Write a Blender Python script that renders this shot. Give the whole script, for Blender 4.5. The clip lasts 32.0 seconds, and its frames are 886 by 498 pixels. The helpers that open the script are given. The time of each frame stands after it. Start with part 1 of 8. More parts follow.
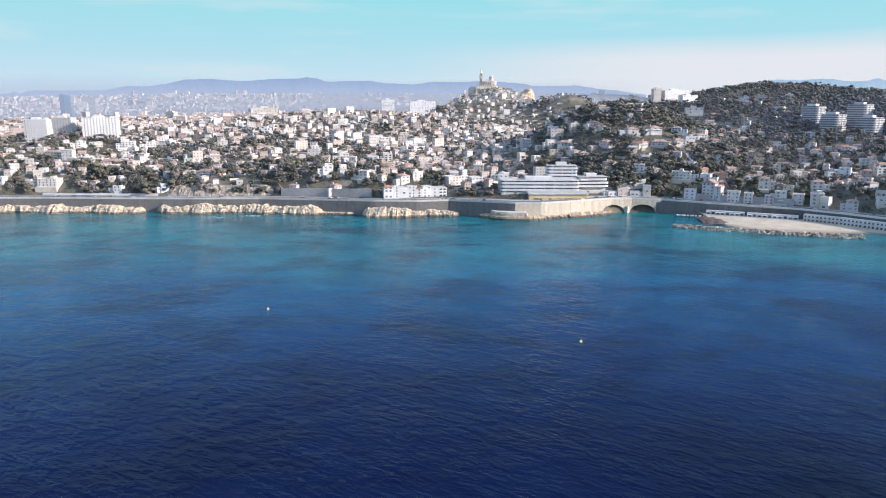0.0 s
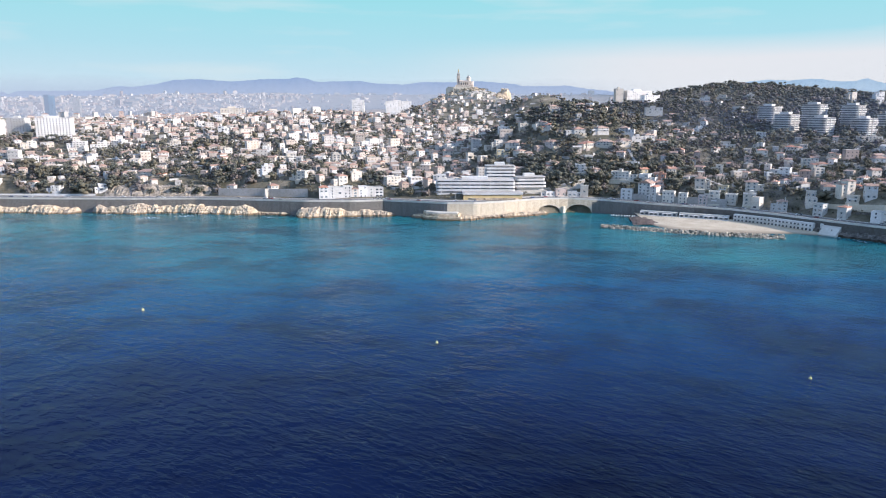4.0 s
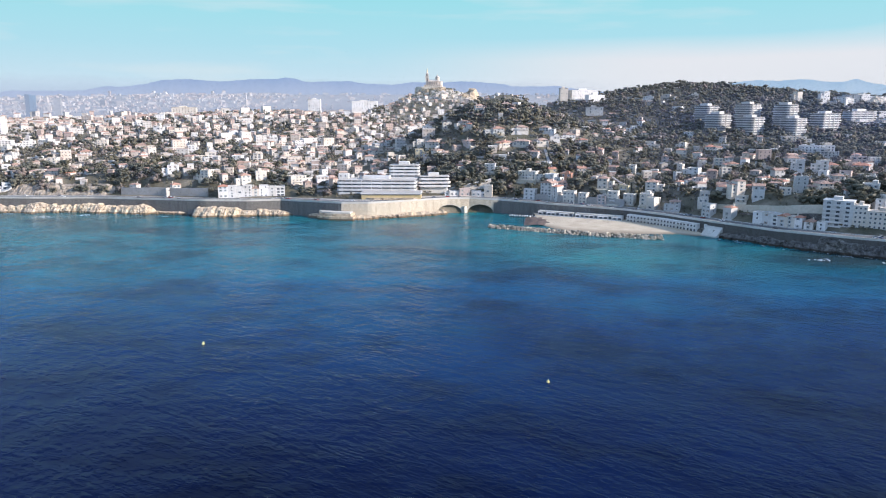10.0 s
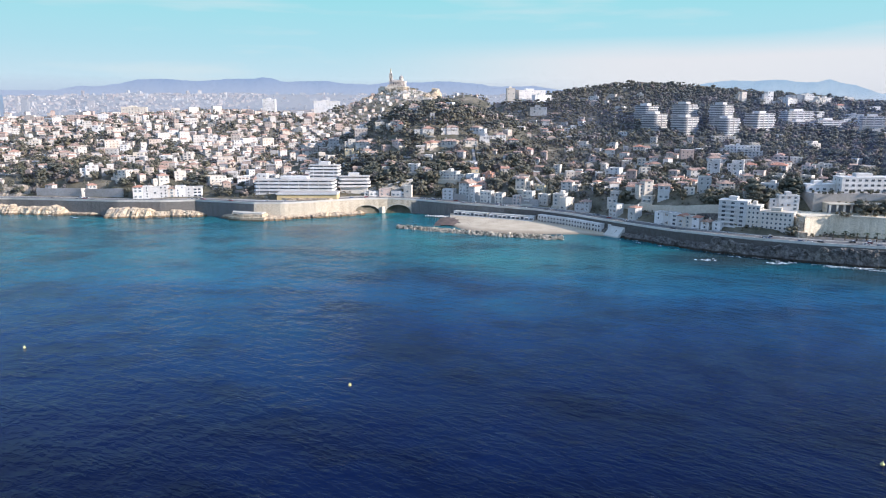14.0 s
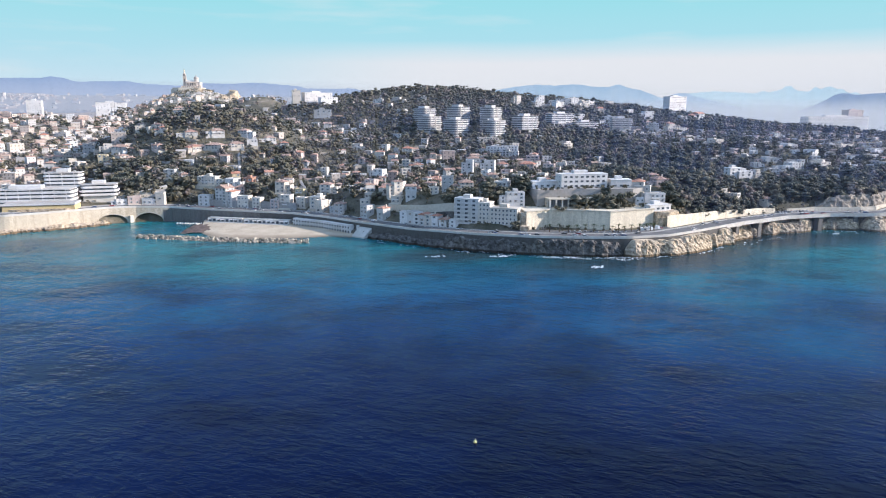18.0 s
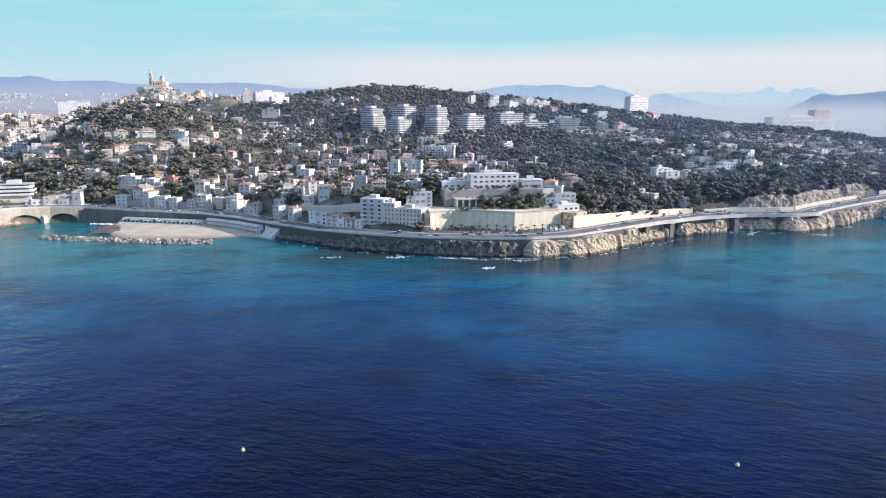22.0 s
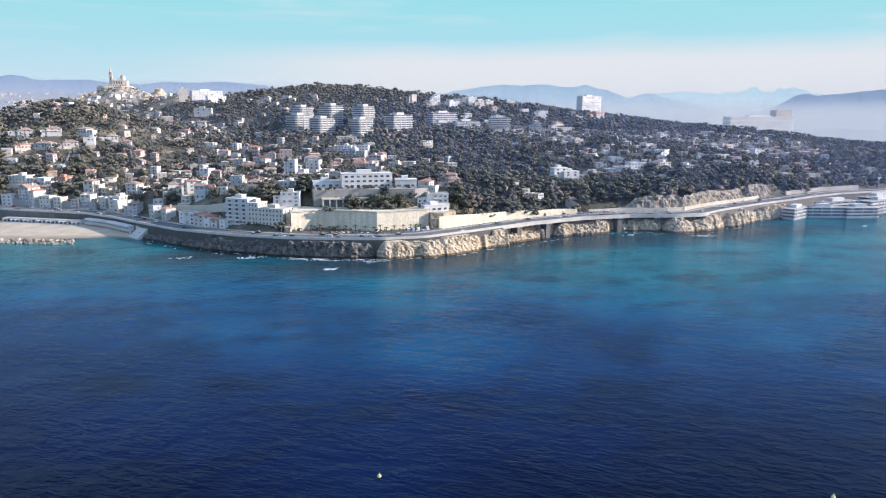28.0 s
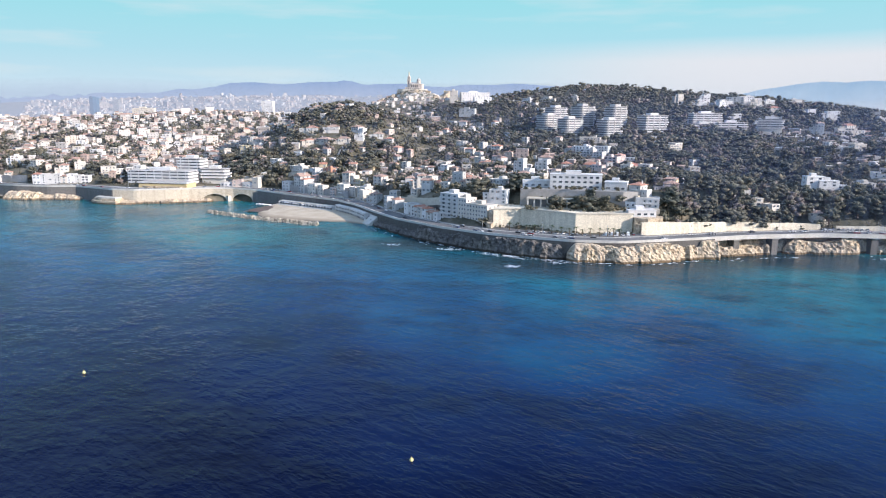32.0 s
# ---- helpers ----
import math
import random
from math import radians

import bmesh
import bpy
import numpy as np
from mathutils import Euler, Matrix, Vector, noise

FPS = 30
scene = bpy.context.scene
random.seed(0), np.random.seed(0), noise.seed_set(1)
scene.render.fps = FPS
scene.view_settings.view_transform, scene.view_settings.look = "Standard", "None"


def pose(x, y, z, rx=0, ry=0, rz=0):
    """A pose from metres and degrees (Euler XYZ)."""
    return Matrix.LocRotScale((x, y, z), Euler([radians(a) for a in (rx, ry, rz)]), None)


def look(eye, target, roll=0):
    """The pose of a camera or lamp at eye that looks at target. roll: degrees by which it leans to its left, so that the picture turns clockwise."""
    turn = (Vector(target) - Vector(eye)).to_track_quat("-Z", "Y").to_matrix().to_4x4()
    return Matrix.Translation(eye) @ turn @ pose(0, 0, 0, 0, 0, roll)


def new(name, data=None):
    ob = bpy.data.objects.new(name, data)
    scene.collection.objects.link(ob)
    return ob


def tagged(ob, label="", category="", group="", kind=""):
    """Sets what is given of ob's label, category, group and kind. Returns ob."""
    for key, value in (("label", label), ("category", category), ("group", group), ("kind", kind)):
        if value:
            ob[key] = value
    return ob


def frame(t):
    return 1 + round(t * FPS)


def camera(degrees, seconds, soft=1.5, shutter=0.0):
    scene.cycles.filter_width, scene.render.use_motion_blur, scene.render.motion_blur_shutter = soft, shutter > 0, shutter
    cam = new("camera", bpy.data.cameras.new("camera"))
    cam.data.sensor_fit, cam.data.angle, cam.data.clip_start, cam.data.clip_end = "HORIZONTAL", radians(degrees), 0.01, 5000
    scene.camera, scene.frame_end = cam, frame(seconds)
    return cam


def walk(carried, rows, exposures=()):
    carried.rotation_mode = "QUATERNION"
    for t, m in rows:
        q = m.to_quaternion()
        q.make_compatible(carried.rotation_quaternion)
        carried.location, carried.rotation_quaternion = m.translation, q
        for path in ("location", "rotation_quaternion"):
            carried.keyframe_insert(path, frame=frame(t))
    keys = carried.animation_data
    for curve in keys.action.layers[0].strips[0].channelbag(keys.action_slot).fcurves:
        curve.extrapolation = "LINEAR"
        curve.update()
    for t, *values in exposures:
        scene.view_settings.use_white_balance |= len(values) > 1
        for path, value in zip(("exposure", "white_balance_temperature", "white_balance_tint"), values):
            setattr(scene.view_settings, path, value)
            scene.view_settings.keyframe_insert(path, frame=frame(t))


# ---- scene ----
# <path>
# path: seconds, x, y, z, yaw, pitch, roll
PATH = [
    (0, -149.99, -6.02, 101.58, -0.362, -11.496, -0.011),
    (1, -133.55, -5.46, 101.55, -0.361, -11.499, -0.003),
    (2, -117.56, -5.17, 101.53, -0.355, -11.500, -0.002),
    (3, -102.15, -5.58, 101.49, -0.334, -11.495, -0.056),
    (3.5, -94.14, -5.42, 101.45, -0.353, -11.487, -0.020),
    (5.5, -61.02, -3.90, 101.07, -0.329, -11.459, -0.087),
    (6, -52.20, -3.30, 100.96, -0.269, -11.464, -0.092),
    (7, -34.87, -2.32, 100.63, -0.113, -11.460, -0.061),
    (8, -17.41, -1.10, 100.27, -0.072, -11.453, -0.041),
    (9, 0.01, -0.01, 100.00, -0.001, -11.446, -0.008),
    (10, 17.11, 0.65, 99.79, 0.065, -11.439, 0.033),
    (11, 34.42, 1.48, 99.67, 0.122, -11.440, 0.048),
    (12, 51.24, 2.57, 99.62, 0.169, -11.434, 0.053),
    (13, 68.59, 3.52, 99.53, 0.194, -11.424, 0.046),
    (13.5, 77.29, 3.50, 99.55, -0.046, -11.426, 0.059),
    (14, 86.58, 3.64, 99.67, -0.868, -11.438, 0.065),
    (14.5, 95.55, 3.35, 99.87, -3.278, -11.466, 0.135),
    (15, 104.27, 2.32, 100.06, -7.213, -11.475, 0.145),
    (15.5, 112.65, 1.08, 100.17, -10.792, -11.395, 0.085),
    (17.5, 146.58, -3.71, 100.08, -14.316, -11.245, 0.058),
    (18, 155.24, -5.09, 100.00, -14.728, -11.233, 0.080),
    (18.5, 163.43, -6.33, 99.87, -14.896, -11.218, 0.101),
    (19, 171.74, -7.67, 99.72, -14.953, -11.219, 0.092),
    (20, 188.32, -10.36, 99.50, -15.047, -11.209, 0.084),
    (21, 205.16, -13.55, 99.42, -15.144, -11.213, 0.087),
    (22, 222.20, -16.57, 99.41, -15.292, -11.216, 0.157),
    (23, 239.10, -19.44, 99.43, -15.286, -11.232, 0.151),
    (24, 255.79, -22.85, 99.48, -15.296, -11.235, 0.134),
    (24.5, 264.19, -24.77, 99.50, -15.337, -11.247, 0.106),
    (26.5, 298.03, -31.43, 99.49, -15.611, -11.293, 0.184),
    (27, 306.24, -32.96, 99.34, -15.810, -11.298, 0.209),
    (27.5, 314.57, -34.49, 99.10, -15.898, -11.267, 0.232),
    (28, 322.76, -35.93, 98.90, -15.278, -11.232, 0.232),
    (28.5, 331.16, -37.44, 98.75, -14.150, -11.221, 0.194),
    (29, 339.62, -39.15, 98.66, -12.609, -11.210, 0.170),
    (29.5, 347.80, -40.78, 98.65, -11.035, -11.201, 0.152),
    (30, 356.05, -42.07, 98.67, -8.666, -11.173, 0.181),
    (30.5, 363.88, -42.92, 98.72, -5.034, -11.154, 0.185),
    (31, 371.48, -43.30, 98.76, 0.149, -11.144, 0.166),
    (31.5, 379.81, -43.16, 98.86, 5.924, -11.188, 0.222),
    (32, 388.78, -42.92, 98.96, 8.790, -11.284, 0.249),
]
cam = camera(65.377, 32.0, 1.1)
walk(cam, [(t, pose(x, y, z, 90 + pitch, 0, yaw) @ pose(0, 0, 0, 0, 0, roll)) for t, x, y, z, yaw, pitch, roll in PATH])
# </path>

# ---- world and sun ----
SUN_DIR = Vector((0.895, -0.26, 0.365)).normalized()
world = bpy.data.worlds.new("sky")
scene.world = world
world.use_nodes = True
wn, wl = world.node_tree.nodes, world.node_tree.links
bg = wn["Background"]
sky = wn.new("ShaderNodeTexSky")
sky.sky_type = "NISHITA"
sky.sun_disc = False
sky.sun_elevation = math.asin(SUN_DIR.z)
sky.sun_rotation = math.atan2(SUN_DIR.x, SUN_DIR.y)
sky.altitude = 200
sky.air_density, sky.dust_density, sky.ozone_density = 1.0, 0.2, 6.0
# thin winter haze pales the sky
haze = wn.new("ShaderNodeMix")
haze.data_type = "RGBA"
haze.inputs[0].default_value = 0.55
haze.inputs[7].default_value = (2.7, 3.9, 6.0, 1)
wl.new(sky.outputs[0], haze.inputs[6])
wl.new(haze.outputs[2], bg.inputs[0])
bg.inputs[1].default_value = 0.15
sun = new("sun", bpy.data.lights.new("sun", "SUN"))
sun.data.energy, sun.data.angle, sun.data.color = 5.0, radians(0.6), (1.0, 0.91, 0.87)
sun.matrix_world = look(SUN_DIR * 500, (0, 0, 0))
scene.view_settings.exposure = 0.78

# ---- materials ----
def mat(name, rough=0.8, metal=0.0, spec=0.3):
    m = bpy.data.materials.new(name)
    m.use_nodes = True
    p = m.node_tree.nodes["Principled BSDF"]
    p.inputs["Roughness"].default_value, p.inputs["Metallic"].default_value = rough, metal
    p.inputs["Specular IOR Level"].default_value = spec
    return m, m.node_tree.nodes, m.node_tree.links, p


def place_node(n, l, scale=1.0):
    g = n.new("ShaderNodeNewGeometry")
    v = n.new("ShaderNodeVectorMath")
    v.operation = "SCALE"
    v.inputs[3].default_value = scale
    l.new(g.outputs["Position"], v.inputs[0])
    return v.outputs[0]


def noise_node(n, l, vec, scale, detail=4.0, rough=0.55):
    t = n.new("ShaderNodeTexNoise")
    t.inputs["Scale"].default_value, t.inputs["Detail"].default_value, t.inputs["Roughness"].default_value = scale, detail, rough
    l.new(vec, t.inputs["Vector"])
    return t.outputs["Fac"]


def ramp_node(n, l, fac, stops, mode="LINEAR"):
    r = n.new("ShaderNodeValToRGB")
    r.color_ramp.interpolation = mode
    while len(r.color_ramp.elements) < len(stops):
        r.color_ramp.elements.new(0.5)
    for e, (pos, c) in zip(r.color_ramp.elements, stops):
        e.position, e.color = pos, (*c, 1)
    l.new(fac, r.inputs[0])
    return r.outputs[0]


def mix_node(n, l, fac, a, b, mode="MIX"):
    m = n.new("ShaderNodeMix")
    m.data_type, m.blend_type = "RGBA", mode
    for i, v in ((0, fac), (6, a), (7, b)):
        if isinstance(v, (int, float)):
            m.inputs[i].default_value = v
        elif isinstance(v, tuple):
            m.inputs[i].default_value = (*v, 1)
        else:
            l.new(v, m.inputs[i])
    return m.outputs[2]


def math_node(n, l, op, a, b=0.0, clamp=False):
    m = n.new("ShaderNodeMath")
    m.operation, m.use_clamp = op, clamp
    for i, v in ((0, a), (1, b)):
        if isinstance(v, (int, float)):
            m.inputs[i].default_value = v
        else:
            l.new(v, m.inputs[i])
    return m.outputs[0]


def bump_node(n, l, p, height, strength, distance):
    b = n.new("ShaderNodeBump")
    b.inputs["Strength"].default_value, b.inputs["Distance"].default_value = strength, distance
    l.new(height, b.inputs["Height"])
    l.new(b.outputs[0], p.inputs["Normal"])


def weathered(name, colour, spread=0.12, rough=0.85, grain=0.8, stain=0.08, per="object", ramp=None, bump=0.3):
    """Plaster, stone, paint: a base colour that varies from piece to piece, with grain and broad stains."""
    m, n, l, p = mat(name, rough)
    vec = place_node(n, l)
    if per == "object":
        rnd = n.new("ShaderNodeObjectInfo").outputs["Random"]
    else:
        rnd = n.new("ShaderNodeNewGeometry").outputs["Random Per Island"]
    if ramp:
        base = ramp_node(n, l, rnd, ramp, "CONSTANT")
    else:
        lo, hi = tuple(c * (1 - spread) for c in colour), tuple(min(1, c * (1 + spread)) for c in colour)
        base = ramp_node(n, l, rnd, [(0, lo), (1, hi)])
    fine = noise_node(n, l, vec, grain, 6, 0.65)
    broad = noise_node(n, l, vec, stain, 3)
    base = mix_node(n, l, 1.0, base, ramp_node(n, l, fine, [(0.3, (0.80, 0.79, 0.77)), (0.65, (1, 1, 1))]), "MULTIPLY")
    base = mix_node(n, l, 1.0, base, ramp_node(n, l, broad, [(0.35, (0.86, 0.84, 0.80)), (0.6, (1, 1, 1))]), "MULTIPLY")
    l.new(base, p.inputs["Base Color"])
    bump_node(n, l, p, fine, bump, 0.2)
    return m


PAINT = {
    "white": weathered("white_render", (0.68, 0.655, 0.635), 0.10),
    "cream": weathered("cream_render", (0.64, 0.575, 0.50), 0.12),
    "ochre": weathered("ochre_render", (0.60, 0.50, 0.34), 0.10),
    "pink": weathered("pink_render", (0.56, 0.45, 0.41), 0.12),
    "grey": weathered("grey_render", (0.50, 0.49, 0.47), 0.10),
    "pale": weathered("weathered_pale_render", (0.60, 0.575, 0.55), 0.10),
    "orange": weathered("orange_render", (0.50, 0.27, 0.19), 0.10),
}
TOWN_WALL = weathered("town_wall", (0, 0, 0), per="island", ramp=[(0, (0.68, 0.63, 0.58)), (0.22, (0.60, 0.52, 0.45)), (0.44, (0.44, 0.35, 0.31)), (0.60, (0.69, 0.67, 0.66)), (0.70, (0.50, 0.43, 0.38)), (0.84, (0.46, 0.44, 0.42))])
TOWN_ROOF = weathered("town_roof", (0, 0, 0), per="island", ramp=[(0, (0.42, 0.27, 0.21)), (0.4, (0.47, 0.34, 0.27)), (0.65, (0.38, 0.26, 0.21)), (0.82, (0.50, 0.45, 0.41))])
STONE = weathered("pale_limestone_wall", (0.56, 0.50, 0.41), 0.06, grain=0.5, stain=0.05)
STONE_GREY = weathered("grey_stone_wall", (0.36, 0.34, 0.32), 0.06, grain=0.5, stain=0.05)
YELLOW_STONE = weathered("yellow_stone", (0.62, 0.48, 0.26), 0.05, grain=0.6, stain=0.07)
CONCRETE = weathered("pale_concrete", (0.58, 0.55, 0.50), 0.05, grain=0.6)
FLAT_ROOF = weathered("gravel_roof", (0.46, 0.43, 0.40), 0.2)
STRIPED = weathered("pale_church_stone", (0.60, 0.52, 0.45), 0.06, grain=0.3)
DARK = weathered("dark_recess", (0.07, 0.075, 0.085), 0.3)
WHITE_METAL = weathered("white_metal", (0.78, 0.78, 0.77), 0.05, rough=0.5)
TRUNK = weathered("bark", (0.13, 0.09, 0.06), 0.2)
TYRE = weathered("tyre_rubber", (0.02, 0.02, 0.02), 0.1)
LAMP_GREY = weathered("galvanised_steel", (0.35, 0.36, 0.37), 0.1, rough=0.5)


def tiles_mat():
    m, n, l, p = mat("terracotta_tiles", 0.85)
    vec = place_node(n, l)
    rnd = n.new("ShaderNodeObjectInfo").outputs["Random"]
    base = ramp_node(n, l, rnd, [(0, (0.46, 0.28, 0.21)), (0.35, (0.47, 0.21, 0.14)), (0.5, (0.47, 0.33, 0.26)), (0.85, (0.37, 0.25, 0.20))])
    blot = noise_node(n, l, vec, 0.9, 5, 0.7)
    base = mix_node(n, l, 1.0, base, ramp_node(n, l, blot, [(0.3, (0.62, 0.6, 0.58)), (0.65, (1.1, 1.08, 1.05))]), "MULTIPLY")
    l.new(base, p.inputs["Base Color"])
    w = n.new("ShaderNodeTexWave")
    w.inputs["Scale"].default_value, w.inputs["Distortion"].default_value = 1.6, 0.6
    l.new(vec, w.inputs["Vector"])
    bump_node(n, l, p, w.outputs["Fac"], 0.5, 0.12)
    return m


TILES = tiles_mat()


def glass_mat():
    m, n, l, p = mat("window_glass", 0.12, 0.0, 0.3)
    rnd = n.new("ShaderNodeObjectInfo").outputs["Random"]
    l.new(ramp_node(n, l, rnd, [(0, (0.05, 0.056, 0.066)), (0.7, (0.10, 0.11, 0.12)), (1, (0.19, 0.19, 0.185))]), p.inputs["Base Color"])
    return m


GLASS = glass_mat()
BALCONY_GLASS = weathered("shaded_balcony_glazing", (0.17, 0.18, 0.19), 0.2, rough=0.35)
SHUTTER = weathered("faded_shutters", (0, 0, 0), ramp=[(0, (0.30, 0.33, 0.34)), (0.4, (0.42, 0.40, 0.36)), (0.7, (0.20, 0.27, 0.30)), (0.85, (0.33, 0.22, 0.15))])


def leaf_mat(name, a, b, c):
    m, n, l, p = mat(name, 0.8, 0.0, 0.2)
    vec = place_node(n, l)
    rnd = n.new("ShaderNodeNewGeometry").outputs["Random Per Island"]
    base = ramp_node(n, l, rnd, [(0, a), (0.5, b), (1, c)])
    big = noise_node(n, l, vec, 0.035, 3)
    base = mix_node(n, l, 1.0, base, ramp_node(n, l, big, [(0.35, (0.75, 0.8, 0.75)), (0.65, (1.25, 1.15, 1.0))]), "MULTIPLY")
    tuft = noise_node(n, l, vec, 0.9, 5, 0.7)
    base = mix_node(n, l, 1.0, base, ramp_node(n, l, tuft, [(0.35, (0.85, 0.85, 0.85)), (0.65, (1.18, 1.17, 1.15))]), "MULTIPLY")
    l.new(base, p.inputs["Base Color"])
    bump_node(n, l, p, tuft, 0.6, 0.7)
    return m


PINE = leaf_mat("pine_foliage", (0.070, 0.074, 0.066), (0.094, 0.096, 0.082), (0.124, 0.120, 0.098))
BROAD = leaf_mat("evergreen_foliage", (0.082, 0.080, 0.064), (0.110, 0.104, 0.080), (0.146, 0.132, 0.100))
DRY = leaf_mat("bare_winter_twigs", (0.12, 0.10, 0.098), (0.155, 0.135, 0.132), (0.195, 0.172, 0.170))
PALM = leaf_mat("palm_fronds", (0.05, 0.07, 0.03), (0.07, 0.09, 0.04), (0.10, 0.11, 0.06))


def ground_mat():
    m, n, l, p = mat("scrub_and_soil", 0.95)
    vec = place_node(n, l)
    a = noise_node(n, l, vec, 0.03, 6, 0.65)
    b = noise_node(n, l, vec, 0.35, 5, 0.7)
    base = ramp_node(n, l, a, [(0.34, (0.070, 0.070, 0.048)), (0.50, (0.120, 0.110, 0.080)), (0.62, (0.20, 0.175, 0.135)), (0.76, (0.36, 0.31, 0.25))])
    base = mix_node(n, l, 1.0, base, ramp_node(n, l, b, [(0.3, (0.65, 0.66, 0.62)), (0.7, (1.15, 1.1, 1.05))]), "MULTIPLY")
    # bare limestone round the church hill, and the built-up plain beyond
    s = n.new("ShaderNodeSeparateXYZ")
    l.new(vec, s.inputs[0])
    dx = math_node(n, l, "DIVIDE", math_node(n, l, "ADD", s.outputs[0], 10.0), 150.0)
    dy = math_node(n, l, "DIVIDE", math_node(n, l, "SUBTRACT", s.outputs[1], 1930.0), 170.0)
    rad = math_node(n, l, "ADD", math_node(n, l, "MULTIPLY", dx, dx), math_node(n, l, "MULTIPLY", dy, dy))
    rad = math_node(n, l, "ADD", rad, math_node(n, l, "MULTIPLY", math_node(n, l, "SUBTRACT", a, 0.5), 2.4))
    bare = ramp_node(n, l, rad, [(0.55, (1, 1, 1)), (1.0, (0, 0, 0))])
    c = noise_node(n, l, vec, 0.07, 6, 0.65)
    stone = ramp_node(n, l, c, [(0.40, (0.10, 0.105, 0.075)), (0.48, (0.26, 0.235, 0.19)), (0.58, (0.50, 0.44, 0.38))])
    base = mix_node(n, l, bare, base, stone)
    plain = n.new("ShaderNodeMapRange")
    for i, v in ((1, 2150.0), (2, 2700.0), (3, 0.0), (4, 0.8)):
        plain.inputs[i].default_value = v
    l.new(s.outputs[1], plain.inputs[0])
    base = mix_node(n, l, plain.outputs[0], base, (0.30, 0.27, 0.26))
    l.new(base, p.inputs["Base Color"])
    bump_node(n, l, p, b, 0.6, 1.0)
    return m


GROUND = ground_mat()


def rock_mat(name, shades):
    m, n, l, p = mat(name, 0.9)
    vec = place_node(n, l)
    st = n.new("ShaderNodeMapping")
    st.inputs["Scale"].default_value = (1, 1, 0.8)
    l.new(vec, st.inputs["Vector"])
    a = noise_node(n, l, st.outputs[0], 0.32, 8, 0.7)
    crack = noise_node(n, l, vec, 1.1, 5, 0.7)
    b = noise_node(n, l, vec, 0.06, 3)
    base = ramp_node(n, l, a, list(zip((0.30, 0.42, 0.55, 0.72), shades)))
    base = mix_node(n, l, 1.0, base, ramp_node(n, l, b, [(0.4, (0.88, 0.86, 0.86)), (0.6, (1.05, 1.0, 0.92))]), "MULTIPLY")
    base = mix_node(n, l, 1.0, base, ramp_node(n, l, crack, [(0.36, (0.45, 0.42, 0.40)), (0.47, (1, 1, 1))]), "MULTIPLY")
    s = n.new("ShaderNodeSeparateXYZ")
    l.new(n.new("ShaderNodeNewGeometry").outputs["Position"], s.inputs[0])
    wet = math_node(n, l, "ADD", s.outputs[2], math_node(n, l, "MULTIPLY", a, -2.2))
    base = mix_node(n, l, 1.0, base, ramp_node(n, l, wet, [(0.0, (0.32, 0.27, 0.22)), (0.6, (1, 1, 1))]), "MULTIPLY")
    l.new(base, p.inputs["Base Color"])
    bump_node(n, l, p, a, 0.7, 1.0)
    return m


ROCK = rock_mat("coastal_limestone", ((0.09, 0.07, 0.055), (0.34, 0.275, 0.20), (0.56, 0.465, 0.345), (0.68, 0.585, 0.455)))
CUT_ROCK = rock_mat("cut_limestone", ((0.06, 0.055, 0.045), (0.20, 0.175, 0.14), (0.35, 0.30, 0.245), (0.48, 0.42, 0.345)))
# greyer, darker copy of the limestone with the cliff's shade in its colour
GREY_SHADED_ROCK = rock_mat("grey_shaded_limestone", ((0.028, 0.026, 0.025), (0.085, 0.080, 0.075), (0.17, 0.16, 0.15), (0.30, 0.285, 0.265)))


def masonry_mat(name, colour, scale):
    m, n, l, p = mat(name, 0.9)
    g = n.new("ShaderNodeNewGeometry")
    s = n.new("ShaderNodeSeparateXYZ")
    l.new(g.outputs["Position"], s.inputs[0])
    along = math_node(n, l, "ADD", s.outputs[0], math_node(n, l, "MULTIPLY", s.outputs[1], 0.6))
    c = n.new("ShaderNodeCombineXYZ")
    l.new(along, c.inputs[0])
    l.new(s.outputs[2], c.inputs[1])
    b = n.new("ShaderNodeTexBrick")
    b.inputs["Scale"].default_value = scale
    b.inputs["Color1"].default_value = (*colour, 1)
    b.inputs["Color2"].default_value = (*(v * 0.82 for v in colour), 1)
    b.inputs["Mortar"].default_value = (*(v * 0.62 for v in colour), 1)
    b.inputs["Mortar Size"].default_value = 0.025
    l.new(c.outputs[0], b.inputs["Vector"])
    fine = noise_node(n, l, g.outputs["Position"], 0.5, 6, 0.7)
    st = n.new("ShaderNodeMapping")
    st.inputs["Scale"].default_value = (1, 1, 0.12)
    l.new(g.outputs["Position"], st.inputs["Vector"])
    run = noise_node(n, l, st.outputs[0], 0.35, 4, 0.6)
    base = mix_node(n, l, 1.0, b.outputs["Color"], ramp_node(n, l, fine, [(0.3, (0.84, 0.83, 0.81)), (0.65, (1.06, 1.05, 1.03))]), "MULTIPLY")
    base = mix_node(n, l, 1.0, base, ramp_node(n, l, run, [(0.35, (0.84, 0.82, 0.80)), (0.55, (1, 1, 1))]), "MULTIPLY")
    l.new(base, p.inputs["Base Color"])
    bump_node(n, l, p, fine, 0.6, 0.4)
    return m


SEAWALL = masonry_mat("sea_wall_masonry", (0.185, 0.172, 0.158), 0.55)
# sea wall masonry darkened again, for the bay wall that lies in shade
SHADED_WALL = masonry_mat("shaded_sea_wall", (0.125, 0.115, 0.105), 0.55)
PROMENADE = masonry_mat("promenade_wall", (0.60, 0.515, 0.40), 0.5)
RAMPART = masonry_mat("cream_rampart", (0.82, 0.725, 0.57), 0.45)


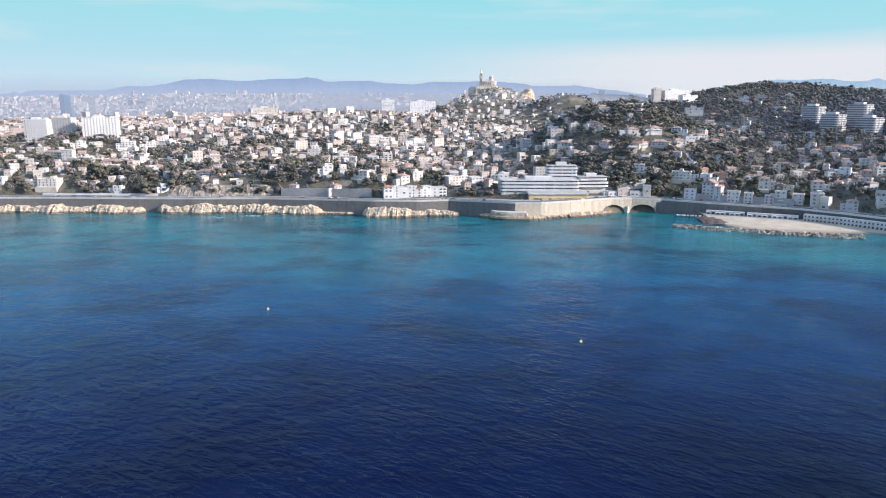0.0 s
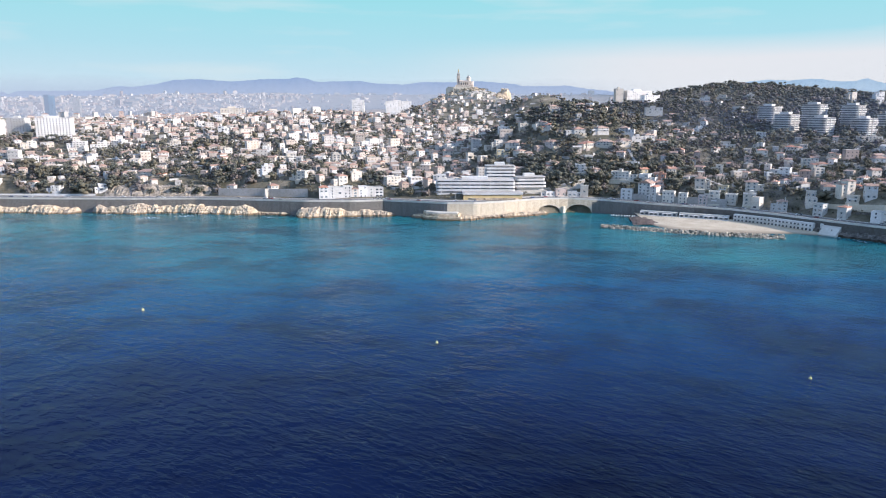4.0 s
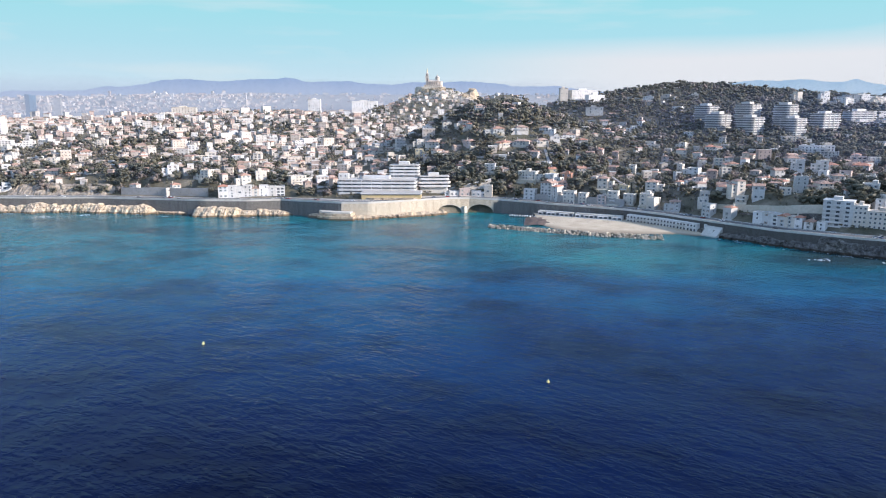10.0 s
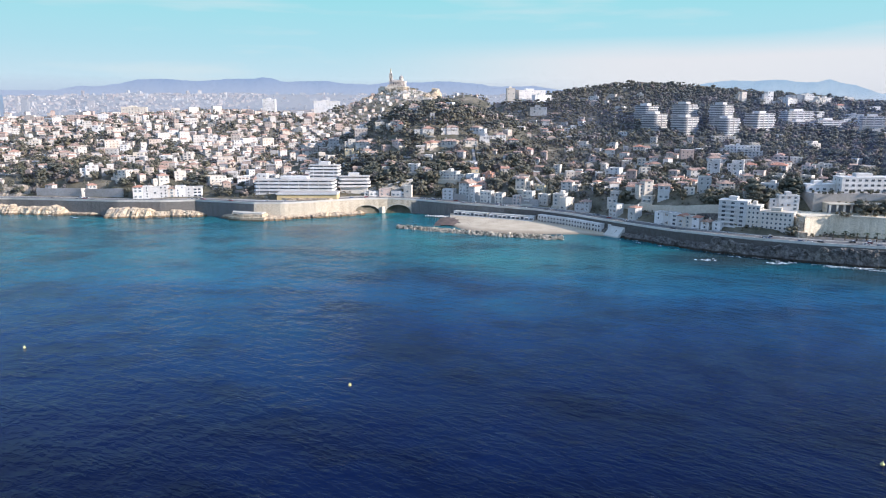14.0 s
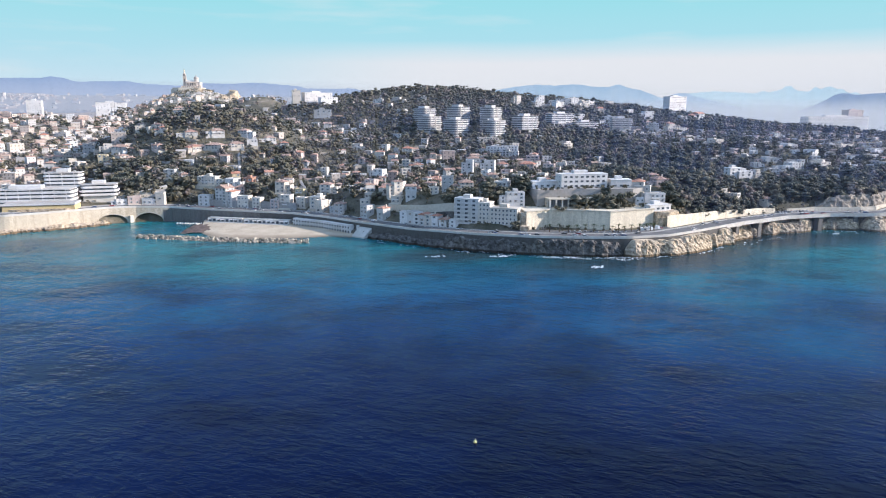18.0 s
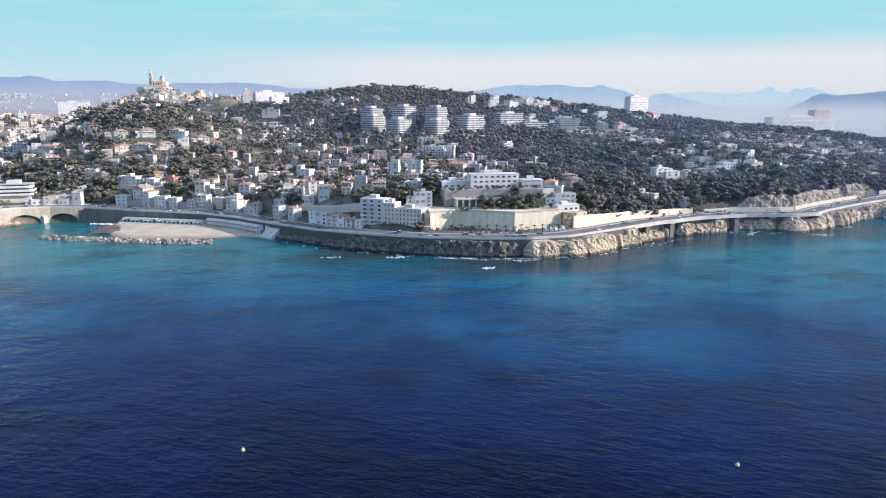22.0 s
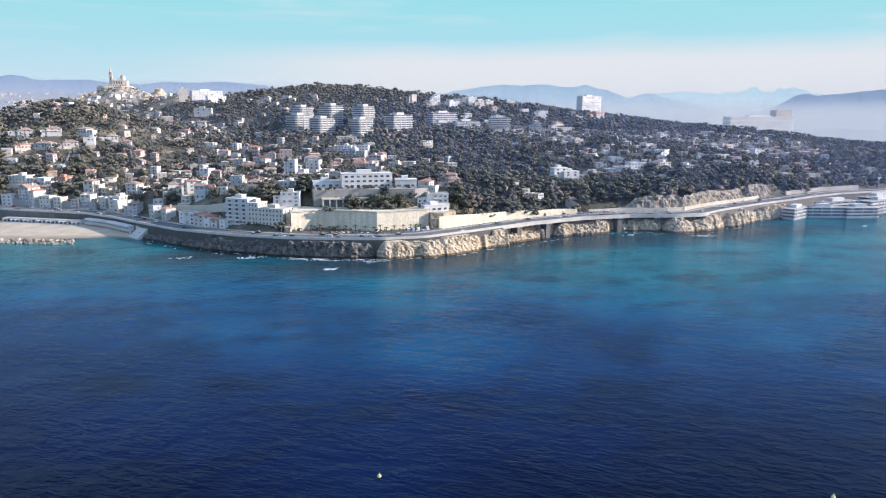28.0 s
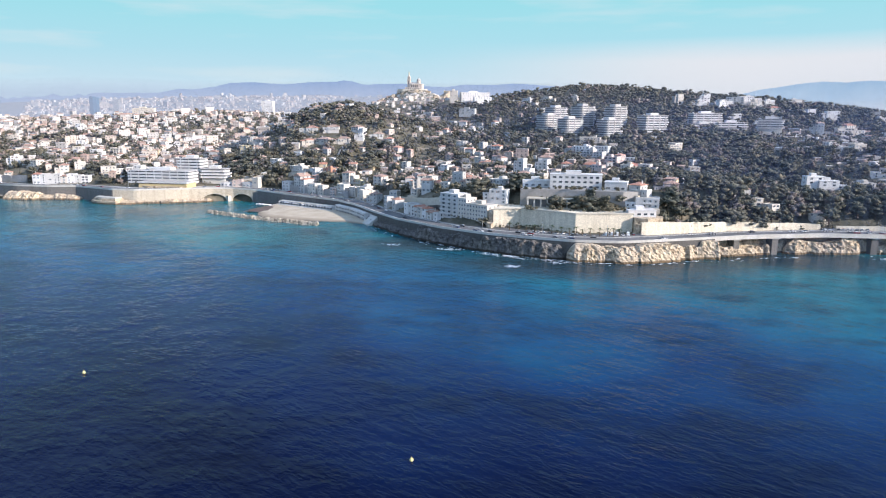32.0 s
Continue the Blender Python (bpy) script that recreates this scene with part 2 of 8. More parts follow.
def road_mat():
    m, n, l, p = mat("asphalt", 0.85)
    vec = place_node(n, l)
    a = noise_node(n, l, vec, 0.12, 5)
    l.new(ramp_node(n, l, a, [(0.3, (0.10, 0.098, 0.095)), (0.7, (0.16, 0.155, 0.15))]), p.inputs["Base Color"])
    return m


ASPHALT = road_mat()
PAVING = weathered("pale_paving", (0.42, 0.40, 0.37), 0.05)


def sand_mat():
    m, n, l, p = mat("beach_sand", 0.95)
    vec = place_node(n, l)
    a = noise_node(n, l, vec, 0.08, 5)
    b = noise_node(n, l, vec, 1.2, 4)
    base = ramp_node(n, l, a, [(0.3, (0.41, 0.335, 0.245)), (0.7, (0.53, 0.445, 0.335))])
    base = mix_node(n, l, 1.0, base, ramp_node(n, l, b, [(0.3, (0.85, 0.84, 0.83)), (0.7, (1.05, 1.05, 1.04))]), "MULTIPLY")
    s = n.new("ShaderNodeSeparateXYZ")
    l.new(n.new("ShaderNodeNewGeometry").outputs["Position"], s.inputs[0])
    base = mix_node(n, l, 1.0, base, ramp_node(n, l, s.outputs[2], [(0.15, (0.5, 0.47, 0.45)), (0.8, (1, 1, 1))]), "MULTIPLY")
    l.new(base, p.inputs["Base Color"])
    bump_node(n, l, p, b, 0.4, 0.2)
    return m


SAND = sand_mat()


def sea_mat():
    """Deep blue water, turquoise over the shallow sand of the bay, with dark beds of seagrass and wind ripples."""
    m, n, l, p = mat("sea_water", 0.10, 0.0, 0.052)
    p.inputs["Specular Tint"].default_value = (0.55, 0.88, 1.0, 1)
    g = n.new("ShaderNodeNewGeometry")
    pos = g.outputs["Position"]
    s = n.new("ShaderNodeSeparateXYZ")
    l.new(pos, s.inputs[0])
    warp = noise_node(n, l, pos, 0.006, 3)
    off = math_node(n, l, "MULTIPLY", math_node(n, l, "SUBTRACT", warp, 0.5), 240.0)
    # the coast bends seaward past the bay
    bend = n.new("ShaderNodeMapRange")
    bend.interpolation_type = "SMOOTHSTEP"
    for i, v in ((1, 150.0), (2, 560.0), (3, 0.0), (4, 220.0)):
        bend.inputs[i].default_value = v
    l.new(s.outputs[0], bend.inputs[0])
    shore = math_node(n, l, "ADD", math_node(n, l, "ADD", s.outputs[1], bend.outputs[0]), off)
    # depth grows seaward
    run = math_node(n, l, "SUBTRACT", 560.0, math_node(n, l, "MULTIPLY", bend.outputs[0], 0.80))
    depth = math_node(n, l, "DIVIDE", math_node(n, l, "SUBTRACT", 640.0, shore), run, True)
    base = ramp_node(n, l, depth, [(0.0, (0.013, 0.118, 0.140)), (0.27, (0.005, 0.094, 0.136)), (0.46, (0.0003, 0.046, 0.116)), (0.62, (0.0001, 0.019, 0.073)), (0.77, (0.0001, 0.0055, 0.036)), (0.92, (0.0001, 0.002, 0.018))])
    # shallows in the bay before the beach
    dx = math_node(n, l, "DIVIDE", math_node(n, l, "SUBTRACT", s.outputs[0], 190.0), 190.0)
    dy = math_node(n, l, "DIVIDE", math_node(n, l, "SUBTRACT", s.outputs[1], 520.0), 120.0)
    rad = math_node(n, l, "ADD", math_node(n, l, "MULTIPLY", dx, dx), math_node(n, l, "MULTIPLY", dy, dy))
    rad = math_node(n, l, "ADD", rad, math_node(n, l, "MULTIPLY", math_node(n, l, "SUBTRACT", warp, 0.5), 2.0))
    bay = ramp_node(n, l, rad, [(0.25, (1, 1, 1)), (1.0, (0, 0, 0))])
    base = mix_node(n, l, bay, base, (0.016, 0.118, 0.138))
    # brighter sand shows only where the water is shallow
    near = ramp_node(n, l, depth, [(0.10, (1, 1, 1)), (0.68, (0, 0, 0))])
    # seagrass beds
    mp = n.new("ShaderNodeMapping")
    mp.inputs["Scale"].default_value = (0.75, 1.2, 1.0)
    mp.inputs["Rotation"].default_value = (0, 0, 0.25)
    l.new(pos, mp.inputs["Vector"])
    beds = noise_node(n, l, mp.outputs[0], 0.020, 6, 0.62)
    bed = ramp_node(n, l, beds, [(0.50, (0, 0, 0)), (0.62, (1, 1, 1))])
    base = mix_node(n, l, math_node(n, l, "MULTIPLY", bed, 0.78), base, (0.40, 0.42, 0.52), "MULTIPLY")
    bright = ramp_node(n, l, beds, [(0.30, (1, 1, 1)), (0.44, (0, 0, 0))])
    base = mix_node(n, l, math_node(n, l, "MULTIPLY", math_node(n, l, "MULTIPLY", bright, near), 0.75), base, (0.005, 0.110, 0.165))
    # broad swaths of clearer and darker water
    sw = n.new("ShaderNodeMapping")
    sw.vector_type = "TEXTURE"
    sw.inputs["Scale"].default_value = (1.7, 1.0, 1.0)
    sw.inputs["Rotation"].default_value = (0, 0, -0.5)
    l.new(pos, sw.inputs["Vector"])
    swath = noise_node(n, l, sw.outputs[0], 0.011, 4, 0.55)
    base = mix_node(n, l, 1.0, base, ramp_node(n, l, swath, [(0.36, (0.62, 0.68, 0.72)), (0.50, (1, 1, 1)), (0.66, (1.0, 1.28, 1.18))]), "MULTIPLY")
    # rocky bottom and the cliffs' brownish reflection, painted into the water off the point
    for cx, cy, rx, ry in ((296, 462, 62, 36), (405, 408, 120, 48), (560, 448, 110, 40), (715, 455, 120, 36)):
        ex = math_node(n, l, "DIVIDE", math_node(n, l, "SUBTRACT", s.outputs[0], cx), rx)
        ey = math_node(n, l, "DIVIDE", math_node(n, l, "SUBTRACT", s.outputs[1], cy), ry)
        er = math_node(n, l, "ADD", math_node(n, l, "MULTIPLY", ex, ex), math_node(n, l, "MULTIPLY", ey, ey))
        er = math_node(n, l, "ADD", er, math_node(n, l, "MULTIPLY", math_node(n, l, "SUBTRACT", beds, 0.5), 1.6))
        reef_reflection = ramp_node(n, l, er, [(0.15, (1, 1, 1)), (1.0, (0, 0, 0))])
        base = mix_node(n, l, math_node(n, l, "MULTIPLY", reef_reflection, 0.8), base, (0.026, 0.036, 0.042))
    l.new(base, p.inputs["Base Color"])
    # wind waves at three sizes, their crests running south-east
    wm = n.new("ShaderNodeMapping")
    wm.vector_type = "TEXTURE"
    wm.inputs["Scale"].default_value = (2.0, 1.0, 1.0)
    wm.inputs["Rotation"].default_value = (0, 0, -0.62)
    l.new(pos, wm.inputs["Vector"])
    w1 = noise_node(n, l, wm.outputs[0], 0.24, 3, 0.55)
    w2 = noise_node(n, l, wm.outputs[0], 0.65, 3, 0.6)
    w3 = noise_node(n, l, pos, 0.05, 2)
    hgt = math_node(n, l, "ADD", math_node(n, l, "MULTIPLY", w1, 1.7), math_node(n, l, "MULTIPLY", w2, 0.9))
    gust = n.new("ShaderNodeMapRange")
    for i, v in ((1, 0.35), (2, 0.65), (3, 0.55), (4, 1.15)):
        gust.inputs[i].default_value = v
    l.new(w3, gust.inputs[0])
    hgt = math_node(n, l, "MULTIPLY", hgt, gust.outputs[0])
    bump_node(n, l, p, hgt, 0.40, 1.0)
    patch = noise_node(n, l, mp.outputs[0], 0.012, 4)
    r = math_node(n, l, "ADD", 0.07, math_node(n, l, "MULTIPLY", patch, 0.12))
    l.new(r, p.inputs["Roughness"])
    return m


SEA = sea_mat()


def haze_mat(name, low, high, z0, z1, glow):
    """Distant ranges, seen blue through miles of air: a backdrop with that haze painted into its glow."""
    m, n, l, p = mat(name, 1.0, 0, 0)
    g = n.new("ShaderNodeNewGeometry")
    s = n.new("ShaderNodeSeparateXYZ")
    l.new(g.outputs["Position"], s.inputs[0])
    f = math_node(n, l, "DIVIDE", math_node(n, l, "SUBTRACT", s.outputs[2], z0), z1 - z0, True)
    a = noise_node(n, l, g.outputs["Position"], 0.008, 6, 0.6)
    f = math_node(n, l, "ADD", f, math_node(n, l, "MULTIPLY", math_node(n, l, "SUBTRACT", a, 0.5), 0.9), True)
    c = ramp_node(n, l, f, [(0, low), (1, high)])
    # the air's blue goes into the emission, paler at the foot
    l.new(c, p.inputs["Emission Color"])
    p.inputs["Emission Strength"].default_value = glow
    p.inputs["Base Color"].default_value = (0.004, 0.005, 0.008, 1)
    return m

# ---- the lie of the land ----
# outer edge of the coast road: x, y, height
ROAD_WEST = [(-1600, 640, 16), (-1000, 670, 16), (-555, 688, 13.5), (-479, 684, 13.5), (-394, 681, 13.5), (-328, 682, 13.5), (-269, 671, 13.7), (-213, 659, 14), (-170, 657, 14), (-140, 663, 14), (-116, 655, 14), (-79, 638, 14.5), (-52, 638, 14.5), (-24, 649, 14.5)]
ROAD_BAY = [(-2, 661, 14.5), (21, 671, 14.5), (42, 676, 14), (73, 673, 13), (108, 656, 12), (150, 634, 11.5), (180, 618, 11.2), (207, 590, 11), (234, 552, 10.8), (265, 511, 11), (307, 472, 11.8)]
ROAD_POINT = [(342, 448, 12.4), (371, 436, 12.6), (406, 426, 12.8), (437, 426, 13), (471, 438, 13.3), (527, 461, 13.8), (580, 476, 14), (626, 479, 14), (668, 470, 14), (692, 470, 14), (720, 484, 14.5), (776, 507, 15), (830, 526, 15.2), (880, 547, 15), (925, 561, 15), (1000, 573, 14.5), (1120, 592, 14), (1500, 640, 14), (2500, 600, 12)]
ROAD = np.array(ROAD_WEST + ROAD_BAY + ROAD_POINT, float)
HILLS = []


def hill(x, y, radius, rise):
    HILLS.append((x, y, radius, rise))


hill(-560, 820, 140, -4.7)
hill(-380, 800, 130, -8.5)
hill(-220, 780, 120, 12.4)
hill(-60, 790, 110, -21.8)
hill(60, 770, 90, 0.3)
hill(150, 730, 80, 2.2)
hill(250, 740, 90, -18.6)
hill(300, 580, 70, 1.7)
hill(400, 530, 70, 4.2)
hill(340, 780, 100, 27.7)
hill(470, 760, 110, -6.5)
hill(500, 560, 70, 12.7)
hill(560, 850, 120, 6.1)
hill(600, 620, 80, -10.7)
hill(700, 560, 70, -3.3)
hill(720, 740, 110, 20.1)
hill(860, 660, 110, 7.2)
hill(-620, 1080, 180, 22.6)
hill(-340, 1060, 170, 15.5)
hill(-110, 1060, 150, -1.0)
hill(85, 915, 95, 76.0)
hill(260, 1160, 130, 46.2)
hill(260, 960, 110, -7.1)
hill(420, 980, 120, 24.8)
hill(600, 1000, 130, 22.1)
hill(600, 1300, 150, 50.2)
hill(760, 1180, 130, 39.9)
hill(880, 930, 140, 19.0)
hill(1000, 1250, 160, 42.0)
hill(-250, 1400, 200, 50.3)
hill(-560, 1420, 220, 20.2)
hill(205, 1215, 50, 16.0)
hill(165, 1690, 66, 62.0)
hill(-25, 1995, 100, 68.0)
hill(70, 1900, 80, 39.9)
hill(-50, 1780, 130, 64.7)
hill(420, 1300, 140, 61.6)
hill(1250, 1000, 220, 8.0)
hill(-950, 900, 260, 17.3)
hill(1090, 720, 110, -19.3)
hill(-1150, 1550, 280, 32.2)
hill(350, 1620, 170, 44.6)
hill(-850, 1950, 300, 18.0)
hill(1080, 960, 130, 10.0)
hill(1175, 930, 110, 11.0)

# ---- mesh helpers ----
class Shape:
    """Collects vertices and faces of one part."""

    def __init__(self):
        self.v, self.f, self.m = [], [], []

    def add(self, verts, faces, slot=0):
        k = len(self.v)
        self.v += [tuple(p) for p in verts]
        self.f += [tuple(i + k for i in q) for q in faces]
        self.m += [slot] * len(faces)
        return self

    def box(self, x0, y0, z0, x1, y1, z1, slot=0):
        return self.add([(x0, y0, z0), (x1, y0, z0), (x1, y1, z0), (x0, y1, z0), (x0, y0, z1), (x1, y0, z1), (x1, y1, z1), (x0, y1, z1)],
                        [(0, 3, 2, 1), (4, 5, 6, 7), (0, 1, 5, 4), (1, 2, 6, 5), (2, 3, 7, 6), (3, 0, 4, 7)], slot)

    def prism(self, ring, z0, z1, slot=0):
        n = len(ring)
        return self.add([(x, y, z0) for x, y in ring] + [(x, y, z1) for x, y in ring],
                        [tuple(range(n - 1, -1, -1)), tuple(range(n, 2 * n))] + [(i, (i + 1) % n, n + (i + 1) % n, n + i) for i in range(n)], slot)

    def hip(self, x0, y0, x1, y1, z, rise, eave=0.5, gable=False, slot=0):
        x0, y0, x1, y1 = x0 - eave, y0 - eave, x1 + eave, y1 + eave
        w, d = x1 - x0, y1 - y0
        k = 0.0 if gable else 1.0
        if w >= d:
            a, b = (x0 + k * d * 0.42, (y0 + y1) / 2), (x1 - k * d * 0.42, (y0 + y1) / 2)
            tri = [(3, 7, 4, 0), (1, 5, 8, 2), (0, 4, 8, 9, 5, 1)]
            top = [(0, 1, 5, 4), (2, 3, 4, 5), (3, 0, 4), (1, 2, 5)]
        else:
            a, b = ((x0 + x1) / 2, y0 + k * w * 0.42), ((x0 + x1) / 2, y1 - k * w * 0.42)
            top = [(1, 2, 5, 4), (3, 0, 4, 5), (0, 1, 4), (2, 3, 5)]
        t = 0.22
        v = [(x0, y0, z), (x1, y0, z), (x1, y1, z), (x0, y1, z), (*a, z + rise), (*b, z + rise)]
        low = [(x0, y0, z - t), (x1, y0, z - t), (x1, y1, z - t), (x0, y1, z - t)]
        return self.add(v + low, top + [(6, 7, 1, 0), (7, 8, 2, 1), (8, 9, 3, 2), (9, 6, 0, 3), (9, 8, 7, 6)], slot)

    def tube(self, x, y, z0, z1, r0, r1, n=8, slot=0):
        a = [(math.cos(2 * math.pi * i / n), math.sin(2 * math.pi * i / n)) for i in range(n)]
        return self.add([(x + c * r0, y + s * r0, z0) for c, s in a] + [(x + c * r1, y + s * r1, z1) for c, s in a],
                        [tuple(range(n - 1, -1, -1)), tuple(range(n, 2 * n))] + [(i, (i + 1) % n, n + (i + 1) % n, n + i) for i in range(n)], slot)

    def mesh(self, name, *mats):
        me = bpy.data.meshes.new(name)
        me.from_pydata(self.v, [], self.f)
        for m in mats:
            me.materials.append(m)
        if len(mats) > 1:
            me.polygons.foreach_set("material_index", self.m)
        me.update()
        return me


def array_mesh(name, verts, faces, mats, slots=None, smooth=False):
    """A mesh from arrays: verts (n, 3), faces (k, 3 or 4)."""
    me = bpy.data.meshes.new(name)
    nv, nf, c = len(verts), len(faces), faces.shape[1]
    me.vertices.add(nv)
    me.vertices.foreach_set("co", np.asarray(verts, np.float32).ravel())
    me.loops.add(nf * c)
    me.loops.foreach_set("vertex_index", np.asarray(faces, np.int32).ravel())
    me.polygons.add(nf)
    me.polygons.foreach_set("loop_start", np.arange(0, nf * c, c, dtype=np.int32))
    for m in mats:
        me.materials.append(m)
    if slots is not None:
        me.polygons.foreach_set("material_index", np.asarray(slots, np.int32))
    me.polygons.foreach_set("use_smooth", np.full(nf, bool(smooth)))
    me.update(calc_edges=True)
    me.validate()
    return me


def part(name, shape, material, parent, label="", at=None):
    """One mesh object under a thing or a part; shape may be a Shape or a mesh that pieces share."""
    me = shape if isinstance(shape, bpy.types.Mesh) else shape.mesh(name, material)
    ob = new(name, me)
    ob.parent = parent
    if at is not None:
        ob.matrix_basis = at
    return tagged(ob, label)


def thing(name, label, category, group="", m=None, kind=""):
    ob = new(name)
    ob.empty_display_size = 1
    if m is not None:
        ob.matrix_basis = m
    return tagged(ob, label, category, group, kind)


def solid(name, shape, material, label, category, group="", m=None, kind=""):
    ob = new(name, shape if isinstance(shape, bpy.types.Mesh) else shape.mesh(name, material))
    if m is not None:
        ob.matrix_basis = m
    return tagged(ob, label, category, group, kind)


def smooth_step(a, b, v):
    t = np.clip((v - a) / (b - a), 0, 1)
    return t * t * (3 - 2 * t)


def road_at(x, y):
    """Signed distance inland from the road's outer edge, and the road's height there."""
    x, y = np.asarray(x, float), np.asarray(y, float)
    best, side, z = np.full(x.shape, 1e9), np.ones(x.shape), np.zeros(x.shape)
    for a, b in zip(ROAD[:-1], ROAD[1:]):
        d = b[:2] - a[:2]
        k = np.clip(((x - a[0]) * d[0] + (y - a[1]) * d[1]) / (d @ d), 0, 1)
        dx, dy = x - a[0] - k * d[0], y - a[1] - k * d[1]
        q = np.hypot(dx, dy)
        near = q < best
        best = np.where(near, q, best)
        side = np.where(near, np.sign(d[0] * dy - d[1] * dx), side)
        z = np.where(near, a[2] + k * (b[2] - a[2]), z)
    return best * side, z


def land(x, y):
    """Height of the ground."""
    x, y = np.asarray(x, float), np.asarray(y, float)
    d, zr = road_at(x, y)
    left = 1 - smooth_step(300, 1400, x - 0.25 * (y - 2000))
    g = 30 + (smooth_step(1500, 2300, y) * 25 + smooth_step(2500, 4500, y) * 135) * left
    for hx, hy, r, rise in HILLS:
        g = g + rise * np.exp(-((x - hx) ** 2 + (y - hy) ** 2) / (2 * r * r))
    park = smooth_step(330, 352, x) * (1 - smooth_step(440, 475, x))
    bank = smooth_step(440, 475, x) * (1 - smooth_step(585, 620, x))
    a = 16 + 20 * park + 8 * bank
    return zr - 0.4 + smooth_step(a, a + 46 - 4 * park, d) * (np.maximum(g, zr) - zr)


def land1(x, y):
    return float(land(np.array([x]), np.array([y]))[0])


def wobble(x, y, scale, seed=0.0):
    """Cheap smooth noise from crossed sines, about -1 to 1."""
    a = np.sin(x * scale * 1.0 + 1.7 * np.sin(y * scale * 0.7 + seed) + seed)
    b = np.sin(y * scale * 1.3 + 1.3 * np.sin(x * scale * 0.9 - seed * 2) + 2.1)
    c = np.sin((x + y) * scale * 2.3 + 1.1 * np.sin((x - y) * scale * 1.9 + seed))
    return (a + b + 0.6 * c) / 2.6


def along(s_list):
    """Points and outward normals at distances along the road's outer edge, measured from its western end."""
    seg = np.hypot(*np.diff(ROAD[:, :2], axis=0).T)
    cum = np.r_[0, np.cumsum(seg)]
    s = np.asarray(s_list, float)
    p = np.stack([np.interp(s, cum, ROAD[:, k]) for k in range(3)], -1)
    e = 9.0
    q1 = np.stack([np.interp(s + e, cum, ROAD[:, k]) for k in range(2)], -1)
    q0 = np.stack([np.interp(s - e, cum, ROAD[:, k]) for k in range(2)], -1)
    t = q1 - q0
    t /= np.maximum(np.hypot(*t.T), 1e-6)[:, None]
    return p, np.stack([t[:, 1], -t[:, 0]], -1)


def s_at(x):
    """Distance along the road at which it passes that x."""
    seg = np.hypot(*np.diff(ROAD[:, :2], axis=0).T)
    return float(np.interp(x, ROAD[:, 0], np.r_[0, np.cumsum(seg)]))


def ribbon(x0, x1, rows, step=4.0):
    """A strip along the road from x0 to x1; rows of (distance seaward, height over the road), joined one to the next."""
    s = np.arange(s_at(x0), s_at(x1) + step, step)
    p, nrm = along(s)
    verts = np.concatenate([np.c_[p[:, :2] + nrm * o, p[:, 2] + dz] for o, dz in rows])
    n, k = len(s), len(rows)
    i = np.arange(n - 1)
    faces = np.concatenate([np.c_[i + r * n, i + 1 + r * n, i + 1 + ((r + 1) % k) * n, i + ((r + 1) % k) * n] for r in range(k)])
    return verts, faces


# ---- ground, sea, distance ----
def axis(stops):
    out = []
    for a, b, step in stops:
        out += list(np.arange(a, b, step))
    return np.array(out + [stops[-1][1]])


def build_ground():
    xs = axis([(-4600, -1400, 80), (-1400, -700, 25), (-700, 960, 6), (960, 1600, 20), (1600, 4600, 80)])
    ys = axis([(405, 720, 5), (720, 1100, 8), (1100, 2200, 16), (2200, 4700, 80)])
    gx, gy = np.meshgrid(xs, ys)
    d, zr = road_at(gx, gy)
    z = land(gx, gy) + wobble(gx, gy, 0.05) * 1.2 * smooth_step(60, 120, d)
    church = np.exp(-((gx + 10) ** 2 + (gy - 1930) ** 2) / (2 * 90.0 ** 2))
    z = z + church * (wobble(gx, gy, 0.07, 2.0) * 5 + wobble(gx, gy, 0.16, 4.0) * 3 - 2)
    inset = np.where((gx > 500) & (gx < 700), 15.0, 3.0)
    z = np.where(d < inset, zr - 0.4 - smooth_step(0, 4, inset - d) * (zr + 8), z)
    n, k = len(xs), len(ys)
    i, j = np.meshgrid(np.arange(n - 1), np.arange(k - 1))
    a = (j * n + i).ravel()
    faces = np.c_[a, a + 1, a + 1 + n, a + n]
    me = array_mesh("ground", np.c_[gx.ravel(), gy.ravel(), z.ravel()], faces, [GROUND], smooth=True)
    tagged(new("ground", me), "scrub-covered hills of pale soil and rock", "ground", kind="structure")


build_ground()
sea = Shape().add([(-4700, -4700, 0), (4700, -4700, 0), (4700, 4400, 0), (-4700, 4400, 0)], [(0, 1, 2, 3)])
solid("water", sea, SEA, "deep blue sea with wind ripples and turquoise shallows", "sea", kind="structure")


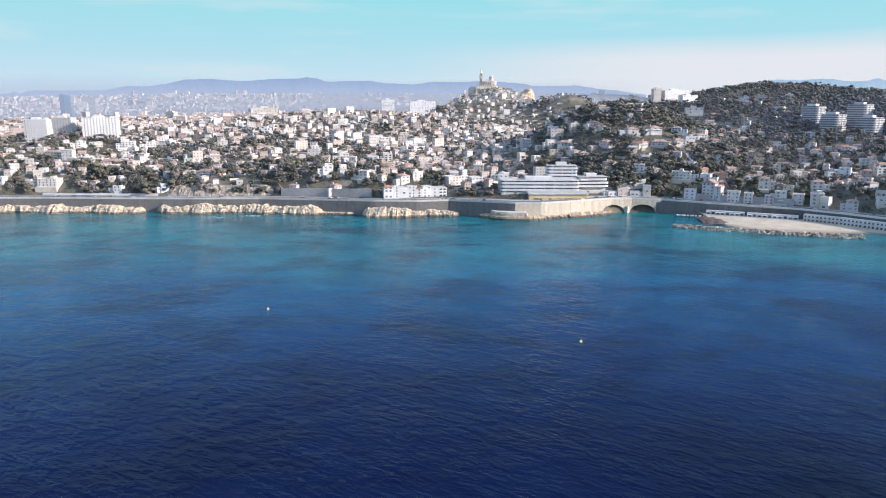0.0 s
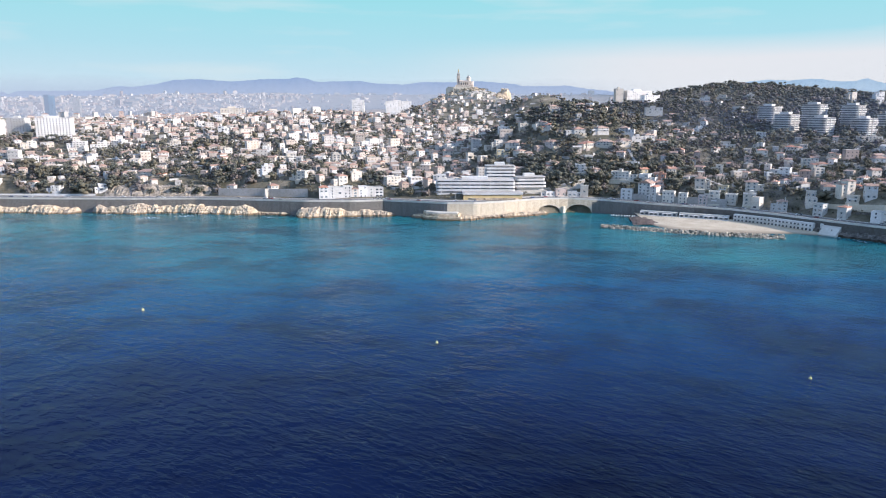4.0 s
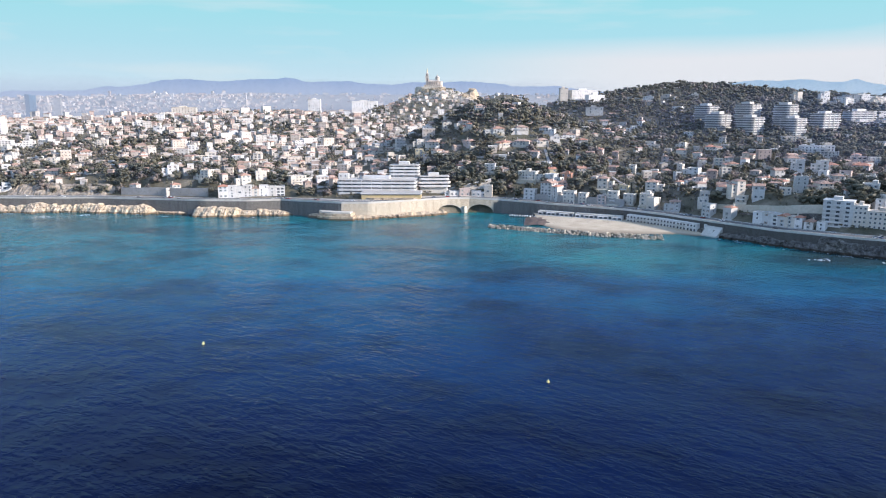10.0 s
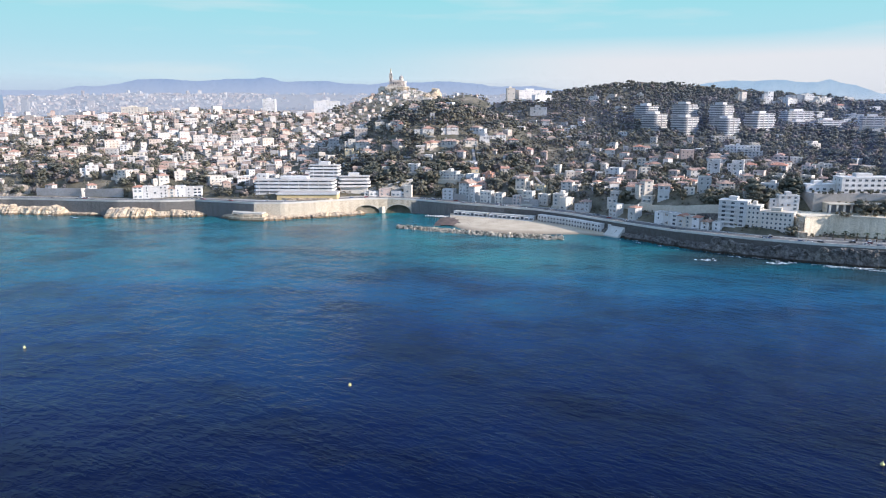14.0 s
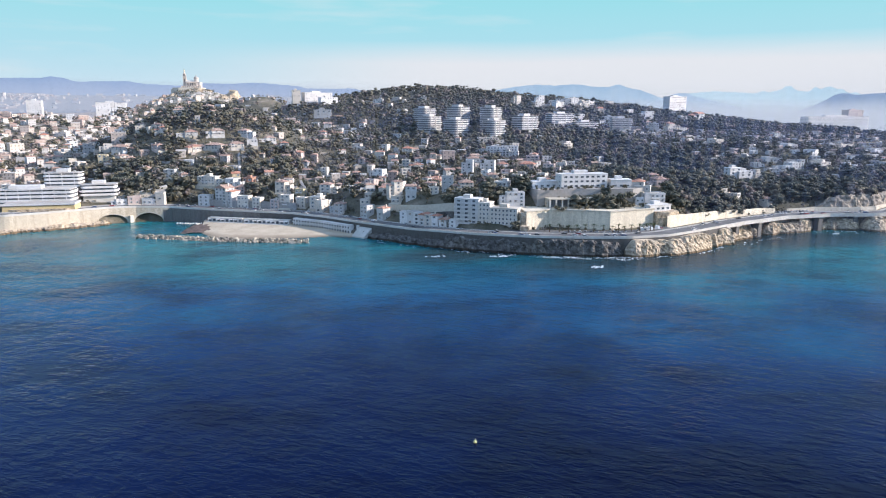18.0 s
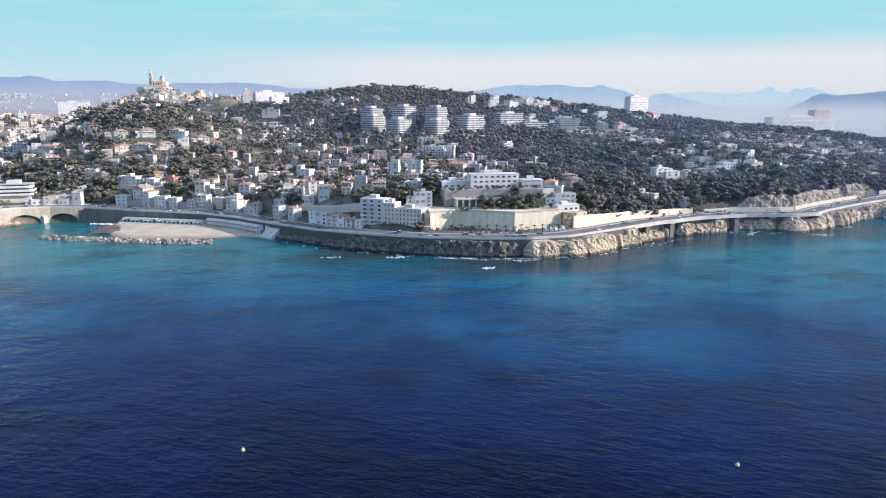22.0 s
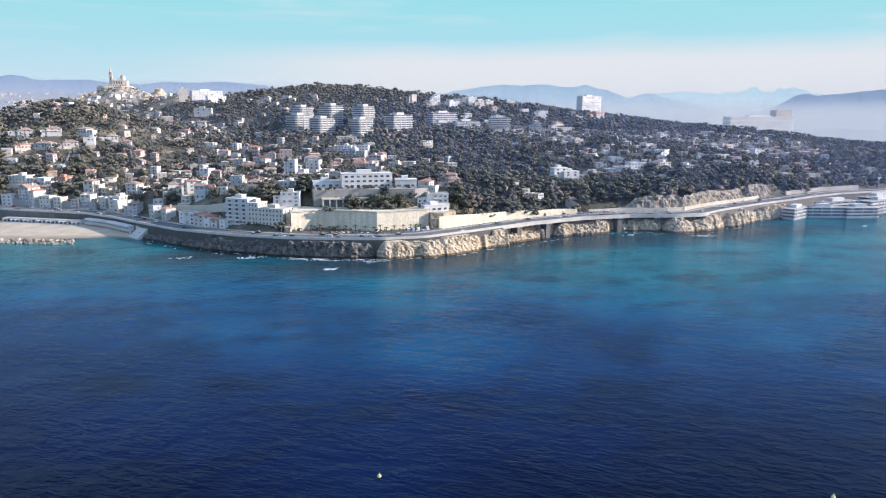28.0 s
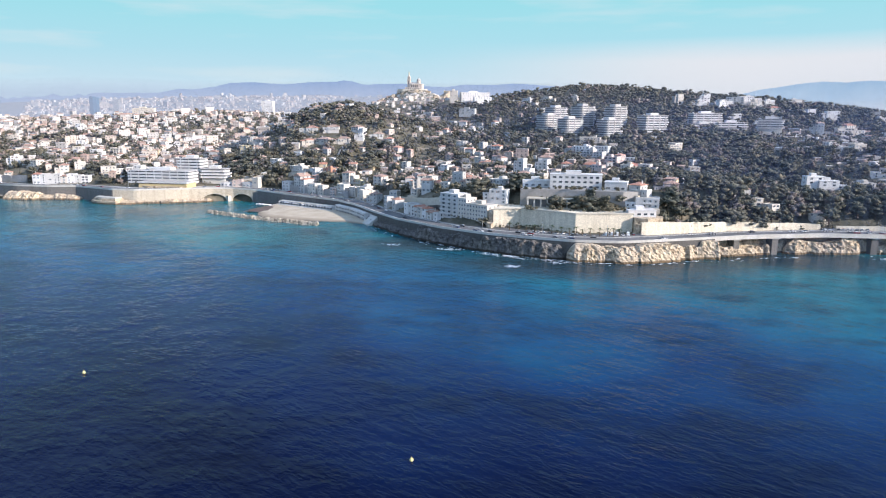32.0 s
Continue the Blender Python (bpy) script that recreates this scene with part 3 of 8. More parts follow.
def mountains(name, label, dist, centre, yaw0, yaw1, peaks, low, high, glow, foot=-20.0):
    """A far range round the viewpoint, from one bearing to another; its skyline runs through (bearing, height)."""
    b = np.radians(np.arange(yaw0, yaw1 + 0.01, 0.12))
    deg = np.degrees(b)
    fine = np.interp(deg, [q[0] for q in peaks], [q[1] for q in peaks])
    top = np.convolve(np.pad(fine, 2, mode="edge"), np.hanning(7)[1:-1] / np.hanning(7).sum(), mode="valid")
    top = top + wobble(deg, deg * 0, 2.6) * 1.5 + wobble(deg, deg * 0, 7.1) * 1.5 + wobble(deg, deg * 0 + 2, 17.0) * 1.2
    rows = []
    for k, (back, f) in enumerate(((0, 0.0), (30, 0.35), (60, 0.7), (90, 1.0), (140, 0.5))):
        r = dist + back + wobble(deg, deg * 0 + k, 1.7) * 15
        rows.append(np.c_[centre + np.sin(b) * r, np.cos(b) * r, foot + (top - foot) * f * (1 + 0.06 * wobble(deg, deg * 0 + k * 3, 5.0) * (f < 1))])
    n = len(b)
    i = np.arange(n - 1)
    faces = np.concatenate([np.c_[i + r * n, i + 1 + r * n, i + 1 + (r + 1) * n, i + (r + 1) * n] for r in range(4)])
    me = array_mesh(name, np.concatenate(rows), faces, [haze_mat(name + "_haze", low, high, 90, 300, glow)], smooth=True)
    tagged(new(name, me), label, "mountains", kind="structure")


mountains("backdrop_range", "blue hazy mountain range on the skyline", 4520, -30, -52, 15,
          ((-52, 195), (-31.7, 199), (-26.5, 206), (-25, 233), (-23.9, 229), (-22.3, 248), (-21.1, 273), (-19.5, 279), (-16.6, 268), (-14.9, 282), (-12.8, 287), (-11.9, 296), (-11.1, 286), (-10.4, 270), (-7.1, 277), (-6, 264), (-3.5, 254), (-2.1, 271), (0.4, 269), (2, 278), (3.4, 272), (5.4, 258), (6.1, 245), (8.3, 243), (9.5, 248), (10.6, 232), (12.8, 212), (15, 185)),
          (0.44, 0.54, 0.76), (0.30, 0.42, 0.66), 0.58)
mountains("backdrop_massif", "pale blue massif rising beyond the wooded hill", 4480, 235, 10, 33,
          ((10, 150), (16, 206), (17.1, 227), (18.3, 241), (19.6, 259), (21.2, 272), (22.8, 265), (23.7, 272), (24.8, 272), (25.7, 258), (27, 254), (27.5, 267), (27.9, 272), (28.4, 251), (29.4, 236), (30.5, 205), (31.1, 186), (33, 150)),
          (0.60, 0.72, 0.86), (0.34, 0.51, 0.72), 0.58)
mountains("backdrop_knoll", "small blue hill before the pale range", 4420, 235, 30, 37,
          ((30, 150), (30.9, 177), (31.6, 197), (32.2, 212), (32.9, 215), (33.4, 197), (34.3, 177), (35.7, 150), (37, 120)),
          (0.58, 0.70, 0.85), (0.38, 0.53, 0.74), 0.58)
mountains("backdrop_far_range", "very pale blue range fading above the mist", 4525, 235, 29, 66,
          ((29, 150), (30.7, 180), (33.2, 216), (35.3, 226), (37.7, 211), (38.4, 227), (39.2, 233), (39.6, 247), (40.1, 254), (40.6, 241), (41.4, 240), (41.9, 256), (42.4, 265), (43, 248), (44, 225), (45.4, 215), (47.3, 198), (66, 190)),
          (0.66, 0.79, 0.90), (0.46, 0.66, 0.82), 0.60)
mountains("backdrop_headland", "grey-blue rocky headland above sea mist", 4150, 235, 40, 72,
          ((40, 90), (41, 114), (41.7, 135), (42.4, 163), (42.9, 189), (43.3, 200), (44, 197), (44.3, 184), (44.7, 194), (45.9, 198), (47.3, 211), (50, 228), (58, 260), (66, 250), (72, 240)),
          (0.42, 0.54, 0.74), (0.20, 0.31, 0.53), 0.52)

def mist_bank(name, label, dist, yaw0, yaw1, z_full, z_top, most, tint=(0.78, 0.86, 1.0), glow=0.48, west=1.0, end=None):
    """An upright glowing sheet that stands in for mist and haze over the far plain, thick below and fading upward."""
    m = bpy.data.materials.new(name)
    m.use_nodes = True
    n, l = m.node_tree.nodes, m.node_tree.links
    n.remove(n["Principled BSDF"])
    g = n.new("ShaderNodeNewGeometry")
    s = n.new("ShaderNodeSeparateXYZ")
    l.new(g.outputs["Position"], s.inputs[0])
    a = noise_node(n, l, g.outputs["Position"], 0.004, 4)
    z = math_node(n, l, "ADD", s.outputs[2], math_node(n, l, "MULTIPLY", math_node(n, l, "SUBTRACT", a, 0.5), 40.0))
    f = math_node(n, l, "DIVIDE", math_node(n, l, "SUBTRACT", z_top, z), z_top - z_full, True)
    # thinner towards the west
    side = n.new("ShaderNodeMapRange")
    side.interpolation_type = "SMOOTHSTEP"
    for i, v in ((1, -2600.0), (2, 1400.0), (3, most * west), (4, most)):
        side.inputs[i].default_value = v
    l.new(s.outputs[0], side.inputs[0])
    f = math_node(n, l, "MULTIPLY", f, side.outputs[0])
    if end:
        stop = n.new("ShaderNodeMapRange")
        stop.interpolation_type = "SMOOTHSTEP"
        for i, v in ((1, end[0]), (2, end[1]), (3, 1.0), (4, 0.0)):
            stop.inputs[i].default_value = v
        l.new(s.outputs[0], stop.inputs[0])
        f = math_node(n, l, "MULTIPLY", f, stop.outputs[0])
    # the mist's brightness is emitted by the sheet, not lit by the sun
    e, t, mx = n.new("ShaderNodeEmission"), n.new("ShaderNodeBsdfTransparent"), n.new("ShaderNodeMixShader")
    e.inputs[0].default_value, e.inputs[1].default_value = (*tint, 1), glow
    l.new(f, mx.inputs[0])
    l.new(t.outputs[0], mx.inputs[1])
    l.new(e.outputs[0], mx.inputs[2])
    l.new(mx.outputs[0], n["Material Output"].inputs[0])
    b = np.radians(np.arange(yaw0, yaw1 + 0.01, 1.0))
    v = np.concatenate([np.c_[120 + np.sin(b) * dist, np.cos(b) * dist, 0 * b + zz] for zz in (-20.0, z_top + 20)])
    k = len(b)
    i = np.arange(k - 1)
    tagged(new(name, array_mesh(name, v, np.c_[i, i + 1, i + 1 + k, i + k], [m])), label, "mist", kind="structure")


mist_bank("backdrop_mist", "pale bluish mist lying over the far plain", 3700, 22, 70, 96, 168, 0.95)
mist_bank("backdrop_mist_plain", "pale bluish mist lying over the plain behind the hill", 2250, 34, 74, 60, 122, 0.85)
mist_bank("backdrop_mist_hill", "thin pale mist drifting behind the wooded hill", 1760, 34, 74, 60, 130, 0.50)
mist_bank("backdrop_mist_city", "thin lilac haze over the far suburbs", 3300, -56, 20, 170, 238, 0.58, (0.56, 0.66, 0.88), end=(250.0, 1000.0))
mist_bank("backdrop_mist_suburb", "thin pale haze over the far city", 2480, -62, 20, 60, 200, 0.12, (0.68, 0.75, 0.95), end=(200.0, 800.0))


def air_haze(name, dist, thick, yaw0=-60, yaw1=72):
    """A thin upright sheet over the slopes that stands in for haze in the air, lit by sun and sky."""
    m = bpy.data.materials.new(name)
    m.use_nodes = True
    n, l = m.node_tree.nodes, m.node_tree.links
    n.remove(n["Principled BSDF"])
    g = n.new("ShaderNodeNewGeometry")
    a = noise_node(n, l, g.outputs["Position"], 0.012, 3)
    s = n.new("ShaderNodeSeparateXYZ")
    l.new(g.outputs["Position"], s.inputs[0])
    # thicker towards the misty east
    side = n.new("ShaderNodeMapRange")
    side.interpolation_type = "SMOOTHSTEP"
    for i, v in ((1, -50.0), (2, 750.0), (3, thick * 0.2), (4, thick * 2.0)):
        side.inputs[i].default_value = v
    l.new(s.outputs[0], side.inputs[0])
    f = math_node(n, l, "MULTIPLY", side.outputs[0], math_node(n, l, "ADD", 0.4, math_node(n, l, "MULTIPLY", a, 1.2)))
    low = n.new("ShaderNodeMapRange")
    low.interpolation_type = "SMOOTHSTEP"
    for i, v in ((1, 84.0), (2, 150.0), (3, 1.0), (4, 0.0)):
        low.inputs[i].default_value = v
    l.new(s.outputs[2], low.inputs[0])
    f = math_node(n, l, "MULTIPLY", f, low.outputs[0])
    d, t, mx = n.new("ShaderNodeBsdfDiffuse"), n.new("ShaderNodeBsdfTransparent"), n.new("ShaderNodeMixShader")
    # blue of the air, painted on the sheet
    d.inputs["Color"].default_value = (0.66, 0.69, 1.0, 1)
    # normal forced upward so the whole sheet brightens evenly
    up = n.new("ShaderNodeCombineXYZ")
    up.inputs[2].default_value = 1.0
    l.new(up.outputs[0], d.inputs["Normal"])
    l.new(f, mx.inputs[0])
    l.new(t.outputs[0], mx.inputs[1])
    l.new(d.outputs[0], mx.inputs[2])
    l.new(mx.outputs[0], n["Material Output"].inputs[0])
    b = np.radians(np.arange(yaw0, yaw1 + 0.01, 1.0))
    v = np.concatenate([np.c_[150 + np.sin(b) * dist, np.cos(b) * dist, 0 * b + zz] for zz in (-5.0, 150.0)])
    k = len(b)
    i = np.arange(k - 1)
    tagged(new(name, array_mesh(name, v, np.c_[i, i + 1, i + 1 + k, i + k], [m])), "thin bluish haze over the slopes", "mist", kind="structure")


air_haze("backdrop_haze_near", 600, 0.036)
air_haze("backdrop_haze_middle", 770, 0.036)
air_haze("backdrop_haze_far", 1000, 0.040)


def sky_backdrop():
    """The low sky: pale pinkish cloud over the skyline in the east, clear cyan above, thinning out upward into the open sky."""
    m = bpy.data.materials.new("low_sky")
    m.use_nodes = True
    n, l = m.node_tree.nodes, m.node_tree.links
    n.remove(n["Principled BSDF"])
    g = n.new("ShaderNodeNewGeometry")
    s = n.new("ShaderNodeSeparateXYZ")
    l.new(g.outputs["Position"], s.inputs[0])
    mp = n.new("ShaderNodeMapping")
    mp.inputs["Scale"].default_value = (0.3, 0.3, 1.6)
    l.new(g.outputs["Position"], mp.inputs["Vector"])
    a = noise_node(n, l, mp.outputs[0], 0.0018, 4, 0.5)
    z = math_node(n, l, "ADD", s.outputs[2], math_node(n, l, "MULTIPLY", math_node(n, l, "SUBTRACT", a, 0.5), 90.0))
    side = n.new("ShaderNodeMapRange")
    side.interpolation_type = "SMOOTHSTEP"
    for i, v in ((1, -700.0), (2, 1500.0), (3, 0.0), (4, 1.0)):
        side.inputs[i].default_value = v
    l.new(s.outputs[0], side.inputs[0])
    # a level band of pale cloud, fading out westward
    f = math_node(n, l, "DIVIDE", math_node(n, l, "SUBTRACT", 560.0, z), 150.0, True)
    f = math_node(n, l, "MULTIPLY", f, side.outputs[0])
    h = math_node(n, l, "DIVIDE", math_node(n, l, "SUBTRACT", s.outputs[2], 260.0), 520.0, True)
    clear = ramp_node(n, l, h, [(0, (0.34, 0.44, 0.51)), (0.45, (0.255, 0.43, 0.50)), (1, (0.20, 0.43, 0.485))])
    # thin high wisps
    wp = n.new("ShaderNodeMapping")
    wp.inputs["Scale"].default_value = (0.5, 0.5, 4.0)
    wp.inputs["Rotation"].default_value = (0, 0.05, 0)
    l.new(g.outputs["Position"], wp.inputs["Vector"])
    wisp = ramp_node(n, l, noise_node(n, l, wp.outputs[0], 0.0016, 5, 0.5), [(0.52, (0, 0, 0)), (0.70, (0.55, 0.55, 0.55))])
    clear = mix_node(n, l, wisp, clear, (0.40, 0.465, 0.50))
    low = (0.455, 0.47, 0.505)
    e, t, mx = n.new("ShaderNodeEmission"), n.new("ShaderNodeBsdfTransparent"), n.new("ShaderNodeMixShader")
    l.new(mix_node(n, l, f, clear, low), e.inputs[0])
    fade = math_node(n, l, "DIVIDE", math_node(n, l, "SUBTRACT", 1500.0, s.outputs[2]), 450.0, True)
    l.new(fade, mx.inputs[0])
    l.new(t.outputs[0], mx.inputs[1])
    l.new(e.outputs[0], mx.inputs[2])
    l.new(mx.outputs[0], n["Material Output"].inputs[0])
    b = np.radians(np.arange(-70, 80.01, 1.0))
    v = np.concatenate([np.c_[120 + np.sin(b) * 4690, np.cos(b) * 4690, 0 * b + zz] for zz in (-20.0, 1520.0)])
    k = len(b)
    i = np.arange(k - 1)
    tagged(new("backdrop_sky", array_mesh("backdrop_sky", v, np.c_[i, i + 1, i + 1 + k, i + k], [m])), "clear cyan winter sky with pale cloud low over the skyline", "sky", kind="structure")


sky_backdrop()

# ---- coast road, sea wall, viaduct ----
def strip(name, x0, x1, rows, material, label, category, step=4.0, kind="structure"):
    v, f = ribbon(x0, x1, rows, step)
    return tagged(new(name, array_mesh(name, v, f, [material])), label, category, kind=kind)


strip("road", -1500, 1480, [(-2.8, 0.05), (-16.0, 0.05), (-16.0, -0.6), (-2.8, -0.6)], ASPHALT, "dark asphalt coast road with worn surface", "road")
strip("pavement_sea", -1500, 1480, [(0.0, 0.18), (-2.8, 0.18), (-2.8, -0.5), (0.0, -0.5)], PAVING, "pale paved promenade along the sea wall", "pavement")
strip("pavement_land", -1500, 1480, [(-16.0, 0.18), (-18.4, 0.18), (-18.4, -0.6), (-16.0, -0.6)], PAVING, "pale pavement on the landward side of the road", "pavement")
strip("pavement_parking", 588, 668, [(-18.4, 0.12), (-29, 0.2), (-29, -1.2), (-18.4, -1.2)], ASPHALT, "asphalt parking bay beside the coast road", "parking")
strip("pavement_parking_point", 352, 462, [(-18.4, 0.12), (-28, 0.2), (-28, -1.2), (-18.4, -1.2)], ASPHALT, "asphalt car park below the rampart", "parking")
strip("pavement_flats", 268, 352, [(-18.4, 0.12), (-30, 0.25), (-30, -1.2), (-18.4, -1.2)], ASPHALT, "asphalt forecourt before the flats", "pavement")
strip("pavement_forecourt", -112, 66, [(-18.4, 0.12), (-30, 0.3), (-30, -1.2), (-18.4, -1.2)], PAVING, "pale paved forecourt before the seafront buildings", "pavement")
strip("wall_parapet", -1500, 1480, [(0.0, 1.1), (0.55, 1.1), (0.55, -0.6), (0.0, -0.6)], CONCRETE, "pale concrete parapet along the promenade", "parapet")
# one wall in two tones: cream carries the sun, dark masonry the shade
strip("wall_sea_promenade", -78, 10, [(0.1, -0.55), (0.5, -0.55), (1.6, -17), (0.1, -17)], PROMENADE, "sunlit cream stone sea wall beside the bridge", "sea wall")
strip("wall_sea_west", -1500, -78, [(0.1, -0.55), (0.5, -0.55), (1.6, -17), (0.1, -17)], SEAWALL, "weathered stone sea wall under the road", "sea wall")
strip("wall_sea_cove", 66, 150, [(0.1, -0.55), (0.5, -0.55), (1.4, -16), (0.1, -16)], SEAWALL, "weathered stone sea wall behind the cove", "sea wall")
strip("wall_sea_bay", 150, 500, [(0.1, -0.55), (0.5, -0.55), (1.4, -16), (0.1, -16)], SHADED_WALL, "dark stone sea wall under the road, toned down for shade", "sea wall")
strip("wall_sea_east", 700, 1480, [(0.1, -0.55), (0.5, -0.55), (1.4, -18), (0.1, -18)], SEAWALL, "weathered stone sea wall under the road", "sea wall")
strip("deck_slab", 495, 705, [(0.5, -0.55), (-13.0, -0.55), (-13.0, -1.5), (0.5, -1.9)], CONCRETE, "white concrete viaduct deck", "viaduct")
strip("road_marking_edge", -900, 1000, [(-3.2, 0.075), (-3.4, 0.075), (-3.4, 0.05), (-3.2, 0.05)], WHITE_METAL, "white painted edge line", "road marking")
strip("road_marking_edge_inner", -900, 1000, [(-15.4, 0.075), (-15.6, 0.075), (-15.6, 0.05), (-15.4, 0.05)], WHITE_METAL, "white painted edge line", "road marking")
for k, x in enumerate((520, 548, 618, 650)):
    s = s_at(x)
    (p,), (nr,) = along([s])
    ang = math.degrees(math.atan2(-nr[0], nr[1])) + 180
    pier = thing("viaduct_pier", "stout weathered stone pier under the viaduct deck", "pier", "viaduct piers", pose(p[0] - nr[0] * 5.5, p[1] - nr[1] * 5.5, 0, 0, 0, ang))
    part("shaft", Shape().prism([(-2.2, -4.5), (2.2, -4.5), (2.6, 0), (2.2, 4.5), (-2.2, 4.5), (-2.6, 0)], -3, p[2] - 2.6), SEAWALL, pier)
    part("cap", Shape().box(-3, -5.4, p[2] - 2.6, 3, 5.4, p[2] - 1.6), CONCRETE, pier)


def arch_bridge():
    """Two stone arches where the road crosses the mouth of the valley."""
    br = thing("arch_bridge", "cream stone road bridge with two low arches over the cove", "bridge")
    x0, x1 = 8.0, 72.0
    f = Shape()
    spans = [(22.0, 12.5), (53.0, 12.5)]
    zt = 13.6
    n = 64
    bottom = []
    for i in range(n + 1):
        x = x0 + (x1 - x0) * i / n
        zb = -2.0
        for c, h in spans:
            if abs(x - c) < h:
                zb = max(zb, 0.6 + 7.6 * math.sqrt(1 - ((x - c) / h) ** 2))
        bottom.append((x, zb))
    s = [s_at(x) for x, _ in bottom]
    p, nr = along(s)
    front = [(*(q[:2] + m * 0.6), zb) for q, m, (_, zb) in zip(p, nr, bottom)] + [(*(q[:2] + m * 0.6), q[2] - 0.5) for q, m in zip(p, nr)]
    back = [(*(q[:2] - m * 17), zb) for q, m, (_, zb) in zip(p, nr, bottom)] + [(*(q[:2] - m * 17), q[2] - 0.5) for q, m in zip(p, nr)]
    k = n + 1
    faces = [(i, i + 1, k + i + 1, k + i) for i in range(n)]
    f.add(front, faces).add(back, [q[::-1] for q in faces])
    f.add(front[:k] + back[:k], [(i + 1, i, k + i, k + i + 1) for i in range(n)])
    part("arches", f, PROMENADE, br)
    for c, h in spans:
        ring = Shape()
        for i in range(13):
            a0, a1 = math.pi * i / 13 + 0.02, math.pi * (i + 1) / 13 - 0.02
            vs = []
            for r, o in ((1.0, 0.62), (1.13, 0.62), (1.0, 0.85), (1.13, 0.85)):
                for a in (a0, a1):
                    x = c + h * r * math.cos(a)
                    (q,), (m,) = along([s_at(x)])
                    vs.append((*(q[:2] + m * o), 0.6 + 7.6 * r * math.sin(a)))
            ring.add(vs, [(4, 5, 7, 6), (2, 3, 7, 6), (0, 1, 5, 4), (0, 2, 6, 4), (1, 3, 7, 5)])
        part("arch_ring", ring, STONE, br)
    (q,), (m,) = along([s_at(37.5)])
    part("cutwater", Shape().prism([(q[0] - 2.4, q[1] - 0.2), (q[0], q[1] - 3.2), (q[0] + 2.4, q[1] - 0.2)], -2, 6.5), STONE, br)


arch_bridge()


# ---- rocks of the shore ----
def rock_shelf(x0, x1, top, reach, seed, label, base=0.0, stone=ROCK):
    """Broken limestone from the foot of the sea wall down into the water."""
    s = np.arange(s_at(x0), s_at(x1), 1.1)
    p, nr = along(s)
    n, k = len(s), 26
    rng = np.random.default_rng(int(seed * 10))
    e = np.minimum(1, np.minimum(s - s[0], s[-1] - s) / 7.0) ** 0.5
    # blocks: steps in plan and height that hold over a few metres, as jointed limestone breaks
    cell = np.floor(s / 4.3 + 0.6 * wobble(s, s * 0 + seed, 0.4))
    step_o = np.array([np.sin(c * 12.9898 + seed) * 43758.5453 % 1 for c in cell])
    step_z = np.array([np.sin(c * 78.233 + seed) * 12543.123 % 1 for c in cell])
    verts = []
    for r in range(k):
        u = r / (k - 1)
        out = reach * (0.62 + 0.30 * wobble(s, s * 0 + seed, 0.09) + 0.30 * step_o) * e
        prof = np.clip(1.12 - np.maximum(0, u - 0.30) ** 1.25 * 2.05, -0.35, 1)
        o = u * out + base
        x, y = p[:, 0] + nr[:, 0] * o, p[:, 1] + nr[:, 1] * o
        z = np.minimum(top * (0.70 + 0.25 * wobble(s, s * 0 + seed * 2, 0.13) + 0.22 * step_z) * e, p[:, 2] - 1.2) * prof - 0.8 * u
        j = 0.3 + 1.3 * u * (1.25 - u)
        z = z + ((1 - np.abs(wobble(x, y + r * 0.7, 0.55, seed))) * 1.4 - 0.8 + (0.5 - np.abs(wobble(x, y + r, 1.4, seed))) * 0.35) * j * e
        z = z + rng.uniform(-0.07, 0.07, n) * j
        o2 = ((0.6 - np.abs(wobble(s, s * 0 + np.floor(z / 1.7) * 2.1, 0.7, seed))) * 2.2 + wobble(s, s * 0 + r * 1.3, 1.9, seed) * 0.25) * np.sin(np.pi * u) + rng.uniform(-0.12, 0.12, n) * u
        verts.append(np.c_[x + nr[:, 0] * o2, y + nr[:, 1] * o2, z])
    i = np.arange(n - 1)
    faces = np.concatenate([np.c_[i + r * n, i + (r + 1) * n, i + 1 + (r + 1) * n, i + 1 + r * n] for r in range(k - 1)])
    tagged(new("shore_rocks", array_mesh("shore_rocks", np.concatenate(verts), faces, [stone])), label, "rocks", kind="structure")


rock_shelf(-900, -560, 6.5, 16, 1.0, "pale limestone rocks below the sea wall")
rock_shelf(-590, -442, 7.5, 17, 2.0, "pale limestone rocks below the sea wall")
rock_shelf(-432, -262, 9.0, 16, 3.3, "sunlit limestone rocks below the sea wall")
rock_shelf(-272, -228, 3.0, 8, 3.9, "low dark rock in the water by the wall")
rock_shelf(-224, -172, 10.0, 22, 4.1, "pale limestone point with a broken top")
rock_shelf(-184, -126, 6.0, 13, 4.6, "low pale limestone ledge falling to the water")
rock_shelf(-112, -44, 3.6, 15, 5.2, "low pale limestone rocks round the bathing platform")
rock_shelf(-60, 22, 4.5, 12, 6.4, "low brown rocks at the foot of the sea wall")
# these three stretches take the rock whose colour holds the shade
rock_shelf(226, 300, 6.5, 9, 7.7, "wet rocks at the foot of the wall, darkened for shade", stone=GREY_SHADED_ROCK)
rock_shelf(285, 345, 12.0, 7.5, 8.1, "shaded limestone cliff under the road", stone=GREY_SHADED_ROCK)
rock_shelf(338, 402, 14.5, 7.5, 9.2, "grey shaded limestone cliff under the road", stone=GREY_SHADED_ROCK)
rock_shelf(401, 508, 15.0, 11, 10.6, "sunlit ochre limestone cliff under the road")
rock_shelf(505, 552, 8.0, 9, 11.3, "limestone outcrop beside the viaduct", -6)
rock_shelf(556, 612, 12.0, 9, 12.7, "limestone mass under the viaduct", -5)
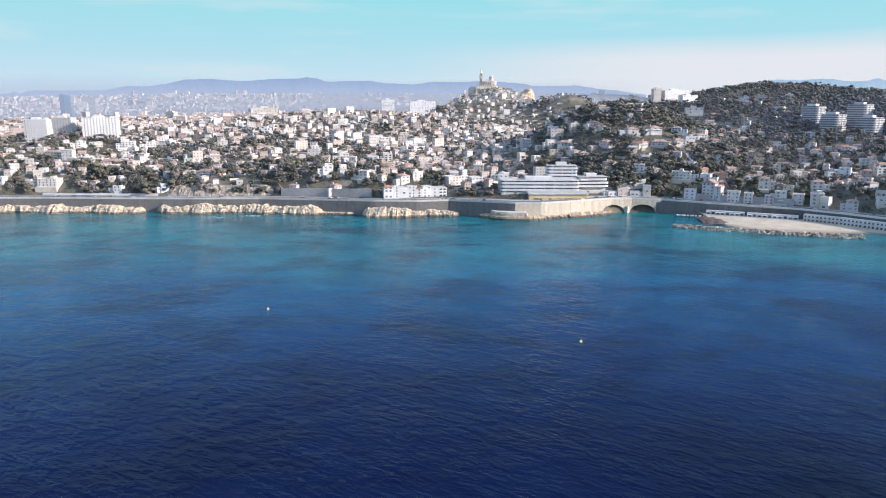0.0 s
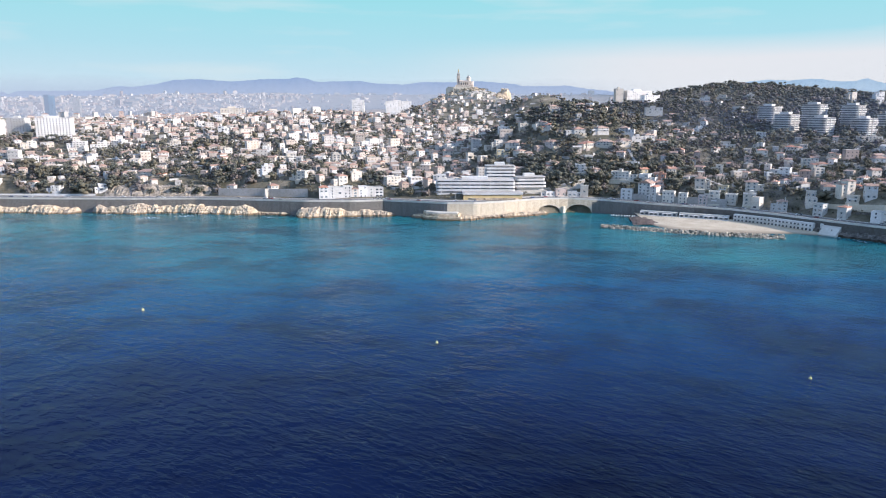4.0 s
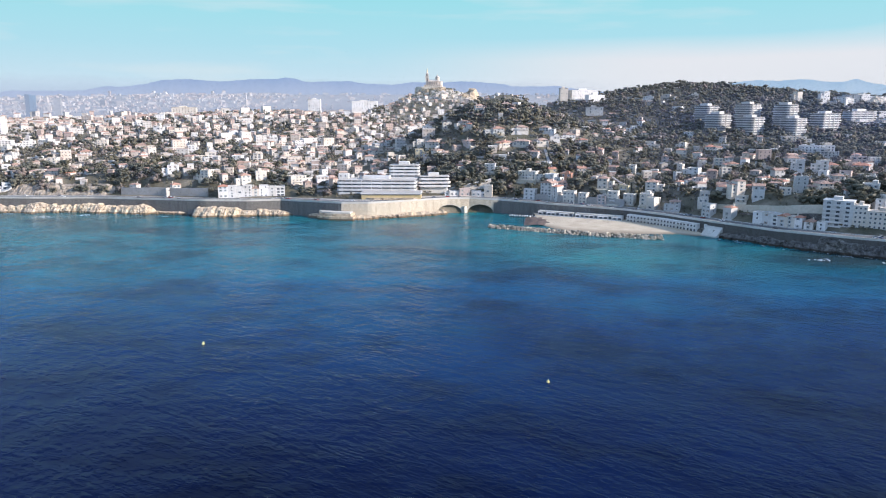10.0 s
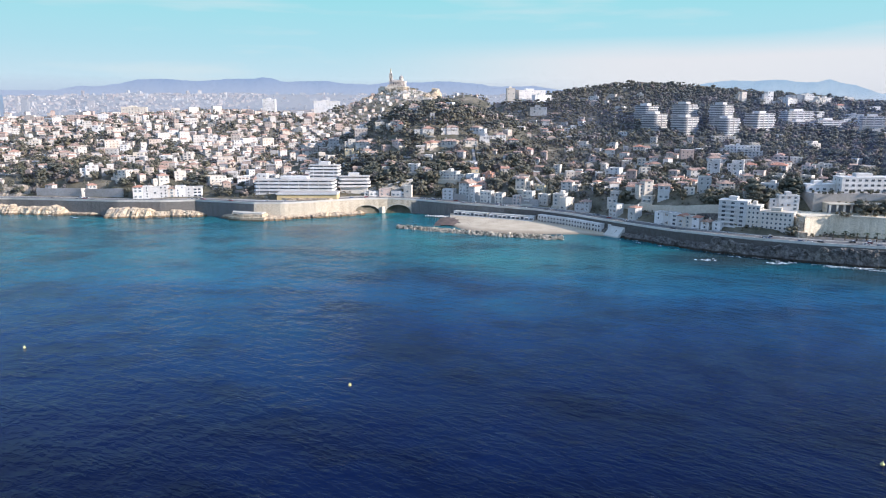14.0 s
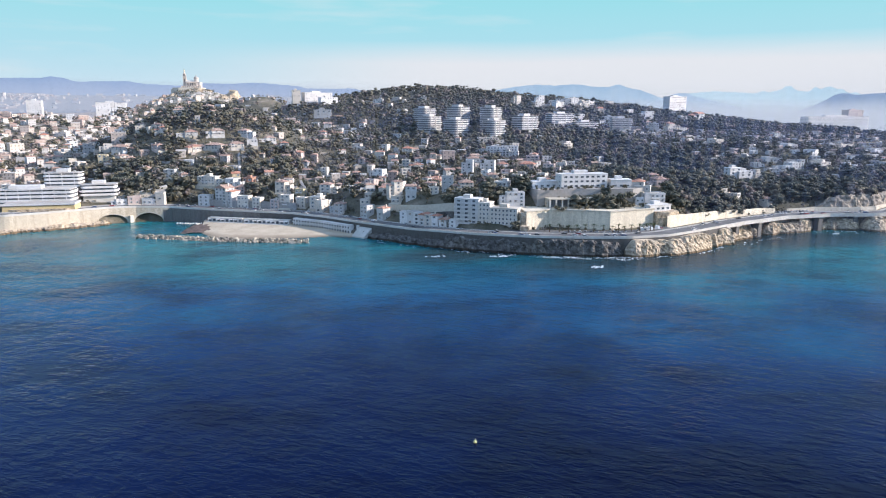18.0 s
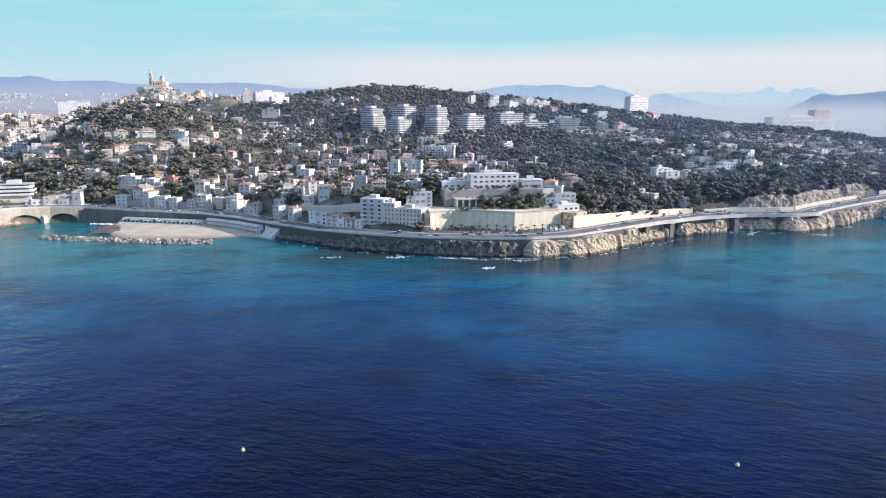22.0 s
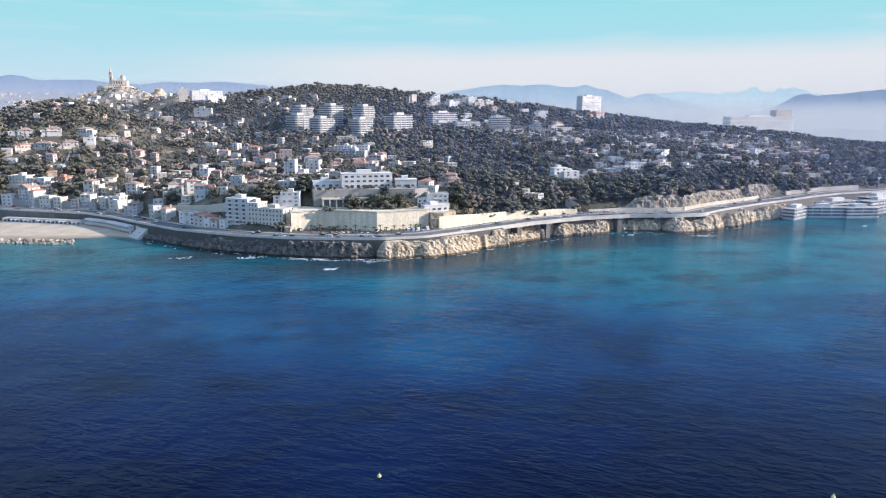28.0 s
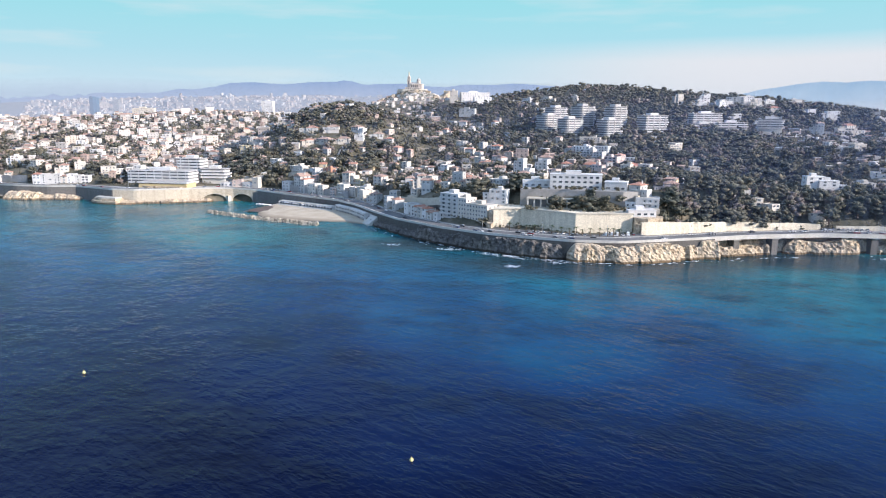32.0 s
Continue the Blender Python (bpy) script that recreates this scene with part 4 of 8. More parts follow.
rock_shelf(618, 656, 12.5, 9, 13.2, "limestone outcrop under the viaduct", -5)
rock_shelf(655, 725, 13.0, 16, 14.9, "rounded limestone headland under the road", -4)
rock_shelf(718, 775, 13.5, 12, 15.1, "limestone cliff under the road")
rock_shelf(768, 824, 14.5, 12, 16.4, "limestone cliff under the road")
rock_shelf(815, 900, 4.0, 14, 17.0, "low rocks below the terraces")
strip("shore_rocks_cove", 495, 705, [(-11.0, -1.0), (-7.5, -6.0), (-5.5, -16), (-14, -16)], ROCK, "shaded limestone face behind the viaduct piers", "rocks", 3.0)


def scarp(x0, x1, d0, d1, rise, seed, label):
    """A cut rock face on the landward side of the road."""
    s = np.arange(s_at(x0), s_at(x1), 1.6)
    p, nr = along(s)
    n, k = len(s), 14
    e = np.minimum(1, np.minimum(s - s[0], s[-1] - s) / 14.0)
    verts = []
    for r in range(k):
        u = r / (k - 1)
        o = -(d0 + (d1 - d0) * u) + wobble(s, s * 0 + r * 0.9, 0.45, seed) * 1.6 + np.abs(wobble(s, s * 0 + r * 0.2, 0.9, seed)) * 1.4
        z = p[:, 2] - 1 + (rise * (0.88 + 0.14 * wobble(s, s * 0 + seed, 0.09)) * e + 1) * u ** 0.8 + wobble(s, s * 0 + r, 0.6, seed) * 0.6 * u
        verts.append(np.c_[p[:, 0] + nr[:, 0] * o, p[:, 1] + nr[:, 1] * o, z])
    i = np.arange(n - 1)
    faces = np.concatenate([np.c_[i + r * n, i + 1 + r * n, i + 1 + (r + 1) * n, i + (r + 1) * n] for r in range(k - 1)])
    tagged(new("rock_face", array_mesh("rock_face", np.concatenate(verts), faces, [CUT_ROCK])), label, "cliff", kind="structure")


scarp(626, 800, 22, 28, 14, 1.0, "pale cut limestone face above the road")
scarp(792, 850, 22, 30, 15, 2.2, "pale cut limestone face above the road")
scarp(-440, -318, 20, 34, 12, 3.1, "grey rocky bank beside the road")

platform = thing("bathing_platform", "white concrete bathing platform on a rocky foot", "platform", kind="structure")
part("rock_foot", Shape().prism([(-104, 652), (-100, 632), (-88, 626), (-66, 623), (-62, 640), (-92, 656)], -3, 3.2).prism([(-102, 652), (-98, 634), (-86, 628.5), (-68, 626), (-65, 640), (-92, 655)], 3.2, 5.8), ROCK, platform)
part("deck", Shape().prism([(-101.5, 651), (-97, 635), (-86, 629.5), (-69, 627), (-67, 638), (-91, 654)], 5.8, 6.9), CONCRETE, platform)

# ---- beach and breakwater ----
def build_beach():
    u = np.linspace(0, 1, 60)
    bx = 103 + u * 132
    inner = np.interp(bx, ROAD[:, 0], ROAD[:, 1]) + 1.0
    outer = np.interp(bx, (96, 106, 120, 150, 181, 206, 235), (640, 590, 566, 556, 553, 556, 545))
    verts, k = [], 16
    for r in range(k):
        t = r / (k - 1)
        y = inner + (outer - 4 - inner) * t
        z = 2.6 * (1 - t ** 1.5) - 0.35 * t + 0.10 * wobble(bx, y, 0.3)
        verts.append(np.c_[bx, y, z])
    n = len(u)
    i = np.arange(n - 1)
    faces = np.concatenate([np.c_[i + r * n, i + (r + 1) * n, i + 1 + (r + 1) * n, i + 1 + r * n] for r in range(k - 1)])
    tagged(new("beach", array_mesh("beach", np.concatenate(verts), faces, [SAND], smooth=True)), "pale sandy beach sloping into the bay", "beach", kind="structure")


build_beach()


def boulder_mesh(seed):
    rng = np.random.default_rng(seed)
    bm = bmesh.new()
    bmesh.ops.create_icosphere(bm, subdivisions=1, radius=1.0)
    for v in bm.verts:
        v.co *= 0.75 + 0.45 * rng.random()
        v.co.z *= 0.75
    me = bpy.data.meshes.new("boulder")
    bm.to_mesh(me)
    bm.free()
    me.materials.append(BOULDER)
    return me


BOULDER = weathered("breakwater_boulders", (0.36, 0.31, 0.245), 0.55, grain=0.9, stain=0.3)
boulders = [boulder_mesh(100 + k) for k in range(8)]


def breakwater():
    bw = thing("breakwater", "low breakwater of piled pale and brown boulders before the beach", "breakwater", kind="structure")
    rng = random.Random(4)
    for k in range(300):
        u = (k + rng.random()) / 300
        x = 56 + u * 132
        y0 = 590 - 0.55 * (u * 132) + 0.0009 * (u * 132) ** 2
        w = rng.uniform(-3.4, 3.4)
        z = max(-0.3, 2.1 - 0.55 * abs(w)) + rng.uniform(-0.4, 0.3)
        r = rng.uniform(1.0, 1.75)
        part("boulder", boulders[k % 8], None, bw, at=pose(x, y0 + w, z, rng.uniform(0, 360), rng.uniform(0, 360), rng.uniform(0, 360)) @ Matrix.Diagonal((r, r * 1.15, r * 0.9, 1)))

    # the rest of the pile, too small to pick apart
    verts, faces, n = [], [], 0
    src = [(np.array([v.co for v in me.vertices]), np.array([list(p.vertices) for p in me.polygons])) for me in boulders]
    for k in range(620):
        u = rng.random()
        v, f = src[k % 8]
        w = rng.uniform(-4.6, 4.6)
        r = rng.uniform(0.6, 1.3)
        y0 = 590 - 0.55 * (u * 132) + 0.0009 * (u * 132) ** 2
        a = rng.uniform(0, 6.28)
        c, s = math.cos(a), math.sin(a)
        verts.append(np.c_[v[:, 0] * c - v[:, 1] * s, v[:, 0] * s + v[:, 1] * c, v[:, 2]] * r + (56 + u * 132, y0 + w, max(-0.3, 1.7 - 0.42 * abs(w))))
        faces.append(f + n)
        n += len(v)
    ob = new("rubble", array_mesh("rubble", np.concatenate(verts), np.concatenate(faces), [RUBBLE]))
    ob.parent = bw
    tagged(ob, "small mixed rubble between the boulders", kind="stuff")


RUBBLE = weathered("breakwater_rubble", (0.36, 0.31, 0.25), 0.5, grain=0.9, stain=0.3, per="island")
breakwater()

# ---- houses ----
RNG = random.Random(11)
TAKEN = {}


def take(x, y, r):
    c = 6.0
    for i in range(int((x - r) // c), int((x + r) // c) + 1):
        for j in range(int((y - r) // c), int((y + r) // c) + 1):
            TAKEN[(i, j)] = True


def free(x, y, r=0.0):
    c = 6.0
    return not any((i, j) in TAKEN for i in range(int((x - r) // c), int((x + r) // c) + 1) for j in range(int((y - r) // c), int((y + r) // c) + 1))


BUILT = {}


def built(x, y, r):
    for i in range(int((x - r) // 4), int((x + r) // 4) + 1):
        for j in range(int((y - r) // 4), int((y + r) // 4) + 1):
            BUILT[(i, j)] = True


def window_mesh(w, h, shutters):
    """A window in one piece: raised frame, sunk pane, and open shutters hinged on the frame."""
    t = 0.12
    x, y0, y1, y2 = w / 2, -0.13, -0.04, 0.03
    rect = lambda e, y: [(-x - e, y, -e), (x + e, y, -e), (x + e, y, h + e), (-x - e, y, h + e)]
    s = Shape()
    s.add(rect(t, y2) + rect(t, y0) + rect(0, y0) + rect(0, y1), [])
    for r in range(3):
        for i in range(4):
            j = (i + 1) % 4
            s.f.append((4 * r + i, 4 * r + j, 4 * r + 4 + j, 4 * r + 4 + i))
            s.m.append(0)
    s.f.append((12, 13, 14, 15))
    s.m.append(1)
    if shutters:
        for side, lo, hi in ((-1, 4, 7), (1, 5, 6)):
            k = len(s.v)
            e = side * (w * 0.95 + t)
            s.v += [(e, y0 - 0.05, -t), (e, y0 - 0.05, h + t), (e, y2, -t), (e, y2, h + t)]
            s.f += [(lo, k, k + 1, hi), (k, k + 2, k + 3, k + 1)]
            s.m += [2, 2]
    return s


WINDOW_SHAPES = {"plain": window_mesh(1.3, 1.5, False), "shutter": window_mesh(1.1, 1.7, True), "wide": window_mesh(2.6, 1.6, False), "tall": window_mesh(1.3, 2.2, True)}
WINDOWS = {k: s.mesh("window", WHITE_METAL, GLASS, SHUTTER) for k, s in WINDOW_SHAPES.items()}
COLOUR_WORDS = {"white": "white rendered", "cream": "cream rendered", "ochre": "yellow-ochre", "pink": "faded pink", "grey": "grey rendered", "pale": "weathered pale", "orange": "orange-red"}
ROOF_WORDS = {"hip": "a hipped terracotta roof", "gable": "a gabled terracotta roof", "flat": "a flat roof and parapet"}


def put_windows(house, w, d, z0, floors, storey, kind, faces="flr", step=3.3):
    far = house.matrix_basis.translation.y > 668
    spots = []
    for f in range(floors):
        z = z0 + f * storey + 0.95
        n = max(1, int((w - 1.2) / step))
        m = max(1, int((d - 1.5) / (step * 1.3)))
        if "f" in faces:
            for i in range(n):
                spots.append((kind, pose((i + 0.5 - n / 2) * (w / n) * 0.94, -d / 2 - 0.01, z)))
        if "r" in faces:
            for i in range(m):
                spots.append(("plain", pose(w / 2 + 0.01, (i + 0.5 - m / 2) * (d / m) * 0.9, z, 0, 0, 90)))
        if "l" in faces:
            for i in range(m):
                spots.append(("plain", pose(-w / 2 - 0.01, (i + 0.5 - m / 2) * (d / m) * 0.9, z, 0, 0, -90)))
    if len(spots) > 6 and house.name.startswith("house"):
        spots = [q for q in spots if RNG.random() < 0.82]
    if house.matrix_basis.translation.y > 1000:
        spots = [q for q in spots if RNG.random() < 0.6]
    if far:
        s = Shape()
        for k, m4 in spots:
            src = WINDOW_SHAPES[k]
            s.add([m4 @ Vector(v) for v in src.v], src.f)
            s.m[-len(src.m):] = src.m
        ob = part("window_group", s.mesh("window_group", WHITE_METAL, GLASS, SHUTTER), None, house)
        tagged(ob, "small shuttered windows", kind="stuff")
    else:
        for k, m4 in spots:
            part("window", WINDOWS[k], None, house, at=m4)


def villa(x, y, w, h, yaw, roof, colour, depth=None, base=None, name="house", extra=True, low=True):
    """A seaside house on its plinth, with roof, windows and chimney."""
    d = depth or max(7.0, min(13.0, w * 0.72))
    if 90 < x < 490 and base is None:
        # streets of the point face south-west
        yaw -= 24
    w = max(6.0, w)
    if base is None and x < 560 and y > 690:
        h = min(h, 9.0)
        if 0 < x < 230 and y > 780:
            h = min(h, 7.4)
            roof = "hip" if roof == "flat" and w > 15 else roof
    if colour == "white" and base is None:
        # many of the whites have weathered to cream or grey
        colour = ("white", "cream", "white", "pale", "white", "cream", "white")[int(x * 7 + y * 3) % 7]
    if low and x > 560 and 540 < y < 960 and base is None:
        # low terraced villas on the wooded slope
        h = min(h, 4.6 + (h % 2.4))
        roof = "flat" if roof != "hip" or w > 12 else roof
    wing = 0
    if extra and w > 11.5:
        # wide houses are a main block with a lower wing
        wing = w * RNG.uniform(0.28, 0.42)
        w -= wing
    zs = [land1(x + a * w / 2, y + b * d / 2) for a in (-1, 0, 1) for b in (-1, 1)]
    z = base if base is not None else sum(zs) / 6 - 0.3
    low = min(zs) - z - 1.0
    rise = {"hip": 0.20, "gable": 0.26, "flat": 0.0}[roof] * min(w, d)
    wall = max(3.0, h - rise - (0.5 if roof == "flat" else 0.0))
    floors = max(1, int(round(wall / 3.1)))
    storey = wall / floors
    ob = thing(name, "%s house of %d %s with %s" % (COLOUR_WORDS[colour], floors, "storey" if floors == 1 else "storeys", ROOF_WORDS[roof]), "house", "houses on the hillside", pose(x, y, z, 0, 0, yaw))
    take(x, y, max(w, d) / 2 - 1)
    built(x, y, max(w, d) / 2 - 1)
    if y > 560:
        # gardens in front stay low
        take(x - 0.5, y - d / 2 - 3.5, min(4, w / 2 - 2))
        if x > 480:
            take(x - 2, y - d / 2 - 10, w / 2 - 1)
    part("wall", Shape().box(-w / 2, -d / 2, low, w / 2, d / 2, wall), PAINT[colour], ob)
    if roof == "flat":
        r = Shape().box(-w / 2 + 0.3, -d / 2 + 0.3, wall, w / 2 - 0.3, d / 2 - 0.3, wall + 0.12)
        part("roof", r, FLAT_ROOF, ob)
        e = Shape()
        for q in ((-w / 2 - 0.12, -d / 2 - 0.12, w / 2 + 0.12, -d / 2 + 0.3), (-w / 2 - 0.12, d / 2 - 0.3, w / 2 + 0.12, d / 2 + 0.12), (-w / 2 - 0.12, -d / 2 + 0.3, -w / 2 + 0.3, d / 2 - 0.3), (w / 2 - 0.3, -d / 2 + 0.3, w / 2 + 0.12, d / 2 - 0.3)):
            e.box(q[0], q[1], wall - 0.15, q[2], q[3], wall + 0.65)
        part("parapet", e, PAINT[colour], ob)
        if extra and w > 10 and RNG.random() < 0.5:
            q = RNG.uniform(-0.2, 0.25) * w
            part("stair_hut", Shape().box(q - 1.8, -1, wall + 0.12, q + 1.8, d / 2 - 0.6, wall + 2.7), PAINT[colour], ob)
    else:
        part("roof", Shape().hip(-w / 2, -d / 2, w / 2, d / 2, wall, rise, 0.55, roof == "gable"), TILES, ob)
        if roof == "gable":
            g = Shape()
            if w >= d:
                for sx in (-w / 2, w / 2 - 0.3):
                    g.add([(sx, -d / 2, wall), (sx + 0.3, -d / 2, wall), (sx + 0.3, d / 2, wall), (sx, d / 2, wall), (sx, 0, wall + rise * 0.97), (sx + 0.3, 0, wall + rise * 0.97)],
                          [(0, 1, 5, 4), (2, 3, 4, 5), (3, 0, 4), (1, 2, 5)])
            else:
                for sy in (-d / 2, d / 2 - 0.3):
                    g.add([(-w / 2, sy, wall), (-w / 2, sy + 0.3, wall), (w / 2, sy + 0.3, wall), (w / 2, sy, wall), (0, sy, wall + rise * 0.97), (0, sy + 0.3, wall + rise * 0.97)],
                          [(0, 4, 5, 1), (3, 2, 5, 4), (0, 3, 4), (1, 5, 2)])
            part("gable", g, PAINT[colour], ob)
        cx = RNG.choice((-0.3, 0.28)) * w
        part("chimney", Shape().box(cx - 0.4, 0.6, wall + 0.1, cx + 0.4, 1.5, wall + rise + 1.2), PAINT["cream"], ob)
    put_windows(ob, w, d, 0, floors, storey, RNG.choice(("plain", "shutter", "shutter", "wide")) if roof == "flat" else "shutter")
    if wing:
        ww, wd, wh = wing, d * RNG.uniform(0.65, 1.05), max(2.9, wall - storey * (1 if floors > 1 else 0.2))
        side = RNG.choice((-1, 1))
        x0, x1 = sorted((side * w / 2, side * (w / 2 + ww)))
        y0 = -d / 2 + RNG.uniform(0.6, 2.0)
        wg = part("wing", Shape().box(x0, y0, low, x1, y0 + wd, wh), PAINT[colour], ob)
        if roof == "flat" or RNG.random() < 0.4:
            part("wing_parapet", Shape().box(x0 - 0.1, y0 - 0.1, wh, x1 + 0.1, y0 + 0.25, wh + 0.8).box(x1 - 0.2, y0 + 0.25, wh, x1 + 0.1, y0 + wd, wh + 0.8), PAINT[colour], wg)
        else:
            part("wing_roof", Shape().hip(x0, y0, x1, y0 + wd, wh, 0.2 * min(ww, wd), 0.4), TILES, wg)
        for f in range(max(1, floors - 1)):
            for i in range(max(1, int(ww / 3.4))):
                part("window", WINDOWS["plain"], None, wg, at=pose(x0 + (i + 0.5) * ww / max(1, int(ww / 3.4)), y0 - 0.01, f * storey + 0.95))
    if extra and w > 9 and RNG.random() < 0.45:
        t = RNG.uniform(2.5, 4.5)
        b = Shape().box(-w * 0.55, -d / 2 - t, low - 1, w * 0.55, -d / 2, -0.1)
        part("terrace", b, STONE, ob)
    if extra and floors > 1 and RNG.random() < 0.35:
        bw = w * RNG.uniform(0.35, 0.8)
        part("balcony", Shape().box(-bw / 2, -d / 2 - 1.3, storey - 0.15, bw / 2, -d / 2, storey).box(-bw / 2, -d / 2 - 1.3, storey, bw / 2, -d / 2 - 1.2, storey + 0.95), PAINT["white"], ob)
    return ob


# ---- the basilica on its hill ----
def basilica(x, y, z):
    b = thing("basilica", "pale striped stone basilica with bell tower on a fortified hilltop", "church", m=pose(x, y, z))
    part("terrace", Shape().prism([(-46, -16), (-30, -24), (18, -24), (36, -15), (36, 22), (-46, 22)], -32, 9), STONE, b)
    part("bastion", Shape().prism([(-50, -10), (-40, -20), (-30, -18), (-30, 8), (-50, 8)], -30, 5), STONE, b)
    part("forecourt", Shape().prism([(20, -20), (48, -10), (48, 14), (20, 18)], -32, 4), STRIPED, b)
    nave = part("nave", Shape().box(-12, -8, 9, 18, 8, 25), STRIPED, b)
    part("nave_roof", Shape().hip(-12, -8, 18, 8, 25, 3.5, 0.4, True), FLAT_ROOF, b)
    for k in range(4):
        part("arched_window", Shape().prism([(-8 + k * 6, -8.4), (-6 + k * 6, -8.4), (-6 + k * 6, -8.0), (-8 + k * 6, -8.0)], 14, 21), DARK, nave)
        part("buttress", Shape().box(-10 + k * 6, -9.6, 9, -9 + k * 6, -8, 23), STRIPED, nave)
    tower = part("bell_tower", Shape().box(-19.5, -4.5, 9, -10.5, 4.5, 38), STRIPED, b)
    part("belfry", Shape().box(-18.8, -3.8, 38, -11.2, 3.8, 46), STRIPED, tower)
    part("cornice", Shape().box(-20.3, -5.3, 36.8, -9.7, 5.3, 38), STONE, tower)
    for k in (-1, 1):
        part("belfry_opening", Shape().box(-15 + k * 1.8 - 0.8, -4.0, 39.5, -15 + k * 1.8 + 0.8, -3.7, 44.5), DARK, tower)
    part("tower_window", Shape().box(-16.2, -4.8, 24, -13.8, -4.4, 32), DARK, tower)
    part("pedestal", Shape().tube(-15, 0, 46, 50, 2.6, 1.8, 10), STRIPED, tower)
    st = Shape().tube(-15, 0, 50, 54, 1.5, 1.2, 10).tube(-15, 0, 54, 57.2, 1.3, 0.9, 10).tube(-15, 0, 57.2, 58.8, 0.7, 0.3, 10)
    part("statue", st, GILT, tower, "gilded standing statue")
    drum = part("dome_drum", Shape().tube(14, 0, 25, 33, 6.0, 6.0, 16), STRIPED, b)
    dome = Shape()
    for k in range(6):
        a0, a1 = k * math.pi / 12, (k + 1) * math.pi / 12
        dome.tube(14, 0, 33 + 6.5 * math.sin(a0), 33 + 6.5 * math.sin(a1), 6.2 * math.cos(a0), max(0.3, 6.2 * math.cos(a1)), 16)
    part("dome", dome, FLAT_ROOF, drum)
    part("lantern", Shape().tube(14, 0, 39.3, 42.5, 1.0, 0.6, 8), STRIPED, drum)
    part("apse", Shape().tube(22, 0, 9, 24, 6.5, 6.5, 14), STRIPED, b)
    part("crypt", Shape().box(-24, -14, 8.5, 26, 12, 14), STRIPED, b)
    for k in range(8):
        part("crypt_window", Shape().box(-20 + k * 5.6, -14.3, 9.8, -18.4 + k * 5.6, -14, 12.6), DARK, b)
    take(x, y, 60)


GILT = weathered("gilded_bronze", (0.55, 0.42, 0.20), 0.05, rough=0.4)
basilica(-15, 2000, 153)


def crag(x, y, z, w, d, h, seed, label):
    """A bare rock knoll with a broken vertical face towards the sea."""
    n, k = 44, 15
    a = np.linspace(0, 2 * np.pi, n, endpoint=False)
    rows = []
    for r in range(k):
        u = r / (k - 1)
        m = 1 - 0.42 * u ** 1.6 if r < k - 1 else 0.02
        m = m * (1 + 0.10 * wobble(a * 6, a * 0 + r * 0.6, 1.0, seed) + 0.05 * np.abs(wobble(a * 20, a * 0 + r * 0.2, 1.0, seed)))
        rows.append(np.c_[x + np.cos(a) * w * m, y + np.sin(a) * d * m, z + h * min(1.0, u * 1.08) * (0.85 + 0.22 * np.cos(a - 0.4)) + wobble(a * 9, a * 0 + r, 1.0, seed) * 0.9])
    i = np.arange(n)
    j = (i + 1) % n
    faces = np.concatenate([np.c_[i + r * n, j + r * n, j + (r + 1) * n, i + (r + 1) * n] for r in range(k - 1)])
    tagged(new("crag", array_mesh("crag", np.concatenate(rows), faces, [ROCK])), label, "cliff", kind="structure")
    take(x, y, w)


crag(84, 1925, 104, 32, 24, 48, 1.3, "bare pinkish limestone crag beside the church hill")


# ---- apartment blocks ----
def ring(w, d, r):
    """A rectangle with rounded corners."""
    pts = []
    for cx, cy, a0 in ((w / 2 - r, d / 2 - r, 0), (-w / 2 + r, d / 2 - r, 90), (-w / 2 + r, -d / 2 + r, 180), (w / 2 - r, -d / 2 + r, 270)):
        for k in range(4):
            a = radians(a0 + k * 30)
            pts.append((cx + r * math.cos(a), cy + r * math.sin(a)))
    return pts


